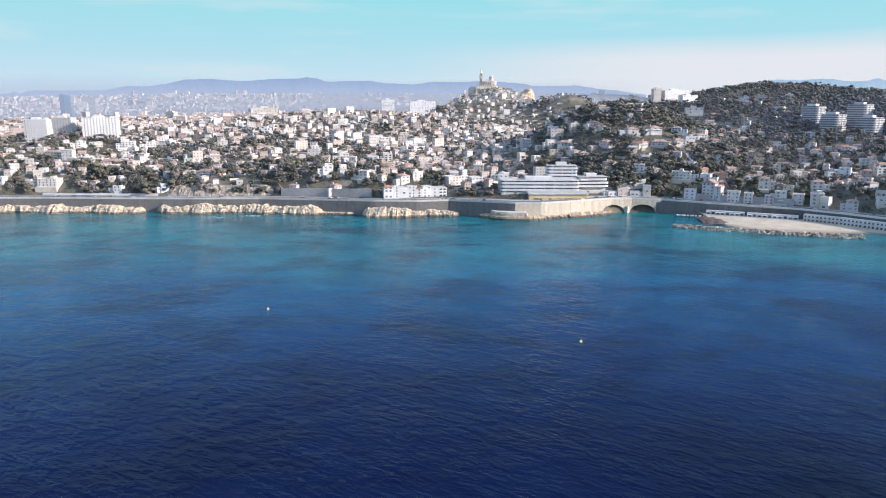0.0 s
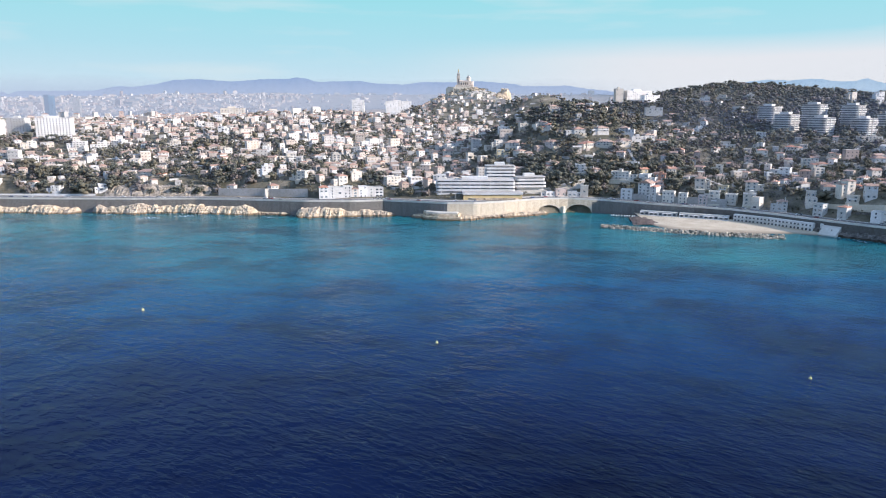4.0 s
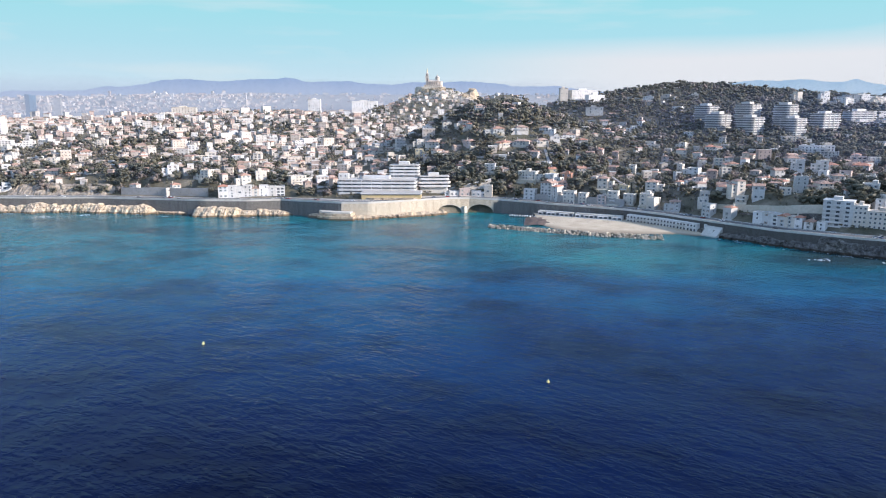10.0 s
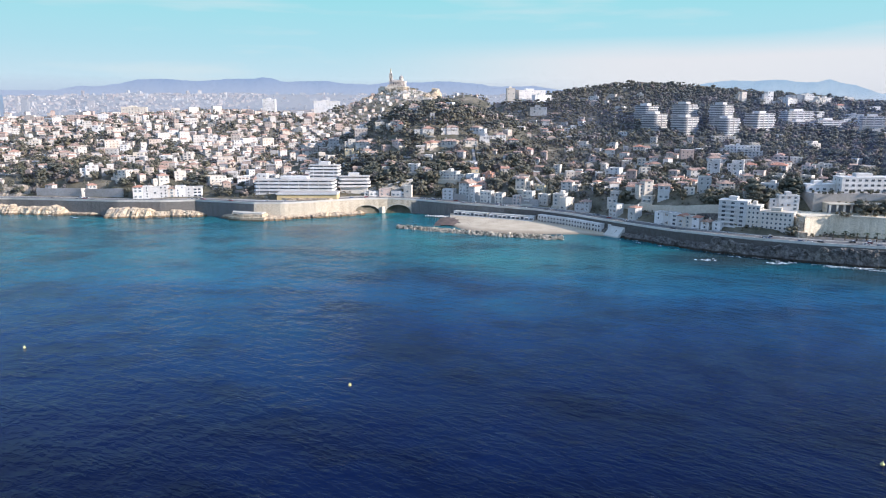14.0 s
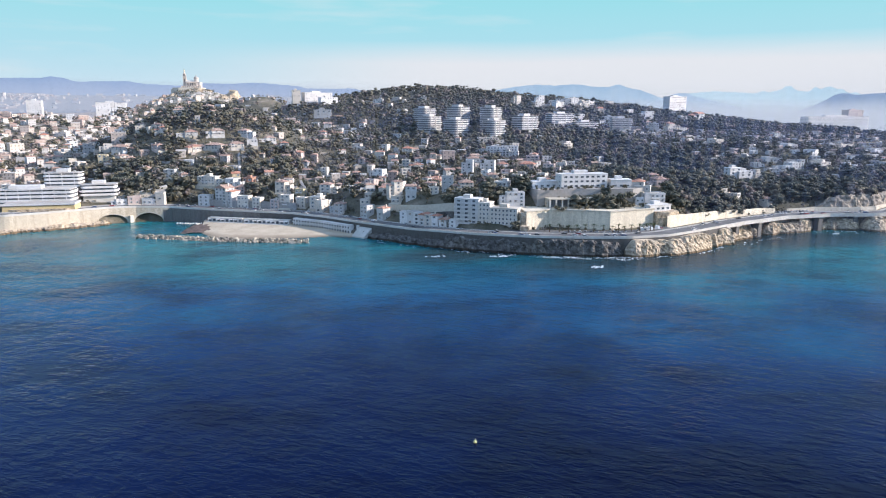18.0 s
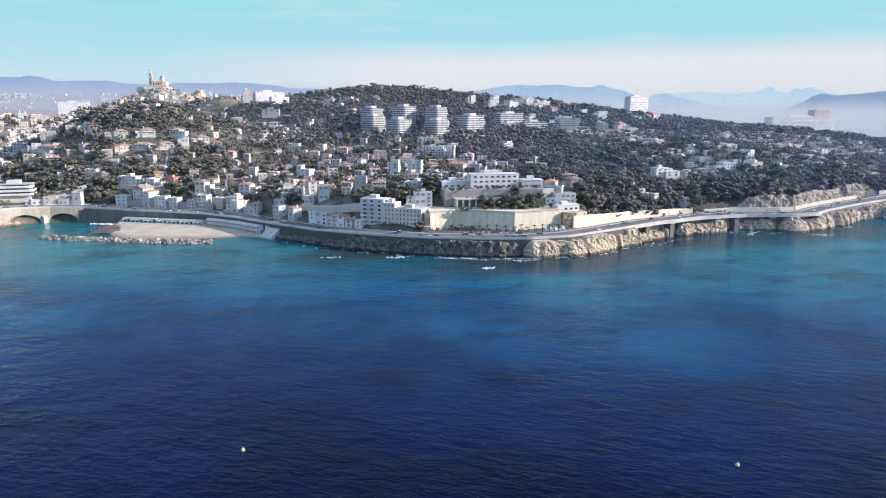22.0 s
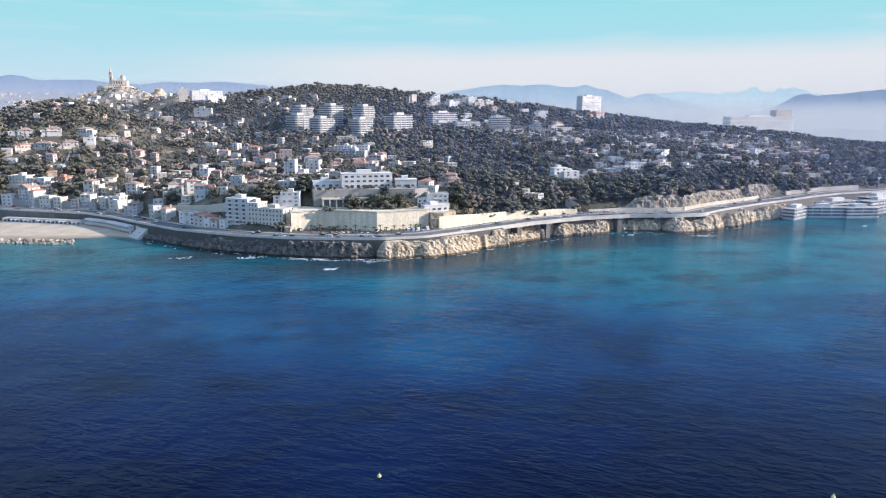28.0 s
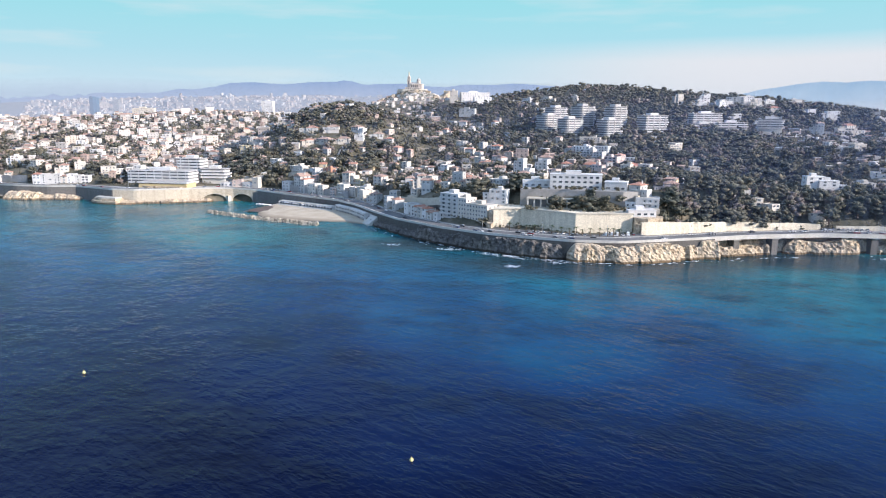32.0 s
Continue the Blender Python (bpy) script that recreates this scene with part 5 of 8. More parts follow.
def balcony_block(name, x, y, z, w, d, floors, yaw, colour, label, storey=3.0, r=3.0, inset=1.7, wave=1.2, piers=True, foot=8.0, group="terraced apartment blocks", rail_top=1.3):
    """Flats with a white balcony band round each floor and shaded glazing behind."""
    b = thing(name, label, "apartment block", group, pose(x, y, z, 0, 0, yaw))
    take(x, y, max(w, d) / 2 + 1)
    if y > 850:
        take(x - 2, y - d, max(w, d) / 2 - 4)
    part("base", Shape().prism(ring(w - 2 * inset, d - 2 * inset, max(0.5, r - inset)), -foot, 0.4), CONCRETE, b)
    for f in range(floors):
        k = wave * math.sin(f * 1.9 + x)
        z0 = f * storey
        band = part("balcony_band", Shape().prism(ring(w + k, d + k, r), z0 - 0.15, z0 + 0.12), PAINT[colour], b)
        o, i = ring(w + k, d + k, r), ring(w + k - 0.36, d + k - 0.36, r)
        n = len(o)
        rail = Shape().add([(px, py, z0 + 0.12) for px, py in o] + [(px, py, z0 + rail_top) for px, py in o] + [(px, py, z0 + rail_top) for px, py in i] + [(px, py, z0 + 0.12) for px, py in i],
                           [q for e in range(n) for q in ((e, (e + 1) % n, n + (e + 1) % n, n + e), (n + e, n + (e + 1) % n, 2 * n + (e + 1) % n, 2 * n + e), (2 * n + e, 2 * n + (e + 1) % n, 3 * n + (e + 1) % n, 3 * n + e))])
        part("balustrade", rail, PAINT[colour], band)
        part("glazing", Shape().prism(ring(w - 2 * inset, d - 2 * inset, max(0.5, r - inset)), z0 + 0.12, z0 + storey - 0.15), BALCONY_GLASS, b)
        if piers:
            for q in range(max(2, int(w / 9))):
                px = (q + 0.5) * w / max(2, int(w / 9)) - w / 2
                part("party_wall", Shape().box(px - 0.2, -d / 2 + 0.3, z0 + 0.1, px + 0.2, -d / 2 + inset + 0.3, z0 + storey - 0.15), PAINT[colour], b)
    top = floors * storey
    part("roof", Shape().prism(ring(w - 0.6, d - 0.6, r), top - 0.15, top + 0.2), FLAT_ROOF, b)
    part("roof_edge", Shape().prism(ring(w, d, r), top - 0.35, top - 0.16), PAINT[colour], b)
    for q in range(max(1, int(w / 14))):
        px = RNG.uniform(-0.42, 0.42) * w
        part("roof_box", Shape().box(px - 0.9, d * 0.05, top + 0.2, px + 0.9, d * 0.05 + 1.6, top + 1.5), CONCRETE, b)
    part("penthouse", Shape().box(-w * 0.18, -d * 0.2, top + 0.35, w * 0.16, d * 0.3, top + 3.2), PAINT[colour], b)
    return b


GREYAPT = "grey-white terraced apartment tower with curved balcony bands among pines"
balcony_block("apartment_tower", 394, 1012, 78, 29, 25, 9, 36, "pale", GREYAPT, 3.0, 5)
balcony_block("apartment_tower", 384, 941, 73, 30, 25, 7, 36, "pale", GREYAPT, 3.0, 5)
balcony_block("apartment_tower", 431, 960, 74, 29, 26, 11, 36, "pale", GREYAPT, 3.0, 5)
balcony_block("apartment_tower", 412, 905, 69, 30, 25, 7, 34, "pale", GREYAPT, 3.0, 5)
balcony_block("apartment_tower", 474, 942, 70, 27, 24, 12, 34, "pale", GREYAPT, 3.0, 5)
balcony_block("apartment_tower", 463, 897, 68, 29, 24, 7, 32, "pale", GREYAPT, 3.0, 5)
balcony_block("apartment_block", 522, 932, 73, 36, 22, 7, 26, "white", "white terraced apartment block with deep balconies", 3.1, 2)
WHITEAPT = "bright white stepped apartment block with long balconies"
balcony_block("apartment_block", 601, 990, 82, 44, 18, 5, 14, "white", WHITEAPT, 3.1, 1.5)
balcony_block("apartment_block", 596, 972, 71, 42, 15, 4, 14, "white", WHITEAPT, 3.1, 1.5)
balcony_block("apartment_block", 630, 964, 70, 42, 15, 5, 10, "white", WHITEAPT, 3.1, 1.5)
balcony_block("apartment_block", 669, 925, 79, 32, 12, 4, -6, "pale", "long pale apartment block half hidden by trees", 3.0, 1.0)

# long white seafront building with its wings and yellow base
SEAFRONT = "long white seafront building with stacked balcony bands and a glazed corner"
balcony_block("seafront_building", -49, 690, 17.5, 78, 22, 4, -2, "white", SEAFRONT, 3.5, 2.0, 1.6, 0.3, True, 8, "seafront building", 2.0)
balcony_block("seafront_building_upper", -23, 710, 31, 31, 18, 4, -2, "white", "upper white block of the seafront building with four balcony bands", 3.3, 2.0, 1.8, 0.2, True, 14, "seafront building", 1.8)
balcony_block("seafront_building_wing", 7, 706, 23, 32, 18, 3, 4, "white", "low white wing with sweeping balcony bands", 3.4, 3.0, 2.0, 1.6, False, 8, "seafront building", 1.9)
base = thing("podium", "yellow stone podium wall with a white roof terrace beside the road", "podium")
part("wall", Shape().box(-62, 661, 13.5, -5, 682, 19.2), YELLOW_STONE, base)
part("roof_slab", Shape().box(-62.8, 660.0, 19.8, -4.2, 682, 21.2), PAINT["white"], base)
part("upper_wall", Shape().box(-61.4, 661.6, 19.2, -5.6, 682, 19.8), DARK, base)
part("roof_terrace", Shape().box(-62.2, 660.8, 21.2, -4.8, 682, 21.4), FLAT_ROOF, base)
part("rubble_bank", Shape().prism([(-58, 661.2), (-50, 658.5), (-30, 659.2), (-12, 658.4), (-8, 661.2)], 13.5, 16.5), ROCK, base)
villa(-84, 700, 10, 16, 0, "flat", "white", 9, 20)
ramp = thing("access_ramp", "pale walled ramp climbing behind the bridge", "ramp")
part("slope", Shape().add([(8, 706, 12), (66, 712, 12), (66, 716, 12), (8, 710, 12), (8, 706, 16), (66, 712, 29), (66, 716, 29), (8, 710, 16)],
                          [(0, 1, 5, 4), (1, 2, 6, 5), (2, 3, 7, 6), (3, 0, 4, 7), (4, 5, 6, 7)]), PAINT["cream"], ramp)
part("parapet", Shape().add([(8, 705.6, 16), (66, 711.6, 29), (66, 712, 29), (8, 706, 16), (8, 705.6, 17.2), (66, 711.6, 30.2), (66, 712, 30.2), (8, 706, 17.2)],
                            [(0, 1, 5, 4), (1, 2, 6, 5), (2, 3, 7, 6), (3, 0, 4, 7), (4, 5, 6, 7)]), PAINT["white"], ramp)


def rendered_block(name, x, y, z, w, d, h, floors, yaw, colour, label, win="plain", step=3.3, category="building", group="", foot=4):
    """A plain block of flats or offices with a flat roof and a window in each bay."""
    b = thing(name, label, category, group, pose(x, y, z, 0, 0, yaw))
    take(x, y, max(w, d) / 2)
    part("wall", Shape().box(-w / 2, -d / 2, -foot, w / 2, d / 2, h), PAINT[colour], b)
    part("roof", Shape().box(-w / 2 - 0.3, -d / 2 - 0.3, h, w / 2 + 0.3, d / 2 + 0.3, h + 0.5), PAINT[colour], b)
    part("roof_hut", Shape().box(-w * 0.2, -d * 0.2, h + 0.5, w * 0.1, d * 0.25, h + 3), PAINT[colour], b)
    put_windows(b, w, d, 0, floors, h / floors, win, "flr", step)
    return b


# tall flats by the road below the rampart
flats = rendered_block("flats", 312.4, 512.4, 11, 20, 13, 22.5, 7, -36, "pale", "tall pale grey block of flats with balconies on every floor", "wide", 5.0)
for f in range(1, 7):
    part("balcony", Shape().box(-9.6, -8.0, f * 3.2 - 0.2, 3, -6.5, f * 3.2).box(-9.6, -8.0, f * 3.2, 3, -7.9, f * 3.2 + 1.0), PAINT["white"], flats)
rendered_block("flats", 323.9, 503.5, 11, 9, 12, 20, 6, -36, "cream", "narrow cream block of flats with a flat roof", "plain", 2.6)
rendered_block("flats", 336.3, 494, 11.5, 22, 12, 16, 5, -36, "cream", "cream block of flats with regular small windows", "plain", 2.8)

# ---- rampart, terraces and retaining walls of the point ----
rampart = thing("rampart", "tall cream stone rampart with angled faces above the car park", "rampart", kind="structure")
part("curtain", Shape().prism([(347, 477), (368, 482.5), (408, 460.5), (449, 468), (455, 484), (450, 506), (352, 512)], 10, 26.2), RAMPART, rampart)
part("coping", Shape().prism([(346.6, 476.2), (368, 481.7), (408, 459.9), (449.4, 467.5), (455.6, 484), (454, 484), (448, 469), (408, 461.7), (368, 483.9), (347.5, 478.4)], 26.2, 27.1), STONE, rampart)
part("rock_stub", Shape().prism([(342, 474), (346, 470), (348, 478), (347, 492), (343, 490)], 8, 16).prism([(343.5, 478), (346.5, 477), (347, 490), (344, 489)], 16, 25), ROCK, rampart)
upper = thing("upper_terrace", "grey stone retaining wall of the upper garden terrace", "retaining wall", kind="structure")
part("curtain", Shape().prism([(366, 503), (400, 500), (444, 492), (462, 500), (458, 545), (366, 548)], 20, 39.5), STONE_GREY, upper)
rendered_block("long_house", 409, 514, 39.5, 40, 13, 11, 3, -2, "white", "long white three-storey house with rows of wide windows", "wide", 4.4)
rendered_block("garden_wing", 378, 521, 39.5, 22, 10, 5, 1, 0, "white", "low white wing of the long house", "wide", 4.6)
rendered_block("garden_wing", 440, 508, 39.5, 17, 12, 6.2, 1, -10, "white", "white pavilion with a flat roof on the terrace", "wide", 4.6)
log = thing("loggia_villa", "stone villa with a shaded loggia of square columns on the rampart", "villa", m=pose(393, 494, 26.2, 0, 0, -4))
part("back_wall", Shape().box(-21, 0, 0, 21, 7, 7.2), STONE, log)
part("roof", Shape().box(-21.5, -4.5, 6.6, 21.5, 7.4, 7.4), STONE, log)
# dark sheet on the back wall in place of the loggia's shade
part("shade", Shape().box(-20.5, -0.1, 0.5, 20.5, 0.0, 6.2), BALCONY_GLASS, log)
for k in range(9):
    part("column", Shape().box(-20.5 + k * 5 - 0.55, -4.2, 0, -20.5 + k * 5 + 0.55, -3.1, 6.6), CONCRETE, log)
part("garden_wall", Shape().box(-21, -7, 0, 21, -6.4, 1.2), STONE, log)
rendered_block("white_villa", 455, 475, 24.5, 20, 11, 4.2, 1, 8, "white", "low white modern villa with a roof terrace on the cliff", "wide", 4.6, foot=2)
solid("rock_buttress", Shape().prism([(450, 462), (458, 459), (468, 462), (476, 468), (474, 484), (448, 482)], 10, 20).prism([(450, 464), (459, 462), (470, 466), (472, 482), (448, 482)], 20, 24.2), ROCK, "rough limestone buttress beside the rampart", "cliff", kind="structure")


def retaining(name, x0, x1, off, h0, h1, material, label):
    s = np.arange(s_at(x0), s_at(x1), 3.0)
    p, nr = along(s)
    h = np.linspace(h0, h1, len(s)) + 0.35 * wobble(s, s * 0, 0.11)
    rows = [np.c_[p[:, :2] - nr * off, p[:, 2] - 1], np.c_[p[:, :2] - nr * (off + 0.5), p[:, 2] + h], np.c_[p[:, :2] - nr * (off + 1.6), p[:, 2] + h], np.c_[p[:, :2] - nr * (off + 1.9), p[:, 2] - 1]]
    n = len(s)
    i = np.arange(n - 1)
    faces = np.concatenate([np.c_[i + r * n, i + 1 + r * n, i + 1 + ((r + 1) % 4) * n, i + ((r + 1) % 4) * n] for r in range(4)])
    tagged(new(name, array_mesh(name, np.concatenate(rows), faces, [material])), label, "retaining wall", kind="structure")


retaining("wall_retaining_point", 462, 590, 23, 9.0, 4.0, RAMPART, "cream stone retaining wall below the wooded bank")
retaining("wall_retaining_east", 600, 812, 20.5, 3.2, 3.2, STONE, "low pale retaining wall below the cut rock")
retaining("wall_retaining_far", 862, 985, 21, 4.5, 5.0, STONE_GREY, "grey retaining wall beside the road")
retaining("wall_retaining_bay", 92, 176, 20, 6.0, 6.5, STONE_GREY, "grey stone retaining wall above the bay road")
retaining("wall_retaining_slope", 214, 296, 33, 8.0, 19.0, STONE, "pale stone retaining wall climbing below the houses")
retaining("wall_rock_slope", 236, 300, 30, 5.0, 13.0, GREY_SHADED_ROCK, "rough grey rock bank behind the joined houses")
retaining("wall_garden_west", -560, -440, 21, 1.9, 2.3, PAINT["white"], "low white garden wall beside the road")
retaining("wall_retaining_west", -316, -220, 22, 8.0, 9.0, STONE_GREY, "grey stone retaining wall beside the road")


def stair_wall(pts, w, h, label):
    v, f = [], []
    for k, (x, y) in enumerate(pts):
        z = land1(x, y)
        v += [(x - w / 2, y, z - 2), (x + w / 2, y, z - 2), (x + w / 2, y, z + h), (x - w / 2, y, z + h)]
        if k:
            a = 4 * (k - 1)
            f += [(a + i, a + (i + 1) % 4, a + 4 + (i + 1) % 4, a + 4 + i) for i in range(4)]
    n = len(v)
    f += [(0, 1, 2, 3), (n - 1, n - 2, n - 3, n - 4)]
    solid("hill_stair", Shape().add(v, f), STONE_GREY, label, "stairs", kind="structure")
    for x, y in pts:
        take(x, y, 4)


stair_wall([(134 - 0.10 * k, 684 + 8 * k) for k in range(15)], 3.0, 1.6, "walled stone stairway climbing straight up the hill")
stair_wall([(196 - 0.2 * k, 664 + 8 * k) for k in range(9)], 2.6, 1.6, "walled stone stairway climbing straight up the hill")

# ---- buildings on the ridge and beyond ----
rendered_block("hilltop_residence", 252, 1196, 116, 50, 14, 15, 4, 20, "white", "large white hilltop residence with rows of windows", "plain", 4.4)
rendered_block("hilltop_residence", 268, 1176, 110, 30, 12, 13, 4, 20, "white", "lower stepped white wing of the hilltop residence", "plain", 4.6)
rendered_block("hilltop_residence", 217, 1184, 117, 13, 12, 17, 5, 4, "cream", "narrow cream wing of the hilltop residence", "plain", 3.6)
rendered_block("manor", 252, 1100, 94, 26, 12, 9, 2, -8, "grey", "large pale grey manor below the ridge", "tall", 4.0)
rendered_block("office_tower", 1006, 1310, 84, 58, 16, 48, 14, 22, "white", "white slab tower with a grid of windows above the woods", "wide", 3.8)
balcony_block("curved_residence", 1493, 1386, 50, 206, 24, 13, 6, "white", "long white round-ended residence with horizontal window bands", 3.1, 8.0, 0.7, 0.0, False, 12, "far towers", 2.2)
rendered_block("tower_block", 1634, 1478, 50, 52, 20, 56, 12, 6, "pink", "grey tower block behind the long residence", "wide", 5.5)
rendered_block("tower_block", -698, 956, 58, 30, 16, 29, 9, 6, "white", "white tower block with rows of windows", "plain", 3.6)
rendered_block("tower_block", -676, 984, 60, 26, 14, 29, 9, 0, "pale", "pale tower block with rows of windows", "plain", 3.6)
rendered_block("tower_block", -622, 978, 62, 46, 14, 27, 9, 14, "white", "long cream slab block with rows of windows", "plain", 3.8)
rendered_block("tower_block", -257, 1496, 86, 26, 16, 34, 10, 4, "white", "white tower block above the crowded roofs", "plain", 3.6, foot=30)
rendered_block("slab_block", -193, 1877, 100, 69, 14, 21, 6, 8, "white", "long cream slab block above the crowded roofs", "plain", 7, foot=40)
rendered_block("slab_block", -486, 1366, 88, 46, 14, 15, 5, 12, "cream", "long cream slab block on the plateau", "plain", 5)
BLUE_GLASS = weathered("blue_glass", (0.06, 0.17, 0.28), 0.05, rough=0.25)
glass_tower = thing("glass_tower", "tall blue glass tower with a curved face in the far city", "tower", m=pose(-1679, 2894, 65))
part("shaft", Shape().prism([(-17, -10), (4, -14), (16, -6), (16, 13), (-15, 15)], -20, 90), BLUE_GLASS, glass_tower)
part("crown", Shape().prism([(-17, -10), (4, -14), (6, -3), (-15, -2)], 90, 94), BLUE_GLASS, glass_tower)
rendered_block("city_tower", -1564, 2887, 71, 26, 20, 72, 20, 10, "cream", "slim cream high-rise in the far city", "wide", 5)


# ---- white terraces of the sea club ----
for k, (x, y, w, fl, yaw) in enumerate(((822, 508, 34, 3, 24), (852, 506, 36, 3, -16), (884, 496, 34, 3, -10), (880, 520, 50, 4, 8), (935, 520, 60, 4, 16), (962, 545, 60, 4, 10), (1030, 549, 56, 4, 8), (985, 528, 50, 3, 12))):
    balcony_block("club_terrace", x, y, 1.2, w, 13, fl, yaw, "white", "white low terraced club building at the water's edge", 3.1, 1.0, 1.3, 0.2, True, 4, "sea club terraces")
strip("club_quay", 800, 985, [(3, -15.0), (34, -15.6), (34, -19), (3, -19)], CONCRETE, "pale concrete quay at the foot of the terraces", "quay", 5.0)


# ---- the row of houses along the bay road ----
def bay_row():
    rng = random.Random(77)
    s = s_at(88)
    end = s_at(246)
    while s < end:
        w = rng.uniform(7, 12)
        (p,), (nr,) = along([s + w / 2])
        off = 23.4
        x, y = p[0] - nr[0] * off, p[1] - nr[1] * off
        yaw = math.degrees(math.atan2(nr[0], -nr[1]))
        if not any((int(x // 4) + i, int(y // 4) + j) in BUILT for i in (-1, 0, 1) for j in (-1, 0, 1)):
            villa(x, y, w, rng.uniform(8.5, 13.5), yaw, rng.choice(("flat", "flat", "hip", "gable")), rng.choice(("white", "white", "pale", "grey", "cream", "pink")), 9, p[2], extra=False)
        s += w + rng.choice((0.3, 0.3, 0.3, 4.0))
villa(42, 865, 17.5, 12.3, 26, "hip", "cream")
villa(73, 944, 26, 5.5, 10, "flat", "white")
villa(81, 832, 23.1, 9.7, 8, "hip", "grey")
villa(109, 834, 20.5, 8.3, 34, "flat", "white")
villa(107, 804, 30.8, 9.3, 8, "hip", "cream")
villa(130, 810, 21.1, 10.0, 34, "flat", "cream")
villa(48, 816, 19.0, 8.2, 34, "hip", "pink")
villa(86, 803, 16.1, 6.7, 34, "flat", "cream")
villa(41, 764, 17.9, 12.9, 26, "hip", "cream")
villa(67, 743, 17.4, 8.7, -12, "flat", "white")
villa(81, 730, 12.5, 9.8, 16, "hip", "pink")
villa(105, 718, 26.6, 8.3, 0, "flat", "white")
villa(130, 725, 7.9, 12.1, 34, "gable", "ochre")
villa(128, 709, 16.5, 7.1, -12, "flat", "white")
villa(143, 708, 10.9, 7.1, 0, "flat", "orange")
villa(121, 680, 18.0, 18.2, -12, "gable", "white")
villa(136, 689, 13.9, 9.8, 8, "hip", "pink")
villa(27, 697, 14.0, 4.6, 10, "flat", "white", 7, 14.4)
villa(38, 697, 11, 7.4, 6, "flat", "pink", 7, 14.4)
villa(50, 696, 14.3, 5.0, -6, "flat", "white", 7, 14.2)
villa(62, 694, 7.7, 11.2, -10, "flat", "cream", 7, 14)
villa(-154, 1149, 18.3, 11.8, 26, "hip", "cream")
villa(-134, 1180, 18.7, 12.1, -12, "flat", "white")
villa(-102, 1088, 15.5, 11.1, 26, "flat", "white")
villa(-41, 935, 13.3, 14.3, 0, "gable", "white")
villa(4, 845, 25.1, 12.1, -12, "flat", "grey")
villa(10, 817, 16.7, 8.3, 34, "flat", "white")
villa(-12, 829, 15.7, 11.3, 0, "flat", "ochre")
villa(-74, 894, 11.4, 12.3, 16, "gable", "white")
villa(21, 878, 11.0, 10.3, 8, "flat", "cream")
villa(-59, 1209, 22.6, 8.1, 0, "flat", "white")
villa(-2, 1289, 25.8, 12.8, 16, "flat", "white")
villa(23, 1328, 28.5, 14.2, 0, "flat", "white")
villa(97, 902, 16.7, 11.9, -12, "flat", "white")
villa(139, 842, 18.1, 10.4, 0, "flat", "white")
villa(147, 820, 11.4, 8.1, 26, "flat", "white")
villa(163, 735, 8.5, 12.2, 26, "gable", "cream")
villa(175, 745, 17.2, 6.8, 16, "hip", "ochre")
villa(174, 679, 14.7, 12.4, 0, "hip", "cream")
villa(177, 649, 14.1, 11.9, 0, "flat", "cream")
villa(191, 663, 9.2, 7.7, -12, "flat", "ochre")
villa(191, 643, 10.0, 9.7, -12, "flat", "cream")
villa(204, 634, 17.7, 10.6, 0, "flat", "white")
villa(215, 656, 16.2, 11.5, 0, "hip", "cream")
villa(222, 608, 13.3, 10.2, 0, "hip", "grey")
villa(222, 753, 11.6, 11.9, 0, "flat", "cream")
villa(244, 778, 14.4, 5.2, 8, "hip", "pink")
villa(203, 785, 13.3, 9.1, 8, "gable", "grey")
villa(198, 814, 16.2, 14.8, 0, "hip", "pink")
villa(183, 834, 16.6, 16.5, 26, "hip", "white")
villa(167, 840, 19.3, 11.8, 34, "hip", "white")
villa(149, 1205, 10.2, 12.9, 34, "flat", "ochre")
villa(165, 1208, 12.9, 8.0, 0, "flat", "white")
villa(177, 1075, 29.5, 12.3, 0, "flat", "white")
villa(239, 953, 14.6, 9.4, 0, "hip", "white")
villa(253, 1036, 11.1, 12.0, 16, "gable", "white")
villa(236, 1042, 14.4, 7.7, 8, "flat", "grey")
villa(260, 959, 10.3, 14.3, -12, "gable", "white")
villa(275, 969, 17.9, 8.8, 8, "flat", "white")
villa(288, 942, 10.2, 14.1, 16, "hip", "cream")
villa(273, 866, 17.3, 7.2, 0, "flat", "cream")
villa(268, 789, 12.2, 7.9, 0, "gable", "pink")
villa(291, 804, 11.2, 10.7, 8, "hip", "cream")
villa(304, 837, 11.7, 8.4, -12, "flat", "white")
villa(324, 803, 16.2, 10.8, 8, "hip", "white")
villa(309, 739, 13.8, 9.9, 8, "flat", "white")
villa(300, 697, 9.8, 9.4, 26, "flat", "cream")
villa(320, 729, 14.8, 6.1, 26, "hip", "cream")
villa(276, 716, 15.6, 12.6, -12, "flat", "white")
villa(258, 714, 5.6, 7.2, 26, "flat", "white")
villa(251, 632, 13.7, 8.4, 34, "hip", "white")
villa(270, 592, 12.0, 13.9, 34, "hip", "white")
villa(279, 574, 9.0, 12.6, 8, "gable", "white")
villa(268, 579, 9.1, 5.9, -12, "flat", "white")
villa(243, 599, 8.4, 7.6, 8, "flat", "cream")
villa(297, 565, 8.0, 5.8, 8, "flat", "white")
villa(309, 565, 9.9, 13.5, 8, "flat", "grey")
villa(323, 557, 17.7, 10.5, 16, "hip", "cream")
villa(338, 666, 10.5, 9.1, 34, "gable", "white")
villa(341, 711, 12.3, 5.4, 8, "flat", "cream")
villa(360, 668, 11.7, 14.9, 0, "flat", "white")
villa(383, 731, 20.9, 6.9, 16, "hip", "white")
villa(347, 533, 16.3, 10.2, -12, "flat", "white")
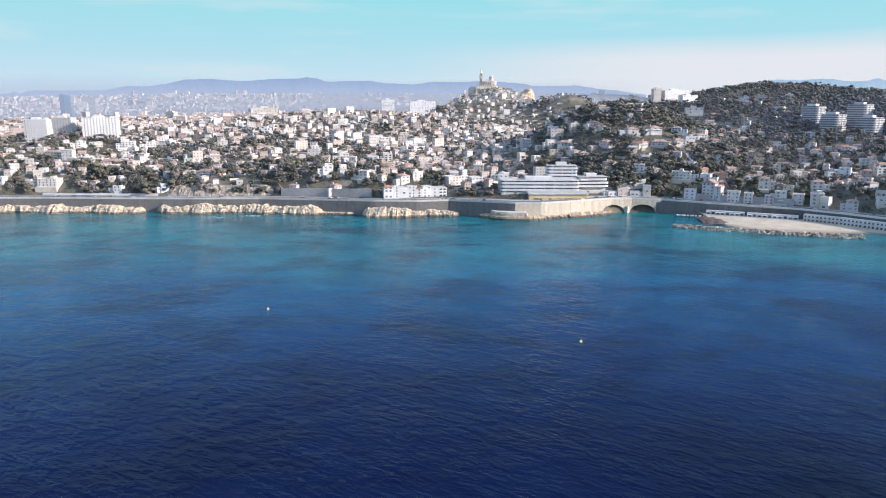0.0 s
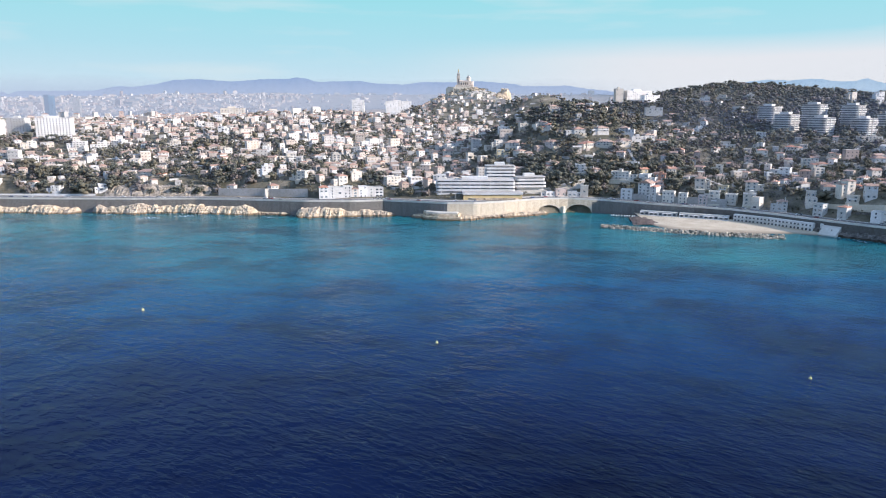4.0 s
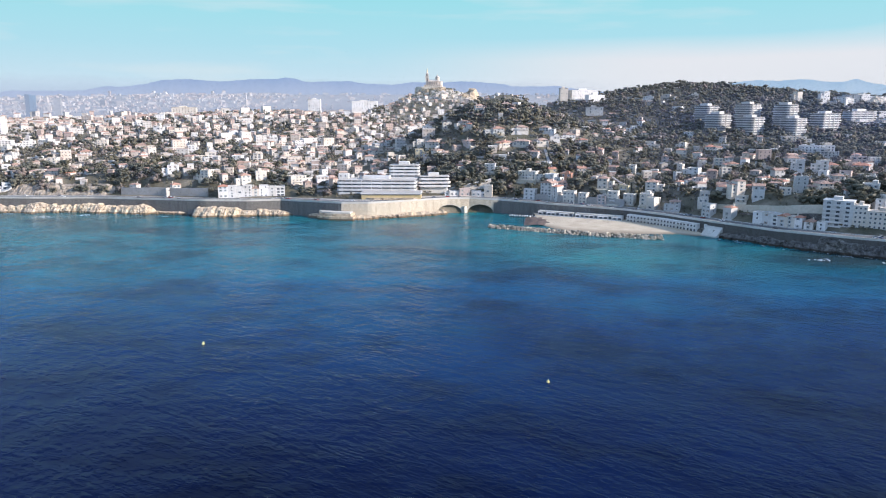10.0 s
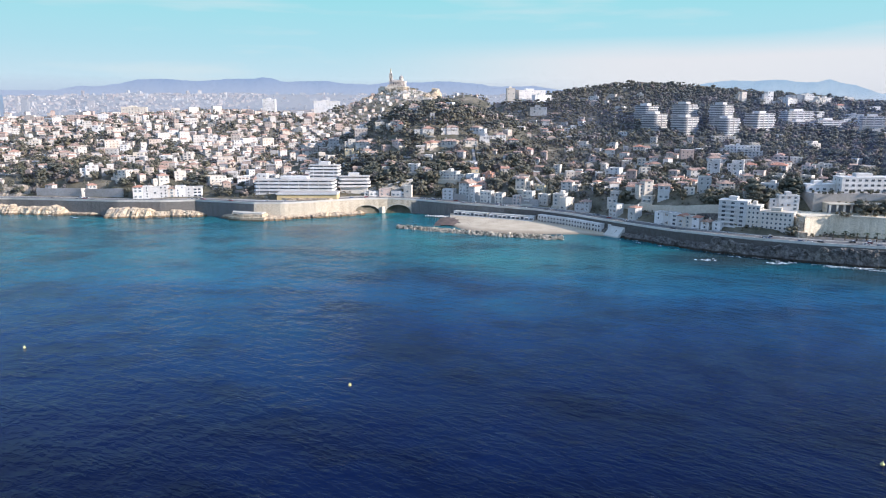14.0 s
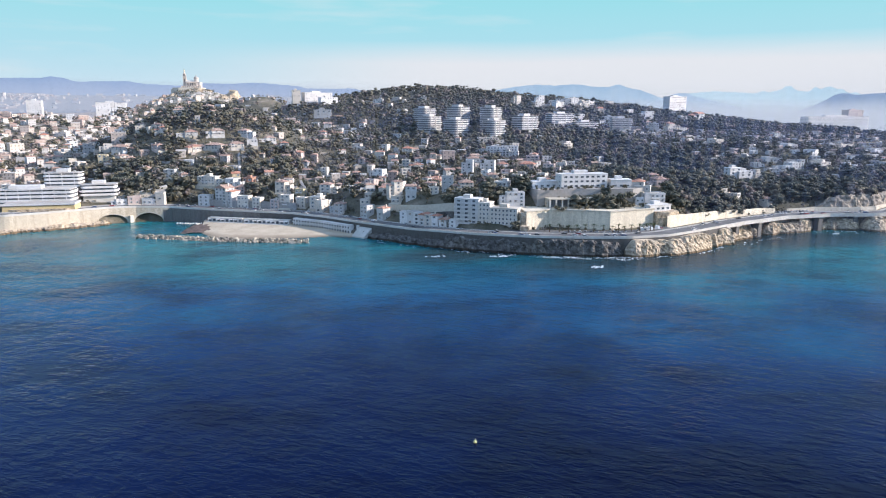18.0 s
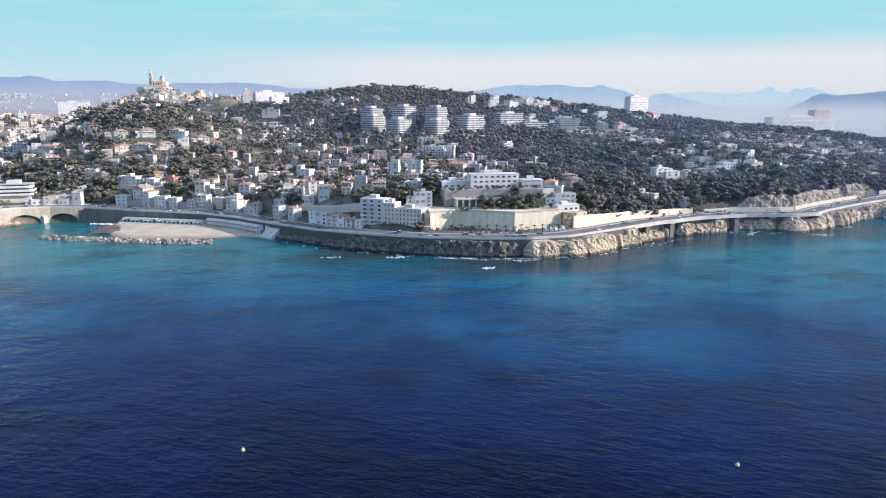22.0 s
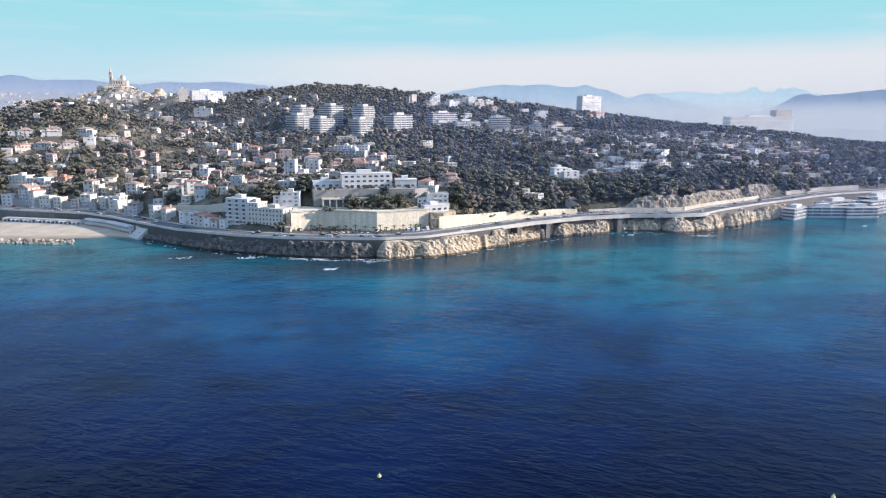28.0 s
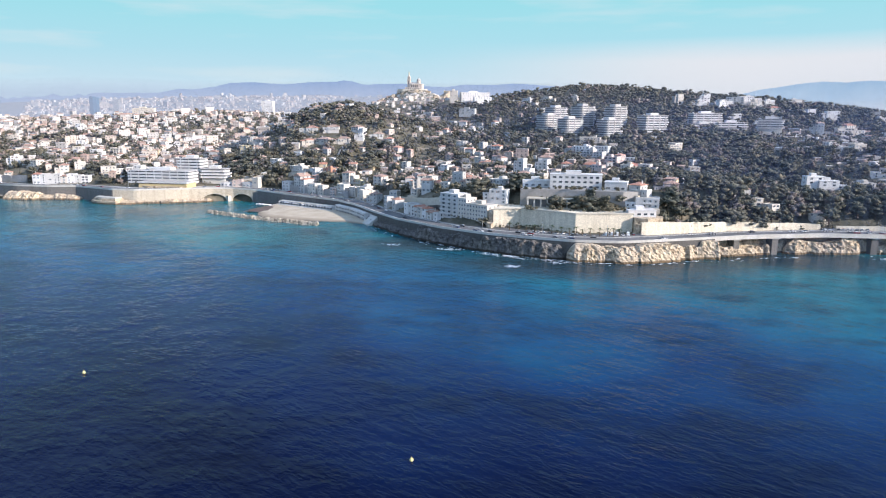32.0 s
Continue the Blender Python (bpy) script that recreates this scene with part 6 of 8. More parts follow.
villa(349, 508, 20, 11.5, -10, "flat", "white", 9, 26.5)
villa(332, 533, 8.6, 6.5, 8, "hip", "white")
villa(364, 610, 13.7, 9.0, 16, "hip", "cream")
villa(382, 591, 7.7, 7.2, -12, "flat", "cream")
villa(405, 696, 14.6, 7.2, 26, "hip", "pink")
villa(430, 695, 11.3, 9.1, 16, "hip", "pink")
villa(424, 777, 28.5, 13.3, 8, "flat", "white")
villa(442, 838, 20.1, 11.5, 16, "flat", "white")
villa(462, 813, 13.2, 7.8, 26, "flat", "cream")
villa(465, 756, 14.8, 10.6, -12, "hip", "pink")
villa(474, 738, 9.7, 9.2, 16, "flat", "white")
villa(474, 707, 21.1, 12.6, -12, "hip", "cream")
villa(536, 827, 16.5, 9.6, 34, "flat", "cream")
villa(515, 862, 4.3, 15.2, 0, "flat", "white")
villa(543, 744, 8.9, 8.2, 26, "flat", "white")
villa(538, 717, 15.9, 6.6, 0, "flat", "cream")
villa(456, 505, 15.0, 9.5, -12, "hip", "white")
villa(484, 530, 10.3, 7.6, 0, "hip", "ochre")
villa(462, 493, 24.4, 7.5, 16, "flat", "white")
villa(755, 997, 14.0, 9.4, 8, "hip", "pink")
villa(786, 984, 22.8, 10.4, 26, "hip", "white")
villa(631, 1141, 15.0, 18.1, 8, "flat", "white")
villa(646, 1108, 12.8, 14.8, 26, "flat", "white")
villa(693, 1147, 34.3, 13.3, 8, "flat", "white")
villa(728, 1150, 25.2, 8.3, 16, "flat", "white")
villa(874, 1118, 22.0, 8.6, -12, "flat", "white")
villa(912, 1090, 37.8, 16.0, 26, "gable", "grey")
villa(717, 775, 12.9, 9.3, 34, "flat", "cream")
villa(856, 865, 25.0, 12.5, 8, "hip", "pink")
villa(816, 856, 14.6, 7.9, 8, "flat", "white")
villa(711, 661, 20.6, 12.5, -12, "flat", "white")
villa(665, 626, 10.9, 4.6, 16, "flat", "white")
villa(685, 624, 17.1, 5.9, -12, "flat", "white")
villa(717, 629, 22.6, 6.8, 0, "flat", "white")
villa(744, 620, 22.9, 6.2, 8, "flat", "white")
villa(764, 602, 19.1, 5.5, 26, "flat", "white")
villa(710, 562, 21.2, 6.3, 26, "flat", "cream")
villa(840, 650, 18.3, 6.8, 8, "flat", "cream")
villa(818, 604, 17.4, 12.9, 0, "flat", "white")
villa(539, 525, 11.7, 10.0, 8, "hip", "white")
villa(548, 522, 11.7, 6.3, 8, "flat", "white")
villa(557, 516, 12.7, 8.4, 34, "flat", "white")
villa(591, 516, 10.1, 8.2, 26, "hip", "cream")
villa(699, 1015, 29.4, 10.2, -12, "flat", "white")
villa(788, 723, 17.3, 7.7, 8, "flat", "white")
villa(776, 671, 20.5, 6.6, 34, "flat", "white")
villa(995, 851, 26.8, 9.6, 8, "hip", "white")
villa(1032, 829, 19.9, 8.7, 8, "flat", "white")
villa(932, 917, 14.4, 8.7, 0, "flat", "white")
villa(1024, 941, 19.2, 9.3, -12, "flat", "cream")
villa(-616, 845, 44.5, 9.6, 0, "hip", "white")
villa(-617, 908, 18.9, 20.4, 34, "flat", "white")
villa(-564, 814, 18.4, 16.7, 34, "flat", "white")
villa(-560, 837, 14.5, 7.8, 8, "hip", "white")
villa(-533, 809, 33.1, 11.1, 16, "hip", "pink")
villa(-560, 725, 32.3, 8.3, 0, "flat", "white")
villa(-541, 863, 14.7, 12.6, 34, "hip", "white")
villa(-540, 887, 10.5, 8.1, -12, "flat", "white")
villa(-517, 862, 14.5, 6.2, -12, "flat", "white")
villa(-470, 771, 13.0, 13.9, 26, "flat", "white")
villa(-529, 919, 23.0, 9.1, 26, "flat", "white")
villa(-560, 920, 23.3, 8.4, 16, "flat", "white")
villa(-402, 750, 28.1, 7.9, -12, "hip", "cream")
villa(-484, 716, 13.6, 6.0, 0, "flat", "white")
villa(-437, 716, 12.0, 7.1, 34, "flat", "white")
villa(-436, 881, 18.6, 11.5, 26, "hip", "white")
villa(-448, 827, 16.3, 8.8, 8, "flat", "cream")
villa(-478, 937, 19.9, 8.2, 8, "hip", "white")
villa(-268, 730, 16.0, 13.5, 16, "flat", "white")
villa(-339, 954, 12.0, 10.4, 34, "flat", "white")
villa(-313, 913, 12.8, 8.4, 16, "flat", "white")
villa(-228, 828, 16.6, 11.0, 0, "flat", "white")
villa(-227, 714, 15.5, 10.7, -12, "flat", "cream")
villa(-255, 699, 14.2, 9.4, 34, "hip", "cream")
villa(-299, 706, 7.8, 12.0, -12, "hip", "white")
villa(-187, 708, 15.3, 10.0, 34, "hip", "cream")
villa(-173, 718, 11.0, 11.9, 26, "flat", "white")
villa(-144, 777, 17.8, 8.3, 0, "hip", "pink")
villa(-136, 718, 24.1, 10.6, 34, "flat", "cream")
villa(-111, 728, 18.9, 12.6, 16, "flat", "white")
villa(-87, 762, 12.8, 13.8, -12, "flat", "white")
villa(-101, 1052, 9.6, 12.1, 0, "hip", "white")
villa(-48, 851, 11.8, 10.5, 16, "flat", "white")
villa(-12, 859, 13.2, 9.2, 8, "flat", "white")
villa(19, 805, 16.2, 8.7, 0, "hip", "white")
villa(-2, 899, 19.3, 8.2, -12, "flat", "white")
villa(49, 853, 14.6, 12.8, 16, "hip", "cream")
villa(63, 911, 21.2, 9.9, 8, "flat", "white")
villa(110, 905, 12.8, 13.8, 0, "flat", "white")
villa(-266, 844, 19.6, 9.8, 16, "flat", "cream")
villa(-373, 1037, 24.3, 8.7, 26, "flat", "cream")
villa(-411, 1049, 13.3, 17.9, 0, "flat", "white")
villa(-459, 1099, 15.8, 11.3, 26, "flat", "white")
villa(-442, 940, 18.2, 11.4, 16, "flat", "cream")
villa(-229, 1011, 17.0, 11.7, 16, "flat", "white")
villa(-181, 1025, 34.2, 10.0, 34, "flat", "white")
villa(-302, 1056, 19.6, 10.5, 34, "hip", "white")
villa(-57, 946, 15.9, 9.3, 8, "hip", "white")
villa(-28, 1331, 30.4, 15.2, 16, "flat", "cream")
villa(53, 1257, 11.6, 20.8, 8, "flat", "white")
villa(-213, 861, 14.6, 8.5, 8, "flat", "cream")
villa(-172, 883, 13.5, 10.2, 16, "hip", "ochre")
villa(-130, 963, 17.6, 11.1, 16, "flat", "white")
villa(-76, 869, 14.6, 8.6, 0, "hip", "white")
villa(-514, 933, 23.1, 8.3, -12, "flat", "white")
villa(-387, 935, 22.2, 6.4, 16, "hip", "cream")
villa(-358, 895, 14.2, 13.7, 26, "flat", "cream")
villa(345, 1142, 30, 9, 4, "flat", "pale", low=False)
villa(378, 1152, 24, 8, 0, "flat", "white", low=False)
villa(425, 1150, 16, 9, 10, "flat", "cream", low=False)
villa(592, 1150, 14, 16, 14, "flat", "cream", low=False)
villa(618, 1128, 18, 11, 10, "flat", "white", low=False)
villa(655, 1125, 34, 10, 12, "flat", "pale", low=False)
villa(702, 1118, 18, 13, 14, "flat", "white", low=False)
villa(722, 1096, 22, 9, 10, "hip", "white", low=False)
villa(770, 1085, 20, 9, 10, "flat", "white", low=False)
villa(692, 987, 31.4, 9.8, 20, "flat", "white", low=False)
villa(650, 1024, 17.6, 11.3, 8, "flat", "white", low=False)
villa(672, 993, 16.0, 7.4, 8, "flat", "white", low=False)
villa(791, 1056, 24.9, 13.4, 0, "flat", "white", low=False)
villa(769, 948, 33.8, 9.7, 0, "flat", "cream", low=False)
villa(736, 945, 16.7, 13.2, -12, "flat", "grey", low=False)
villa(710, 756, 17.4, 7.9, 8, "flat", "cream", low=False)
villa(700, 805, 14.4, 5.2, 20, "flat", "pale", low=False)
rendered_block("modern_villa", 612, 592, 39, 15, 9, 6.4, 2, 8, "white", "large white modern villa with long terraces above the woods", "wide", 5.0, "villa")
rendered_block("modern_villa", 623, 590, 37, 16, 9, 5.0, 2, 2, "white", "white modern villa wing with wide windows above the woods", "wide", 5.0, "villa")
villa(773, 1166, 27.0, 10.2, 8, "flat", "pale", low=False)
villa(676, 1143, 38.9, 12.5, -12, "flat", "pale", low=False)
villa(532, 817, 20.9, 11.0, 20, "flat", "white", low=False)
villa(487, 705, 18.1, 12.1, 0, "flat", "white", low=False)
villa(482, 516, 18.1, 8.1, 20, "hip", "pink", low=False)
villa(432, 838, 25.8, 11.1, 20, "flat", "cream", low=False)
villa(447, 787, 30.9, 9.5, 0, "flat", "white", low=False)
villa(455, 734, 20.8, 8.9, 0, "flat", "pink", low=False)
villa(665, 621, 23.0, 5.8, 0, "flat", "white", low=False)
villa(646, 619, 15.2, 5.7, -12, "flat", "white", low=False)
villa(686, 651, 12.1, 5.2, -12, "flat", "white", low=False)
villa(431, 767, 25.9, 8.3, 0, "flat", "pale", low=False)
villa(432, 690, 23.4, 9.2, -12, "hip", "pink", low=False)
villa(414, 549, 15.8, 8.2, 20, "flat", "cream", low=False)
villa(530, 669, 13.2, 5.8, -12, "flat", "cream", low=False)
villa(859, 1058, 19.1, 8.2, 8, "flat", "white", low=False)


def joined_row():
    """White and cream houses that stand wall to wall on the pavement."""
    s = s_at(248)
    for w, h, roof, colour, gap in ((7.5, 9.5, "flat", "white", 0.1), (7.0, 10.0, "flat", "pale", 0.1), (6.5, 9.6, "flat", "white", 0.1), (6.5, 10.2, "gable", "white", 0.1), (7.2, 9.0, "flat", "cream", 0.1), (6.4, 9.8, "hip", "white", 1.2), (6.2, 7.6, "gable", "white", 2.5), (6.0, 6.4, "flat", "white", 0.4)):
        (p,), (nr,) = along([s + w / 2])
        villa(p[0] - nr[0] * 23.2, p[1] - nr[1] * 23.2, w, h, math.degrees(math.atan2(nr[0], -nr[1])), roof, colour, 8.5, p[2], extra=False)
        s += w + gap


def west_row():
    """A terrace of tall white houses above the rocks of the west shore."""
    q = 0.0
    for w, h, roof, colour in ((9.0, 13.0, "hip", "white"), (7.5, 11.6, "flat", "white"), (7.0, 11.0, "flat", "pale"), (8.2, 11.8, "flat", "white"), (6.8, 10.6, "gable", "cream"), (8.6, 11.4, "flat", "white"), (7.4, 10.2, "flat", "pale"), (8.4, 9.6, "flat", "white")):
        a = q + w / 2
        villa(-204 + a * 0.977 - 0.95, 674.6 + a * 0.211 + 4.4, w, h, 12.2, roof, colour, 9, 14.2, extra=False)
        q += w + 0.1


west_row()
joined_row()
bay_row()

# ---- trees ----
def crown_mesh(name, seed, form, material, lite=False):
    """A crown: an uneven inner mass broken up by many small sprays of leaves. Unit size: about 1 wide, 1 high from its foot."""
    rng = np.random.default_rng(seed)
    verts, faces = [], []
    n = 0
    many = 11 if not lite else 5
    lobes = []
    if form == "pine":
        lobes = [(rng.uniform(-0.34, 0.34), rng.uniform(-0.34, 0.34), rng.uniform(0.42, 0.88), rng.uniform(0.15, 0.28), rng.uniform(0.10, 0.17)) for _ in range(many)]
    elif form == "cypress":
        lobes = [(0, 0, 0.12 + 0.17 * k, 0.15 - 0.018 * k, 0.14) for k in range(5)]
    else:
        lobes = [(rng.uniform(-0.32, 0.32), rng.uniform(-0.32, 0.32), rng.uniform(0.26, 0.82), rng.uniform(0.15, 0.28), rng.uniform(0.13, 0.23)) for _ in range(many)]
    for cx, cy, cz, r, rz in lobes:
        bm = bmesh.new()
        bmesh.ops.create_icosphere(bm, subdivisions=1, radius=1.0)
        vs = np.array([v.co for v in bm.verts])
        fs = np.array([[v.index for v in f.verts] for f in bm.faces])
        bm.free()
        vs = vs * (0.58 + 0.58 * rng.random((len(vs), 1))) * (r, r, rz) + (cx, cy, cz)
        verts.append(vs)
        faces.append(fs + n)
        n += len(vs)
        k = 14 if not lite else 6
        d = rng.normal(size=(k, 3))
        d[:, 2] = np.abs(d[:, 2]) * 0.8 + d[:, 2] * 0.2
        d /= np.linalg.norm(d, axis=1)[:, None]
        c = d * (r, r, rz) * rng.uniform(0.85, 1.3, (k, 1)) + (cx, cy, cz)
        a, b = rng.normal(size=(k, 3)) * 0.045, rng.normal(size=(k, 3)) * 0.045
        tri = np.stack([c + a, c + b, c - a * 0.6 - b * 0.6], 1).reshape(-1, 3)
        verts.append(tri)
        faces.append(np.arange(3 * k).reshape(-1, 3) + n)
        n += 3 * k
    v, f = np.concatenate(verts), np.concatenate(faces)
    return v, f, array_mesh(name, v, f, [material], smooth=True)


CROWNS = {
    "pine": [crown_mesh("crown", 10 + k, "pine", PINE) for k in range(4)],
    "broad": [crown_mesh("crown", 30 + k, "broad", BROAD) for k in range(5)],
    "dry": [crown_mesh("crown", 50 + k, "broad", DRY) for k in range(2)],
    "cypress": [crown_mesh("crown", 60 + k, "cypress", PINE) for k in range(2)],
}
FAR_CROWNS = {
    "pine": [crown_mesh("crown", 110 + k, "pine", PINE, True) for k in range(4)],
    "broad": [crown_mesh("crown", 130 + k, "broad", BROAD, True) for k in range(4)],
    "dry": [crown_mesh("crown", 150 + k, "broad", DRY, True) for k in range(2)],
    "cypress": [crown_mesh("crown", 160 + k, "cypress", PINE, True) for k in range(2)],
}


def trunk_mesh():
    s = Shape().tube(0, 0, -0.15, 0.45, 0.035, 0.022, 6)
    for a in range(3):
        c, d = math.cos(a * 2.1), math.sin(a * 2.1)
        s.add([(-0.015, 0, 0.36), (0.015, 0, 0.36), (0, 0.015, 0.36), (c * 0.2, d * 0.2, 0.68), (c * 0.2 + 0.008, d * 0.2, 0.68), (c * 0.2, d * 0.2 + 0.008, 0.68)],
              [(0, 1, 4, 3), (1, 2, 5, 4), (2, 0, 3, 5)])
    return s.mesh("trunk", TRUNK)


TRUNK_MESH = trunk_mesh()
TREE_WORDS = {"pine": "dark green Aleppo pine with an uneven spreading crown", "broad": "dense evergreen tree with a rounded uneven crown", "dry": "bare brown winter tree with fine twigs", "cypress": "slim dark green cypress tree"}


def tree(x, y, size, form, z=None):
    z = land1(x, y) if z is None else z
    r = RNG.uniform(0.85, 1.2)
    t = thing("tree", TREE_WORDS[form], "tree", "trees of the hillside", pose(x, y, z, 0, 0, RNG.uniform(0, 360)))
    s = Matrix.Diagonal((size * r, size * r, size, 1))
    part("trunk", TRUNK_MESH, None, t, at=s)
    part("crown", RNG.choice(CROWNS[form])[2], None, t, at=s)


def woods(name, spots, label, crowns):
    """Many trees of one form in one object; spots are rows of x, y, size, form."""
    by = {}
    for q in spots:
        by.setdefault(q[3], []).append(q)
    for form, rows in by.items():
        xy = np.array([q[:2] for q in rows])
        size = np.array([q[2] for q in rows])
        z = land(xy[:, 0], xy[:, 1])
        rng = np.random.default_rng(7)
        kinds = crowns[form]
        pick = rng.integers(0, len(kinds), len(rows))
        verts, faces, n = [], [], 0
        for k, (v, f, me) in enumerate(kinds):
            sel = np.where(pick == k)[0]
            if not len(sel):
                continue
            a = rng.uniform(0, 6.283, len(sel))
            c, s = np.cos(a), np.sin(a)
            wd = size[sel] * rng.uniform(0.85, 1.2, len(sel))
            px = (v[None, :, 0] * c[:, None] - v[None, :, 1] * s[:, None]) * wd[:, None] + xy[sel, 0, None]
            py = (v[None, :, 0] * s[:, None] + v[None, :, 1] * c[:, None]) * wd[:, None] + xy[sel, 1, None]
            pz = v[None, :, 2] * size[sel, None] + z[sel, None] - 0.1 * size[sel, None]
            verts.append(np.stack([px, py, pz], -1).reshape(-1, 3))
            faces.append((f[None] + (np.arange(len(sel)) * len(v))[:, None, None]).reshape(-1, 3) + n)
            n += len(sel) * len(v)
        me = array_mesh(name, np.concatenate(verts), np.concatenate(faces), [kinds[0][2].materials[0]], smooth=True)
        tagged(new(name, me), label[form], "trees", kind="stuff")


# ---- towns and woods ----
def wooded(x, y):
    """How thickly trees stand, 0 to 1, over the plan."""
    d, _ = road_at(x, y)
    w = 0.35 + 0.08 * smooth_step(1100, 1200, y) * smooth_step(-260, -160, x) + 0.36 * smooth_step(-60, 130, x + 0.18 * (y - 700)) * (1 - smooth_step(1060, 1180, y) * (1 - smooth_step(170, 280, x))) + 0.20 * (1 - smooth_step(-300, -180, x)) * (1 - smooth_step(900, 1100, y)) + 0.30 * wobble(x, y, 0.025) + 0.14 * wobble(x, y, 0.06, 3.0)
    w = np.maximum(w, 0.95 * smooth_step(180, 420, x - 0.18 * (y - 700)) * smooth_step(640, 900, y) * (1 - smooth_step(1500, 1700, y)))
    w = np.maximum(w, 0.95 * smooth_step(590, 650, x) * (1 - smooth_step(640, 720, y)) * smooth_step(24, 40, d))
    w = np.maximum(w, 0.9 * np.exp(-((x - 80) ** 2 + (y - 905) ** 2) / (2 * 85 ** 2)))
    w = np.maximum(w, 0.75 * np.exp(-((x + 420) ** 2 + (y - 735) ** 2) / (2 * 60 ** 2)))
    w = np.maximum(w, 0.75 * np.exp(-((x + 300) ** 2 + (y - 735) ** 2) / (2 * 40 ** 2)))
    w = np.maximum(w, 0.9 * np.exp(-((x - 15) ** 2 + (y - 740) ** 2) / (2 * 26 ** 2)))
    w = np.maximum(w, 0.95 * np.exp(-(((x - 530) / 60) ** 2 + ((y - 525) / 40) ** 2) / 2))
    w = np.maximum(w, 0.95 * np.exp(-(((x - 488) / 26) ** 2 + ((y - 496) / 20) ** 2) / 2))
    w = np.where((x > 200) & (x < 460) & (y > 540) & (y < 850), np.minimum(w, 0.55), w)
    w = np.where((x > 640) & (y > 590) & (y < 960), np.minimum(w, 0.61), w)
    w = np.where((np.abs(x + 10) < 150) & (np.abs(y - 1930) < 170), 0.10, w)
    w = np.where((x > 600) & (x < 860) & (d < 36), 0, w)
    w = np.where((x > 340) & (x < 470) & (d < 50), 0, w)
    w = np.where((x > 215) & (x < 335) & (d < 40), 0, w)
    return np.where(d < 24, 0, np.where(y > 2060, np.minimum(w, 0.3), w))


def town(x, y):
    """How thickly small houses stand."""
    d, _ = road_at(x, y)
    w = 0.84 * (1 - smooth_step(-40, 130, x + 0.18 * (y - 700))) * (1 - 0.35 * (1 - smooth_step(-300, -180, x)) * (1 - smooth_step(900, 1050, y)))
    w = w * (1 + 0.25 * wobble(x, y, 0.035, 5.0))
    w = np.maximum(w, (0.16 + 0.30 * (1 - smooth_step(740, 840, y)) + 0.10 * smooth_step(200, 320, x)) * (1 - smooth_step(300, 480, x - 90 * (y < 840))) * (1 - smooth_step(1050, 1250, y)))
    w = np.maximum(w, 0.50 * smooth_step(620, 720, x) * (1 - smooth_step(940, 1080, y)))
    w = np.maximum(w, 0.62 * smooth_step(1080, 1160, y) * (1 - smooth_step(130, 230, x)))
    w = np.where(wooded(x, y) > 0.84, w * 0.35, w)
    w = np.where((np.abs(x - 20) < 88) & (np.abs(y - 1960) < 130), 0.0, w)
    return np.where(d < 40, 0, w)


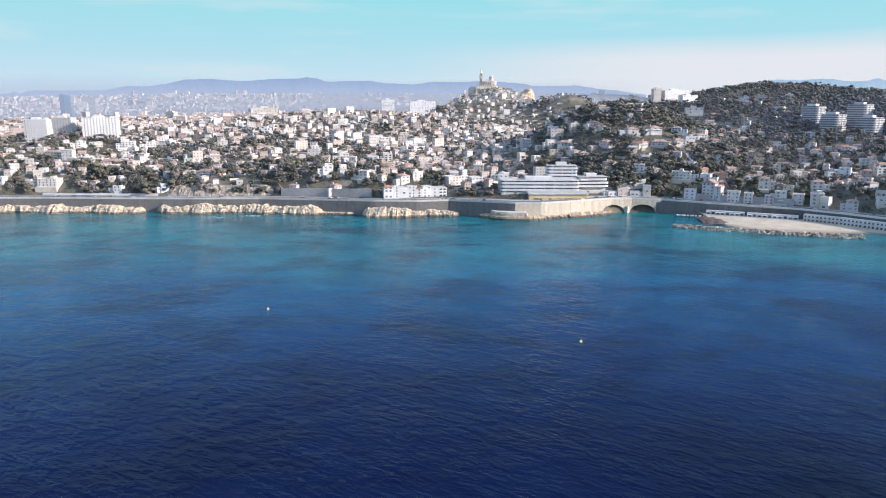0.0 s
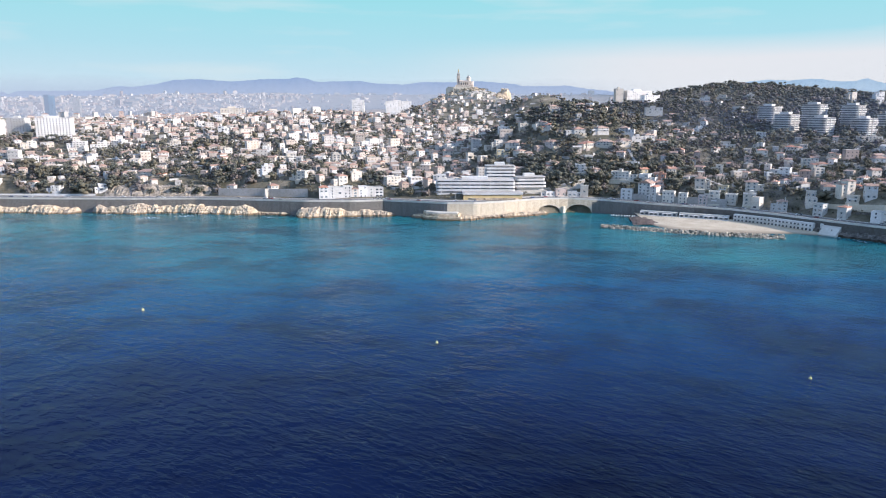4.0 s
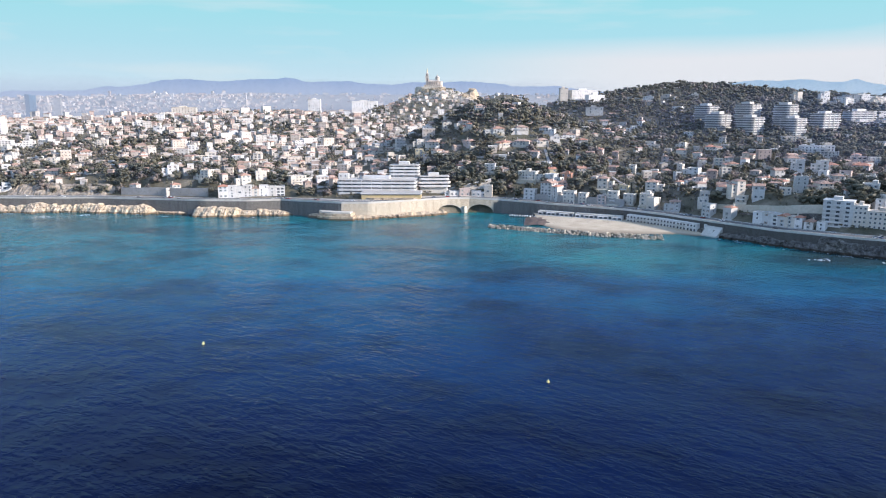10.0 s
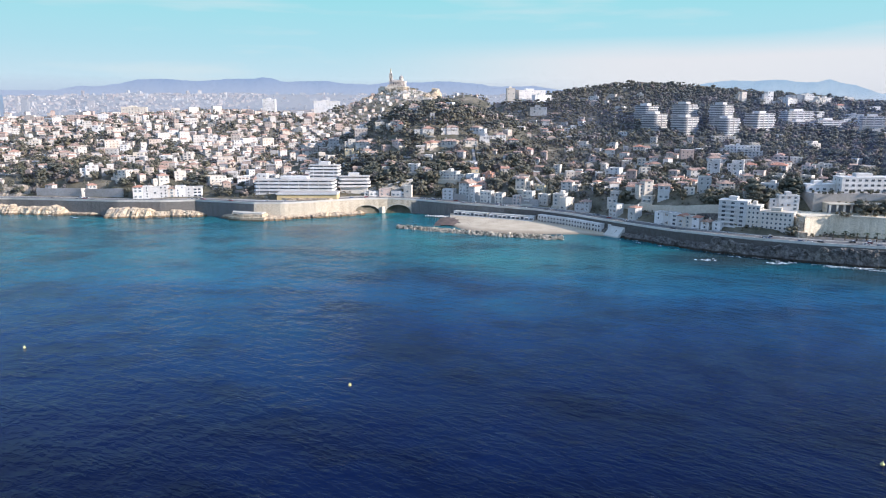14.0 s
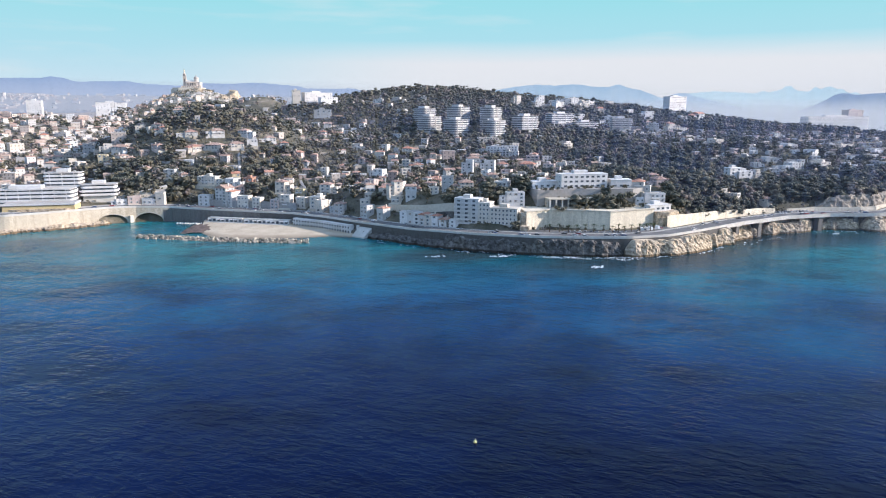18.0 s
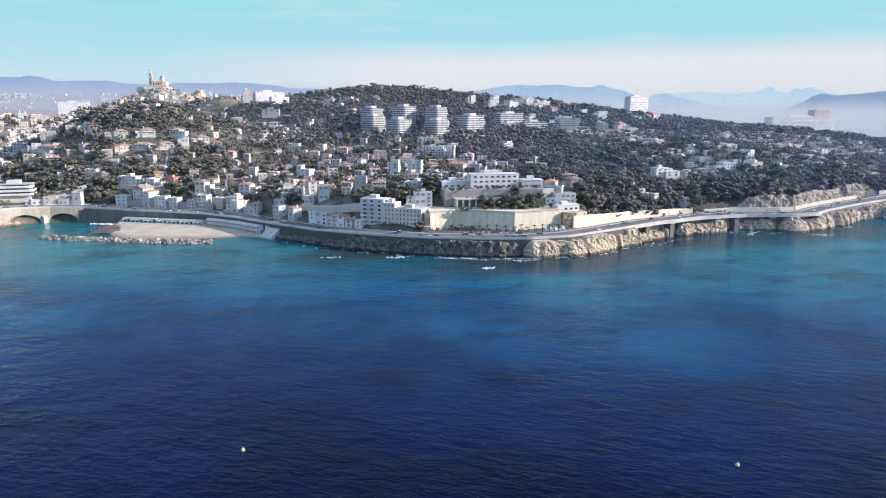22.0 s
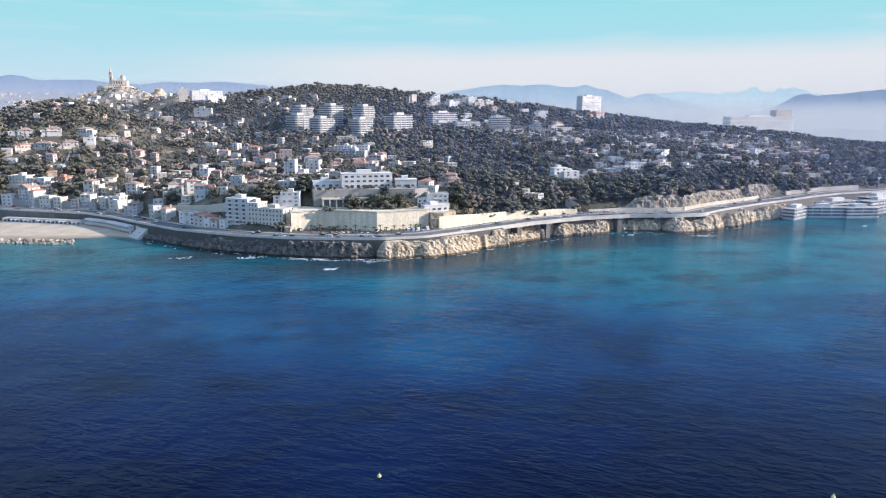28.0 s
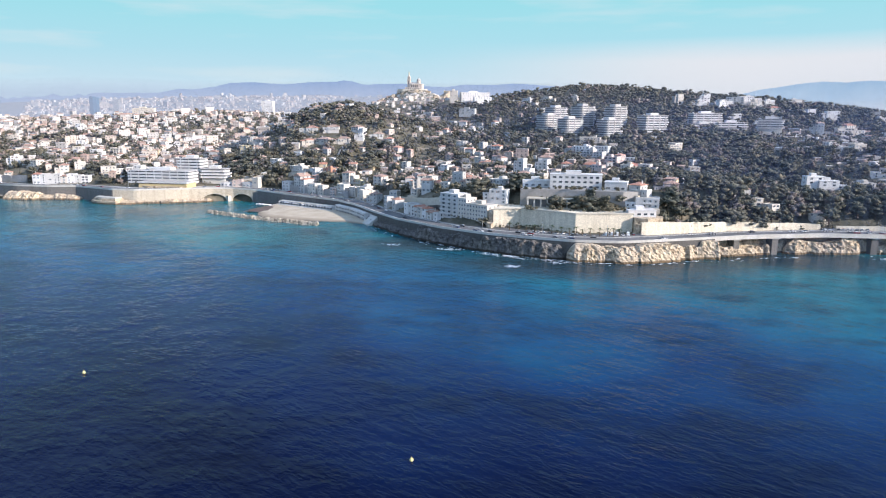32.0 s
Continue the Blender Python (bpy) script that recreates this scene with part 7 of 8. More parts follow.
def plant_and_build():
    rng = np.random.default_rng(3)
    houses, trees = [], []
    ys = 560.0
    while ys < 2250:
        step = 13.2 + max(0, ys - 690) * 0.0055
        xs = np.arange(-1250 - max(0, ys - 690) * 0.5, 1150, step)
        px, py = xs + rng.uniform(-12, 12, len(xs)), ys + rng.uniform(-12, 12, len(xs))
        p = town(px, py)
        for a, b, q in zip(px, py, p):
            if rng.random() < q and free(a, b, 2.5 if a > 180 and b < 860 else 4):
                big = rng.random() < 0.06
                east = a > 560
                houses.append((a, b, rng.uniform(11, 18) if big else rng.uniform(5.5, 10.0), rng.uniform(5.5, 8.5), rng.uniform(2.8, 4.2) if east else rng.uniform(8, 13) if big else 3.0 + 5.0 * rng.random() ** 1.5, rng.uniform(-0.9, 0.2) if a > 60 else rng.uniform(-0.15, 0.85), rng.uniform(0.6, 1) if big or (east and rng.random() < 0.7) else rng.random()))
                take(a, b, 4)
                built(a, b, 4)
        ys += step
    ys = 440.0
    while ys < 2600:
        step = 7.6 + max(0, ys - 700) * 0.0035
        xs = np.arange(-1100 - max(0, ys - 1100) * 0.4, 1480, step)
        px, py = xs + rng.uniform(-3, 3, len(xs)), ys + rng.uniform(-3, 3, len(xs))
        p = wooded(px, py)
        for a, b, q in zip(px, py, p):
            if rng.random() < q and free(a, b):
                u = rng.random()
                if q > 0.62:
                    form = "pine" if u < 0.58 else "broad" if u < 0.88 else "dry"
                else:
                    form = "broad" if u < 0.46 else "pine" if u < 0.76 else "cypress" if u < 0.82 else "dry"
                size = (rng.uniform(7.5, 12.5) if rng.random() < 0.8 else rng.uniform(12, 16)) if q > 0.62 else (rng.uniform(4.2, 8.5) if rng.random() < 0.8 else rng.uniform(8.5, 12))
                trees.append((a, b, size, form))
        ys += step
    # scrub and garden shrubs between
    shrubs = []
    ys = 470.0
    while ys < 1250:
        step = 5.4 + max(0, ys - 650) * 0.006
        xs = np.arange(-900, 1250, step)
        px, py = xs + rng.uniform(-2.4, 2.4, len(xs)), ys + rng.uniform(-2.4, 2.4, len(xs))
        d, _ = road_at(px, py)
        for a, b, e in zip(px, py, d):
            if e > 23 and rng.random() < 0.66 and (int(a // 4), int(b // 4)) not in BUILT:
                shrubs.append((a, b, rng.uniform(1.8, 4.0), "broad" if rng.random() < 0.8 else "dry"))
        ys += step
    # bushes and a few pines on the bare church hill
    for _ in range(420):
        a, b = rng.normal(-10, 80), rng.normal(1915, 60)
        if free(a, b):
            shrubs.append((a, b, rng.uniform(2.0, 5.5), "broad"))
    # pines and evergreens that cover the knoll between its villas
    for _ in range(420):
        a, b = rng.normal(88, 62), rng.normal(890, 48)
        if not any((int(a // 4) + i, int(b // 4) + j) in BUILT for i in (-1, 0, 1) for j in (-2, -1, 0)):
            trees.append((a, b, rng.uniform(5, 9.5), "pine" if rng.random() < 0.6 else "broad"))
    # tall pines before the long residence
    for _ in range(90):
        a = rng.uniform(1280, 1520)
        trees.append((a, rng.uniform(1240, 1330), rng.uniform(11, 17), "pine"))
    return houses, trees, shrubs


town_houses, wood_trees, shrub_spots = plant_and_build()


def town_mesh(name, rows, label):
    """Small far houses with roofs and window openings, in one object."""
    verts, faces, slots = [], [], []
    n = 0
    for x, y, w, d, h, yaw, r in rows:
        s = Shape()
        z = land1(x, y)
        s.box(-w / 2, -d / 2, -5, w / 2, d / 2, h, 0)
        if r < 0.62:
            s.hip(-w / 2, -d / 2, w / 2, d / 2, h + 0.05, 0.2 * min(w, d), 0.4, r < 0.3, 1)
        else:
            s.box(-w / 2 - 0.15, -d / 2 - 0.15, h, w / 2 + 0.15, d / 2 + 0.15, h + 0.5, 0)
        fl = max(1, int(h / 3.2))
        for f in range(fl):
            k = max(1, int(w / 3.6))
            for i in range(k):
                cx = (i + 0.5 - k / 2) * w / k
                s.box(cx - 0.5, -d / 2 - 0.06, f * h / fl + 0.9, cx + 0.5, -d / 2, f * h / fl + 2.2, 2)
            s.box(w / 2, -0.6, f * h / fl + 0.9, w / 2 + 0.06, 0.6, f * h / fl + 2.3, 2)
        c, sn = math.cos(yaw), math.sin(yaw)
        v = np.array(s.v)
        verts.append(np.c_[v[:, 0] * c - v[:, 1] * sn + x, v[:, 0] * sn + v[:, 1] * c + y, v[:, 2] + z])
        for q, m in zip(s.f, s.m):
            for i in range(1, len(q) - 1):
                faces.append((q[0] + n, q[i] + n, q[i + 1] + n))
                slots.append(m)
        n += len(s.v)
    me = array_mesh(name, np.concatenate(verts), np.array(faces), [TOWN_WALL, TOWN_ROOF, DARK], slots)
    tagged(new(name, me), label, "houses", kind="stuff")


near_town = sorted(town_houses, key=lambda q: q[1])[:125]
far_town = [q for q in town_houses if q not in near_town]
for x, y, w, d, h, yaw, r in near_town:
    villa(x, y, w, h, math.degrees(yaw) * 0.6, "hip" if r < 0.4 else "gable" if r < 0.55 else "flat", RNG.choice(("white", "white", "cream", "cream", "pink", "grey", "ochre")), d)
town_mesh("town_houses", far_town, "crowded small cream and white houses with terracotta roofs")


def far_city():
    rng = np.random.default_rng(9)
    rows = []
    for _ in range(5600):
        y = 2050 + 2420 * rng.random() ** 1.45
        x = rng.uniform(-0.72, 0.30) * y
        if rng.random() < 0.10:
            y = rng.uniform(2250, 4200)
            x = rng.uniform(0.45, 1.15) * y
        if abs(x + 20) < 160 and y < 2200:
            continue
        if abs(x + 1560) < 190 and 2300 < y < 2940:
            continue
        if x > -850 and y > 2650 and x < 0.30 * y and rng.random() < 0.85:
            continue
        tall = rng.random() < 0.05
        w = rng.uniform(8, 20) if rng.random() < 0.85 else rng.uniform(20, 44)
        rows.append((x, y, w, rng.uniform(9, 16), rng.uniform(18, 30) if tall else rng.uniform(5, 11), rng.uniform(-0.5, 0.5), 0.3 + rng.random() * 0.7))
    town_mesh("far_city", rows, "distant pale city blocks fading into the haze")


far_city()
near_trees = sorted(wood_trees, key=lambda q: q[1])
front = near_trees[:130]
for x, y, size, form in front:
    tree(x, y, size, form)
WOOD_WORDS = {"pine": "dark pine woods on the hillside", "broad": "evergreen trees among the houses", "dry": "bare brown trees among the houses", "cypress": "slim cypresses among the houses"}
woods("woods", [q for q in near_trees[130:] if q[1] < 820], WOOD_WORDS, CROWNS)
woods("far_woods", [q for q in near_trees[130:] if q[1] >= 820], WOOD_WORDS, FAR_CROWNS)
woods("shrubs", shrub_spots, {"broad": "garden shrubs and scrub on the slope", "dry": "dry brown scrub on the slope"}, FAR_CROWNS)


def garden_clutter():
    """Garden walls, sheds and small terraces between the houses, following the slope."""
    rng = np.random.default_rng(31)
    verts, faces, n = [], [], 0
    ys = 690.0
    while ys < 1700:
        step = 13 + (ys - 690) * 0.006
        xs = np.arange(-1000 - (ys - 690) * 0.4, 1150, step)
        px, py = xs + rng.uniform(-6, 6, len(xs)), ys + rng.uniform(-6, 6, len(xs))
        z = land(px, py)
        d, _ = road_at(px, py)
        q = np.maximum(town(px, py) * 0.9, 0.22 * (px > 350) * (py < 900) + 0.35 * (px > 640) * (py < 860))
        for a, b, h, e, p in zip(px, py, z, d, q):
            if rng.random() > p or e < 30:
                continue
            u = rng.random()
            if u < 0.62:
                w, t, k = rng.uniform(5, 15), 0.4, rng.uniform(1.2, 2.8)
            elif u < 0.85:
                w, t, k = rng.uniform(3, 6), rng.uniform(3, 5), rng.uniform(2.2, 3.4)
            else:
                w, t, k = rng.uniform(6, 14), rng.uniform(4, 7), rng.uniform(0.8, 1.6)
            yaw = rng.uniform(-0.5, 0.5)
            c, s = math.cos(yaw), math.sin(yaw)
            for zz in (-2.5, k):
                for ox, oy in ((-w, -t), (w, -t), (w, t), (-w, t)):
                    verts.append((a + (ox * c - oy * s) / 2, b + (ox * s + oy * c) / 2, h + zz))
            faces += [(n + i, n + (i + 1) % 4, n + 4 + (i + 1) % 4, n + 4 + i) for i in range(4)] + [(n + 4, n + 5, n + 6, n + 7)]
            n += 8
        ys += step
    tagged(new("garden_walls", array_mesh("garden_walls", np.array(verts), np.array(faces), [TOWN_WALL])), "pale garden walls, sheds and terraces between the houses", "garden walls", kind="stuff")


garden_clutter()

# rock outcrops on the church hill
rng_rock = random.Random(8)
for k in range(16):
    x, y = rng_rock.uniform(-130, 95), rng_rock.uniform(1850, 1945)
    crag(x, y, land1(x, y) - 5, rng_rock.uniform(7, 17), rng_rock.uniform(5, 10), rng_rock.uniform(7, 12), k * 1.7, "pale limestone outcrop on the church hill")

# ---- beach front ----
def beach_cabins():
    """Two floors of small arched bathing cabins against the sea wall."""
    s0, s1 = s_at(184), s_at(228)
    n = 7
    w = (s1 - s0) / n - 0.2
    for k in range(n):
        (p,), (nr,) = along([s0 + (s1 - s0) * (k + 0.5) / n])
        ang = math.degrees(math.atan2(nr[1], nr[0])) + 90
        c = thing("beach_cabin", "white two-storey bathing cabin with small dark arches", "beach cabin", "beach cabins", pose(p[0] + nr[0] * 3.2, p[1] + nr[1] * 3.2, 1.6, 0, 0, ang))
        part("shell", Shape().box(-w / 2, -2.2, -1, w / 2, 2.4, 6.6), PAINT["white"], c)
        part("walkway", Shape().box(-w / 2 - 0.1, -3.2, 3.1, w / 2 + 0.1, -2.2, 3.3), CONCRETE, c)
        part("parapet", Shape().box(-w / 2 - 0.1, -3.2, 3.3, w / 2 + 0.1, -3.05, 4.0), PAINT["white"], c)
        for f in range(2):
            for i in range(3):
                cx = (i - 1) * w / 3.1
                h = 2.1 - 0.2 * f
                part("arch_opening", Shape().add([(cx - 0.8, -2.27, 0.15 + 3.4 * f), (cx + 0.8, -2.27, 0.15 + 3.4 * f), (cx + 0.8, -2.27, h - 0.3 + 3.4 * f), (cx + 0.45, -2.27, h + 3.4 * f), (cx - 0.45, -2.27, h + 3.4 * f), (cx - 0.8, -2.27, h - 0.3 + 3.4 * f)], [(0, 1, 2, 3, 4, 5)]), DARK, c)


def beach_restaurant(x0, x1, z, label):
    """A long low white beach building with a terrace and awnings."""
    (p,), (nr,) = along([s_at((x0 + x1) / 2)])
    ang = math.degrees(math.atan2(nr[1], nr[0])) + 90
    L = s_at(x1) - s_at(x0)
    b = thing("beach_restaurant", label, "restaurant", "beach restaurants", pose(p[0] + nr[0] * 5, p[1] + nr[1] * 5, z, 0, 0, ang))
    part("shell", Shape().box(-L / 2, -2.4, -1, L / 2, 4.0, 3.3), PAINT["white"], b)
    part("roof", Shape().box(-L / 2 - 0.2, -2.7, 3.3, L / 2 + 0.2, 4.0, 3.6), CONCRETE, b)
    part("terrace", Shape().box(-L / 2, -7.5, -1.2, L / 2, -2.4, 0.1), CONCRETE, b)
    n = int(L / 4)
    for k in range(n):
        cx = (k + 0.5 - n / 2) * L / n
        part("opening", Shape().box(cx - 1.3, -2.46, 0.3, cx + 1.3, -2.4, 2.5), GLASS, b)
        if k % 3 != 1:
            part("awning", Shape().add([(cx - 1.7, -2.5, 2.9), (cx + 1.7, -2.5, 2.9), (cx + 1.7, -4.6, 2.3), (cx - 1.7, -4.6, 2.3), (cx - 1.7, -2.5, 2.8), (cx + 1.7, -2.5, 2.8), (cx + 1.7, -4.6, 2.2), (cx - 1.7, -4.6, 2.2)],
                                       [(0, 1, 2, 3), (7, 6, 5, 4), (3, 2, 6, 7), (0, 3, 7, 4), (1, 5, 6, 2)]), PAINT["white"], b)


beach_restaurant(110, 140, 2.4, "low white beach restaurant with awnings and a terrace")
beach_restaurant(142, 180, 2.4, "long low white beach pavilion with glazed openings")
beach_cabins()
(slip_p,), (slip_n,) = along([s_at(236)])
slip = thing("slipway", "white concrete slipway sloping from the wall to the sand", "slipway", m=pose(slip_p[0] + slip_n[0] * 0.7, slip_p[1] + slip_n[1] * 0.7, 0, 0, 0, math.degrees(math.atan2(slip_n[0], -slip_n[1]))))
part("ramp", Shape().add([(-7, -9, -1), (7, -9, -1), (7, 0, -1), (-7, 0, -1), (-7, -9, 1.0), (7, -9, 1.0), (7, 0, 7.5), (-7, 0, 7.5)], [(0, 1, 5, 4), (1, 2, 6, 5), (2, 3, 7, 6), (3, 0, 4, 7), (4, 5, 6, 7)]), CONCRETE, slip)
part("landing", Shape().box(-9, -1.5, -1, -7, 0, 8.4), PAINT["white"], slip)
SEAWEED = weathered("dead_seaweed", (0.13, 0.095, 0.08), 0.2, grain=1.5)


def seaweed():
    u = np.linspace(-1, 1, 22)
    gx, gy = np.meshgrid(u, u)
    z = np.clip(1 - gx ** 2 - gy ** 2 + 0.45 * wobble(gx * 9, gy * 9, 1.0), -0.5, 1) * 1.3
    n = 22
    i, j = np.meshgrid(np.arange(n - 1), np.arange(n - 1))
    a = (j * n + i).ravel()
    me = array_mesh("seaweed_bank", np.c_[(104 + gx * 13 + gy * 4).ravel(), (622 + gy * 24).ravel(), (z + 0.7).ravel()], np.c_[a, a + 1, a + 1 + n, a + n], [SEAWEED])
    tagged(new("seaweed_bank", me), "dark reddish bank of washed-up seaweed", "seaweed", kind="stuff")


seaweed()


def boat(x, y, z, yaw, length, label):
    b = thing("boat", label, "boat", "small boats", pose(x, y, z, 0, 0, yaw))
    L, w = length, length * 0.32
    v, rings = [], ((-0.5, 0.8, 0.0), (-0.2, 1.0, 0.0), (0.15, 0.95, 0.05), (0.38, 0.6, 0.12), (0.5, 0.05, 0.22))
    for u, k, up in rings:
        v += [(u * L, -k * w / 2, 0.7 + up), (u * L, -k * w * 0.3, 0), (u * L, k * w * 0.3, 0), (u * L, k * w / 2, 0.7 + up)]
    f = [(0, 1, 2, 3)]
    for r in range(4):
        f += [(4 * r + q, 4 * r + 4 + q, 4 * r + 5 + q, 4 * r + 1 + q) for q in range(3)]
        f.append((4 * r + 3, 4 * r + 7, 4 * r + 4, 4 * r))
    part("hull", Shape().add(v, f), WHITE_METAL, b)
    part("console", Shape().box(-0.12 * L, -0.18 * w, 0.6, 0.06 * L, 0.18 * w, 1.35), WHITE_METAL, b)
    part("motor", Shape().box(-0.57 * L, -0.12, 0.2, -0.5 * L, 0.12, 1.1), DARK, b)


R2 = random.Random(21)
for k in range(11):
    boat(80 + k * 2.3, 652 - k * 0.9 + R2.uniform(-1.5, 1.5), 0.5, 80 + R2.uniform(-20, 20), 4.6, "small white dinghy drawn up beside the beach")
boat(618, 462, -0.1, -10, 6, "small white motor boat moored off the viaduct")
boat(846, 452, -0.1, 0, 6, "small white motor boat moored off the club")

# ---- buoys ----
BUOY = weathered("buoy_yellow", (0.75, 0.68, 0.30), 0.1, rough=0.5)
for x, y in ((-87, 285.5), (56, 243), (352, 137), (-238, 337), (215, 183), (465, 96)):
    b = thing("buoy", "pale yellow mooring buoy floating on the open sea", "buoy", "buoys", pose(x, y, 0, 4, 3, 0))
    s = Shape()
    for k in range(6):
        a0, a1 = math.pi * k / 6 - math.pi / 2, math.pi * (k + 1) / 6 - math.pi / 2
        s.tube(0, 0, 0.3 + 0.6 * math.sin(a0), 0.3 + 0.6 * math.sin(a1), max(0.02, 0.6 * math.cos(a0)), max(0.02, 0.6 * math.cos(a1)), 12)
    part("float", s, BUOY, b)
    part("topmark", Shape().tube(0, 0, 0.85, 1.4, 0.14, 0.09, 8), BUOY, b)

# ---- cars ----
CAR_PAINT = weathered("car_paint", (0, 0, 0), rough=0.3, ramp=[(0, (0.75, 0.75, 0.75)), (0.35, (0.05, 0.05, 0.06)), (0.55, (0.30, 0.31, 0.33)), (0.72, (0.70, 0.71, 0.72)), (0.86, (0.32, 0.03, 0.03)), (0.92, (0.06, 0.10, 0.22))])


def car_proto(van):
    L, W, H = (5.4, 2.0, 2.5) if van else (4.2, 1.75, 1.45)
    h = 0.85 if not van else 1.0
    body = Shape().add([(-L / 2, -W / 2, 0.3), (L / 2, -W / 2, 0.3), (L / 2, W / 2, 0.3), (-L / 2, W / 2, 0.3), (-L / 2, -W / 2, h), (L / 2, -W / 2, h - 0.12), (L / 2, W / 2, h - 0.12), (-L / 2, W / 2, h)],
                       [(0, 3, 2, 1), (4, 5, 6, 7), (0, 1, 5, 4), (1, 2, 6, 5), (2, 3, 7, 6), (3, 0, 4, 7)]).mesh("body", WHITE_METAL if van else CAR_PAINT)
    a, b, c, d = (-L / 2 + 0.05, L * 0.42, L * 0.30, -L / 2 + 0.12) if van else (-L * 0.44, L * 0.26, L * 0.10, -L * 0.30)
    e = W / 2 - 0.06
    glass = Shape().add([(a, -e, h), (b, -e, h - 0.05), (b, e, h - 0.05), (a, e, h), (d, -e + 0.12, H - 0.08), (c, -e + 0.12, H - 0.08), (c, e - 0.12, H - 0.08), (d, e - 0.12, H - 0.08)],
                        [(4, 5, 6, 7), (0, 1, 5, 4), (1, 2, 6, 5), (2, 3, 7, 6), (3, 0, 4, 7)]).mesh("cabin_glass", WHITE_METAL if van else GLASS)
    roof = Shape().box(d, -e + 0.1, H - 0.08, c, e - 0.1, H).mesh("roof", WHITE_METAL if van else CAR_PAINT)
    w = Shape()
    n = 10
    r = 0.33
    ringv = [(r * math.cos(2 * math.pi * i / n), r * math.sin(2 * math.pi * i / n)) for i in range(n)]
    w.add([(x, -0.11, z) for x, z in ringv] + [(x, 0.11, z) for x, z in ringv], [tuple(range(n)), tuple(range(2 * n - 1, n - 1, -1))] + [(i, n + i, n + (i + 1) % n, (i + 1) % n) for i in range(n)])
    wheel = w.mesh("wheel", TYRE)
    return body, glass, roof, wheel, L, W


CARS = (car_proto(False), car_proto(True))


def car(x, y, z, yaw, van=False):
    body, glass, roof, wheel, L, W = CARS[van]
    c = thing("van" if van else "car", "white camper van parked below the rampart" if van else "small family car on the coast road", "van" if van else "car", "vans" if van else "cars", pose(x, y, z, 0, 0, yaw))
    part("body", body, None, c)
    part("cabin", glass, None, c)
    part("roof", roof, None, c)
    for sx in (-0.3, 0.3):
        for sy in (-0.5, 0.5):
            part("wheel", wheel, None, c, at=pose(sx * L, sy * (W - 0.15), 0.33))


def on_road(x, off):
    (p,), (nr,) = along([s_at(x)])
    return p[0] - nr[0] * off, p[1] - nr[1] * off, p[2] + 0.06, math.degrees(math.atan2(nr[0], -nr[1]))


for k in range(104):
    x = R2.choice((R2.uniform(-560, 60), R2.uniform(60, 400), R2.uniform(400, 900)))
    off = R2.choice((5.0, 8.0, 11.0, 14.2, 14.2))
    px, py, pz, yaw = on_road(x, off)
    car(px, py, pz, yaw + (180 if off > 9 else 0))
for k in range(9):
    px, py, pz, yaw = on_road(428 + k * 3.6, 26.5 - k * 0.2)
    car(px, py, land1(px, py) + 0.15, yaw + 70, True) if k % 2 else car(px, py, land1(px, py) + 0.15, yaw + 80)
for k in range(12):
    px, py, pz, yaw = on_road(366 + k * 4.4, 24.0)
    car(px, py, land1(px, py) + 0.15, yaw + 75)
for k in range(10):
    px, py, pz, yaw = on_road(592 + k * 3.2, 21.5)
    car(px, py, pz, yaw + 85)

# ---- palms, hedge and lamps on the point ----
def frond_mesh():
    s = Shape()
    for a in range(15):
        ang = a * 2.4
        c, d = math.cos(ang), math.sin(ang)
        up = 0.5 + 0.7 * ((a * 7) % 5) / 5
        pts = [(0, 0), (0.9, up), (1.8, up * 0.7), (2.5, -0.5)]
        v = []
        for r, z in pts:
            wd = 0.28 * (1 - r / 3)
            v += [(c * r - d * wd, d * r + c * wd, z), (c * r + d * wd, d * r - c * wd, z)]
        s.add(v, [(2 * i, 2 * i + 1, 2 * i + 3, 2 * i + 2) for i in range(3)])
    return s.mesh("fronds", PALM)


FRONDS, PALM_TRUNK = frond_mesh(), Shape().tube(0, 0, -0.5, 5.2, 0.32, 0.22, 8).mesh("trunk", TRUNK)
for k in range(15):
    px, py, pz, yaw = on_road(352 + k * 6.6, 21.5 + R2.uniform(-1.5, 1.5))
    t = thing("palm_tree", "short palm with arching fronds beside the car park", "palm", "palms of the car park", pose(px, py, pz, 0, 0, R2.uniform(0, 360)))
    k2 = R2.uniform(0.75, 1.1)
    part("trunk", PALM_TRUNK, None, t, at=Matrix.Diagonal((1, 1, k2, 1)))
    part("fronds", FRONDS, None, t, at=pose(0, 0, 5.1 * k2))
for k in range(16):
    px, py, pz, yaw = on_road(356 + k * 6.2, 30 + R2.uniform(-1.2, 1.5))
    if (px - 400) ** 2 + (py - 452) ** 2 > 0:
        tree(px, py, R2.uniform(1.5, 2.6), "broad", pz)
for k in range(24):
    tree(R2.uniform(366, 448), R2.uniform(476, 487), R2.uniform(2.4, 4.8), "broad", 26.2)
for k in range(26):
    tree(R2.uniform(368, 448), R2.uniform(496.5, 500.5), R2.uniform(1.8, 3.6), "broad", 32 if k % 3 else 39.3)
for k in range(22):
    tree(R2.uniform(366, 440), R2.uniform(502.5, 505.5), R2.uniform(1.6, 3.2), "broad", 39.3)
for k in range(12):
    px, py, pz, yaw = on_road(286 + k * 4.6, 28.5 + R2.uniform(-0.8, 0.8))
    tree(px, py, R2.uniform(2.0, 3.4), "broad", pz)
for x0, y0, k, n in ((136.5, 686, -0.10, 18), (198.5, 668, -0.2, 11)):
    for i in range(n):
        tree(x0 + k * i + R2.uniform(-0.6, 0.6), y0 + 6.4 * i, R2.uniform(4.5, 8.0), "cypress")
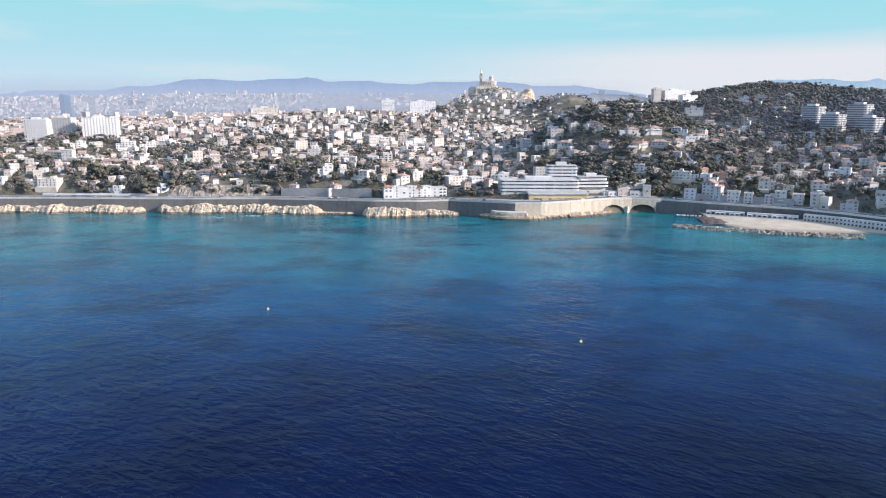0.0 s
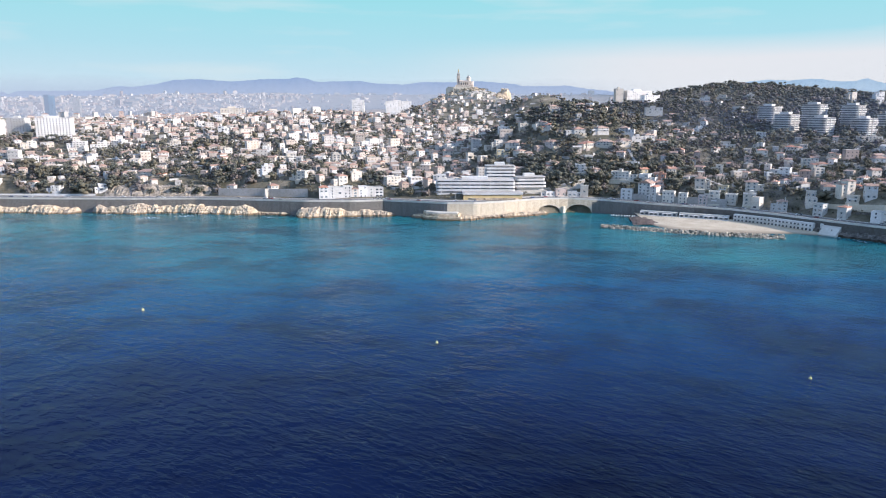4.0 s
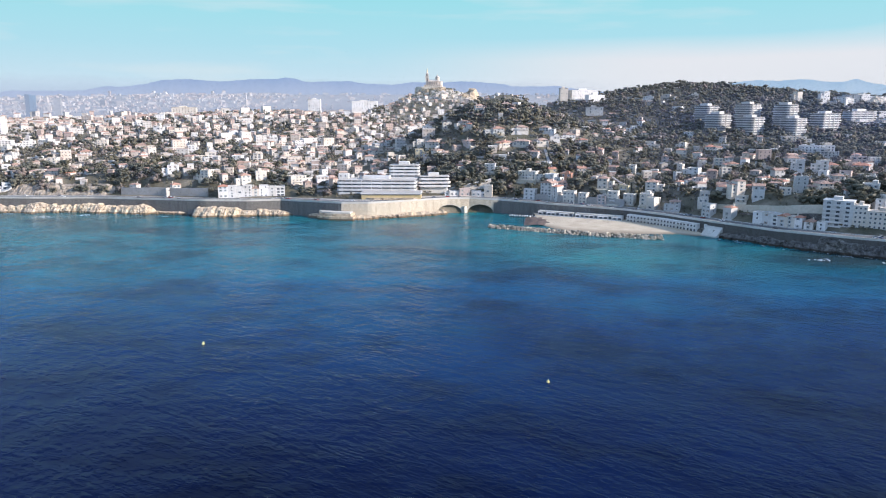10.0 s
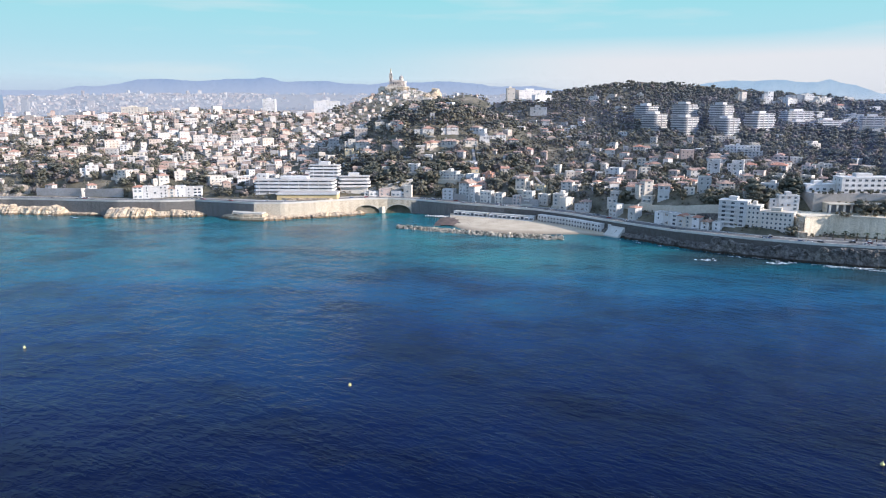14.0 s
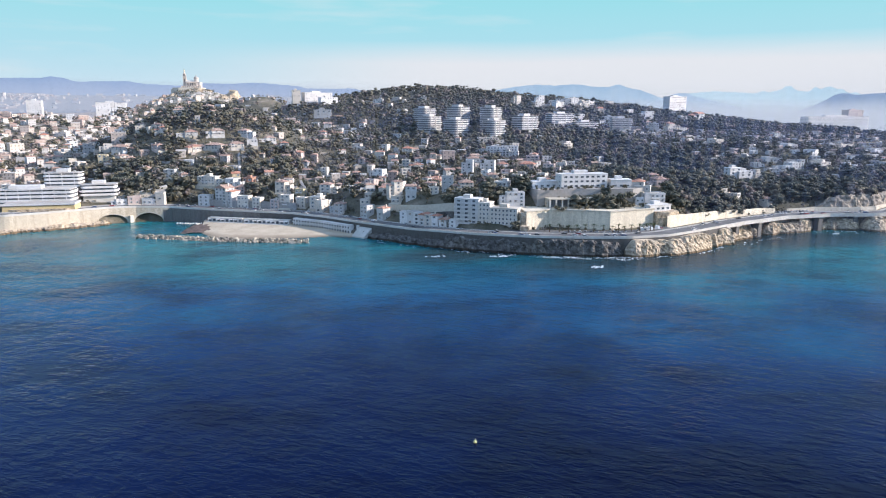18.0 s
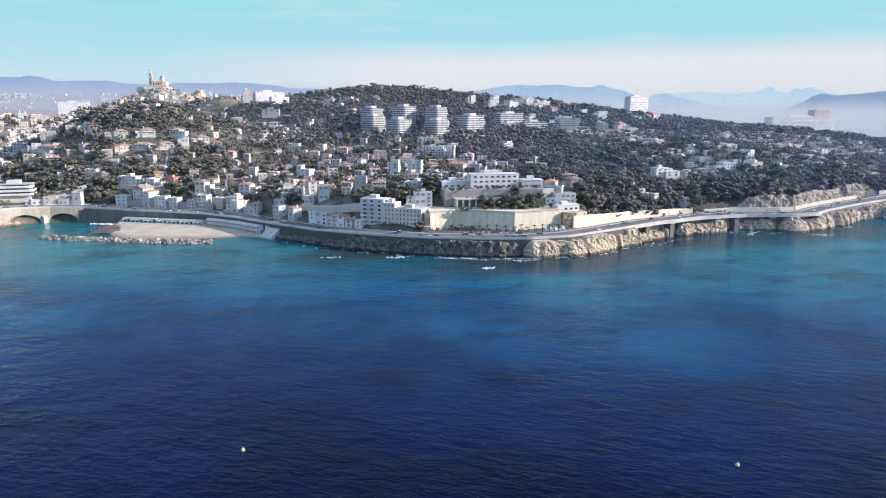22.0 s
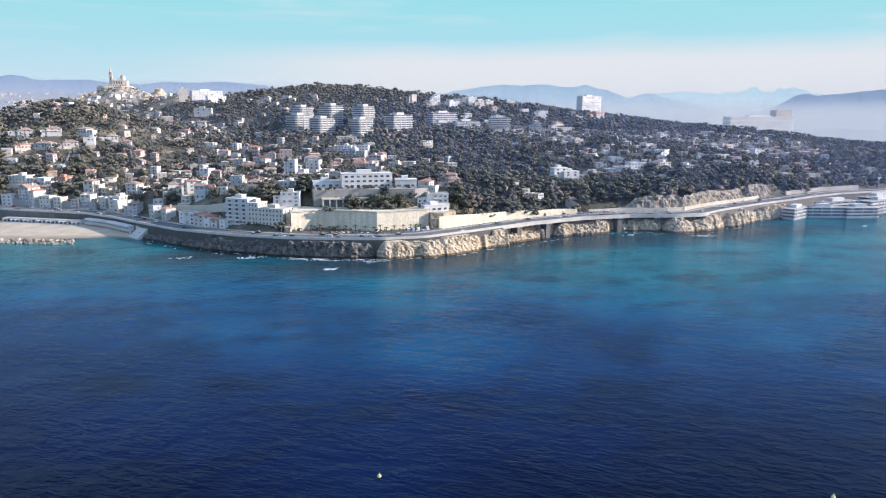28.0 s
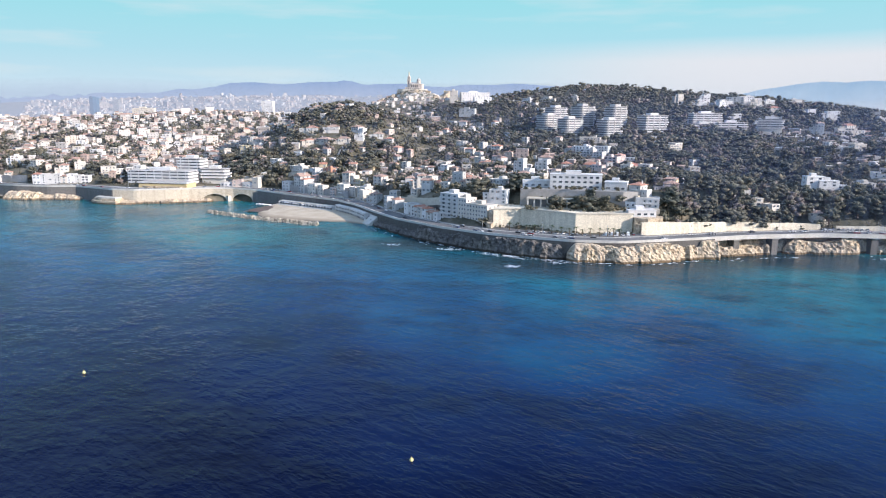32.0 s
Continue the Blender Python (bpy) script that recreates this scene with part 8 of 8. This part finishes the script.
for k in range(46):
    tx, ty = R2.uniform(14, 118), R2.uniform(716, 765)
    if (int(tx // 4), int(ty // 4)) not in BUILT:
        tree(tx, ty, R2.uniform(6, 11), "pine" if k % 3 else "broad")
for x in (-540, -440, -340, -240, -150, -70, 30, 120, 200, 268, 330, 380, 430, 500, 560, 625, 690, 760):
    px, py, pz, yaw = on_road(x, 16.8)
    lamp = thing("street_lamp", "tall grey street lamp with a single arm", "street lamp", "street lamps", pose(px, py, pz, 0, 0, yaw))
    part("pole", Shape().tube(0, 0, 0, 9.0, 0.11, 0.07, 8), LAMP_GREY, lamp)
    part("arm", Shape().box(-0.06, -2.0, 8.9, 0.06, 0, 9.05), LAMP_GREY, lamp)
    part("head", Shape().box(-0.15, -2.6, 8.85, 0.15, -1.8, 9.02), LAMP_GREY, lamp)


# ---- surf at the foot of the rocks ----
def surf():
    m, n, l, p = mat("sea_foam", 0.9)
    p.inputs["Base Color"].default_value = (0.78, 0.80, 0.82, 1)
    rng = np.random.default_rng(17)
    verts, faces = [], []
    for x0, x1, num, o0, o1 in ((-560, -130, 60, 12, 20), (230, 345, 40, 6, 13), (345, 415, 90, 6, 14), (415, 560, 50, 8, 16), (600, 730, 40, 3, 16)):
        for x in rng.uniform(x0, x1, num):
            # torn streaks that run along the shore
            (q,), (nr,) = along([s_at(x)])
            o = o0 + (o1 - o0) * rng.random() ** 2
            cx, cy = q[0] + nr[0] * o, q[1] + nr[1] * o
            length = rng.uniform(1.0, 3.5) if rng.random() < 0.8 else rng.uniform(4, 9)
            m2 = max(3, int(length / 0.7))
            k = len(verts)
            wig = rng.uniform(-1, 1, m2 + 1).cumsum() * 0.18
            for i in range(m2 + 1):
                u = i / m2 - 0.5
                wd = (0.08 + 0.42 * rng.random()) * (1 - 4 * u * u * 0.8)
                bx, by = cx - nr[1] * u * length + nr[0] * wig[i], cy + nr[0] * u * length + nr[1] * wig[i]
                verts.append((bx + nr[0] * wd, by + nr[1] * wd, 0.06))
                verts.append((bx - nr[0] * wd, by - nr[1] * wd, 0.06))
            faces += [t for i in range(m2) for t in ((k + 2 * i, k + 2 * i + 1, k + 2 * i + 3), (k + 2 * i, k + 2 * i + 3, k + 2 * i + 2))]
    for cx, cy, num, rad in ((-361, 644, 26, 5), (-331, 654, 26, 5), (316, 446, 40, 4), (365, 398, 26, 4), (363, 431, 28, 5), (394, 414, 20, 4), (675, 445, 30, 5), (271, 458, 16, 4)):
        for _ in range(num):
            px, py, k = cx + rng.normal() * rad, cy + rng.normal() * rad * 0.5, len(verts)
            length, wd = rng.uniform(0.8, 2.8), rng.uniform(0.3, 0.8)
            verts += [(px - length / 2, py, 0.08), (px, py - wd, 0.08), (px + length / 2, py + 0.2, 0.08), (px, py + wd, 0.08)]
            faces += [(k, k + 1, k + 2), (k, k + 2, k + 3)]
    tagged(new("surf", array_mesh("surf", np.array(verts), np.array(faces), [m])), "broken white surf around the shore rocks", "surf", kind="stuff")


surf()
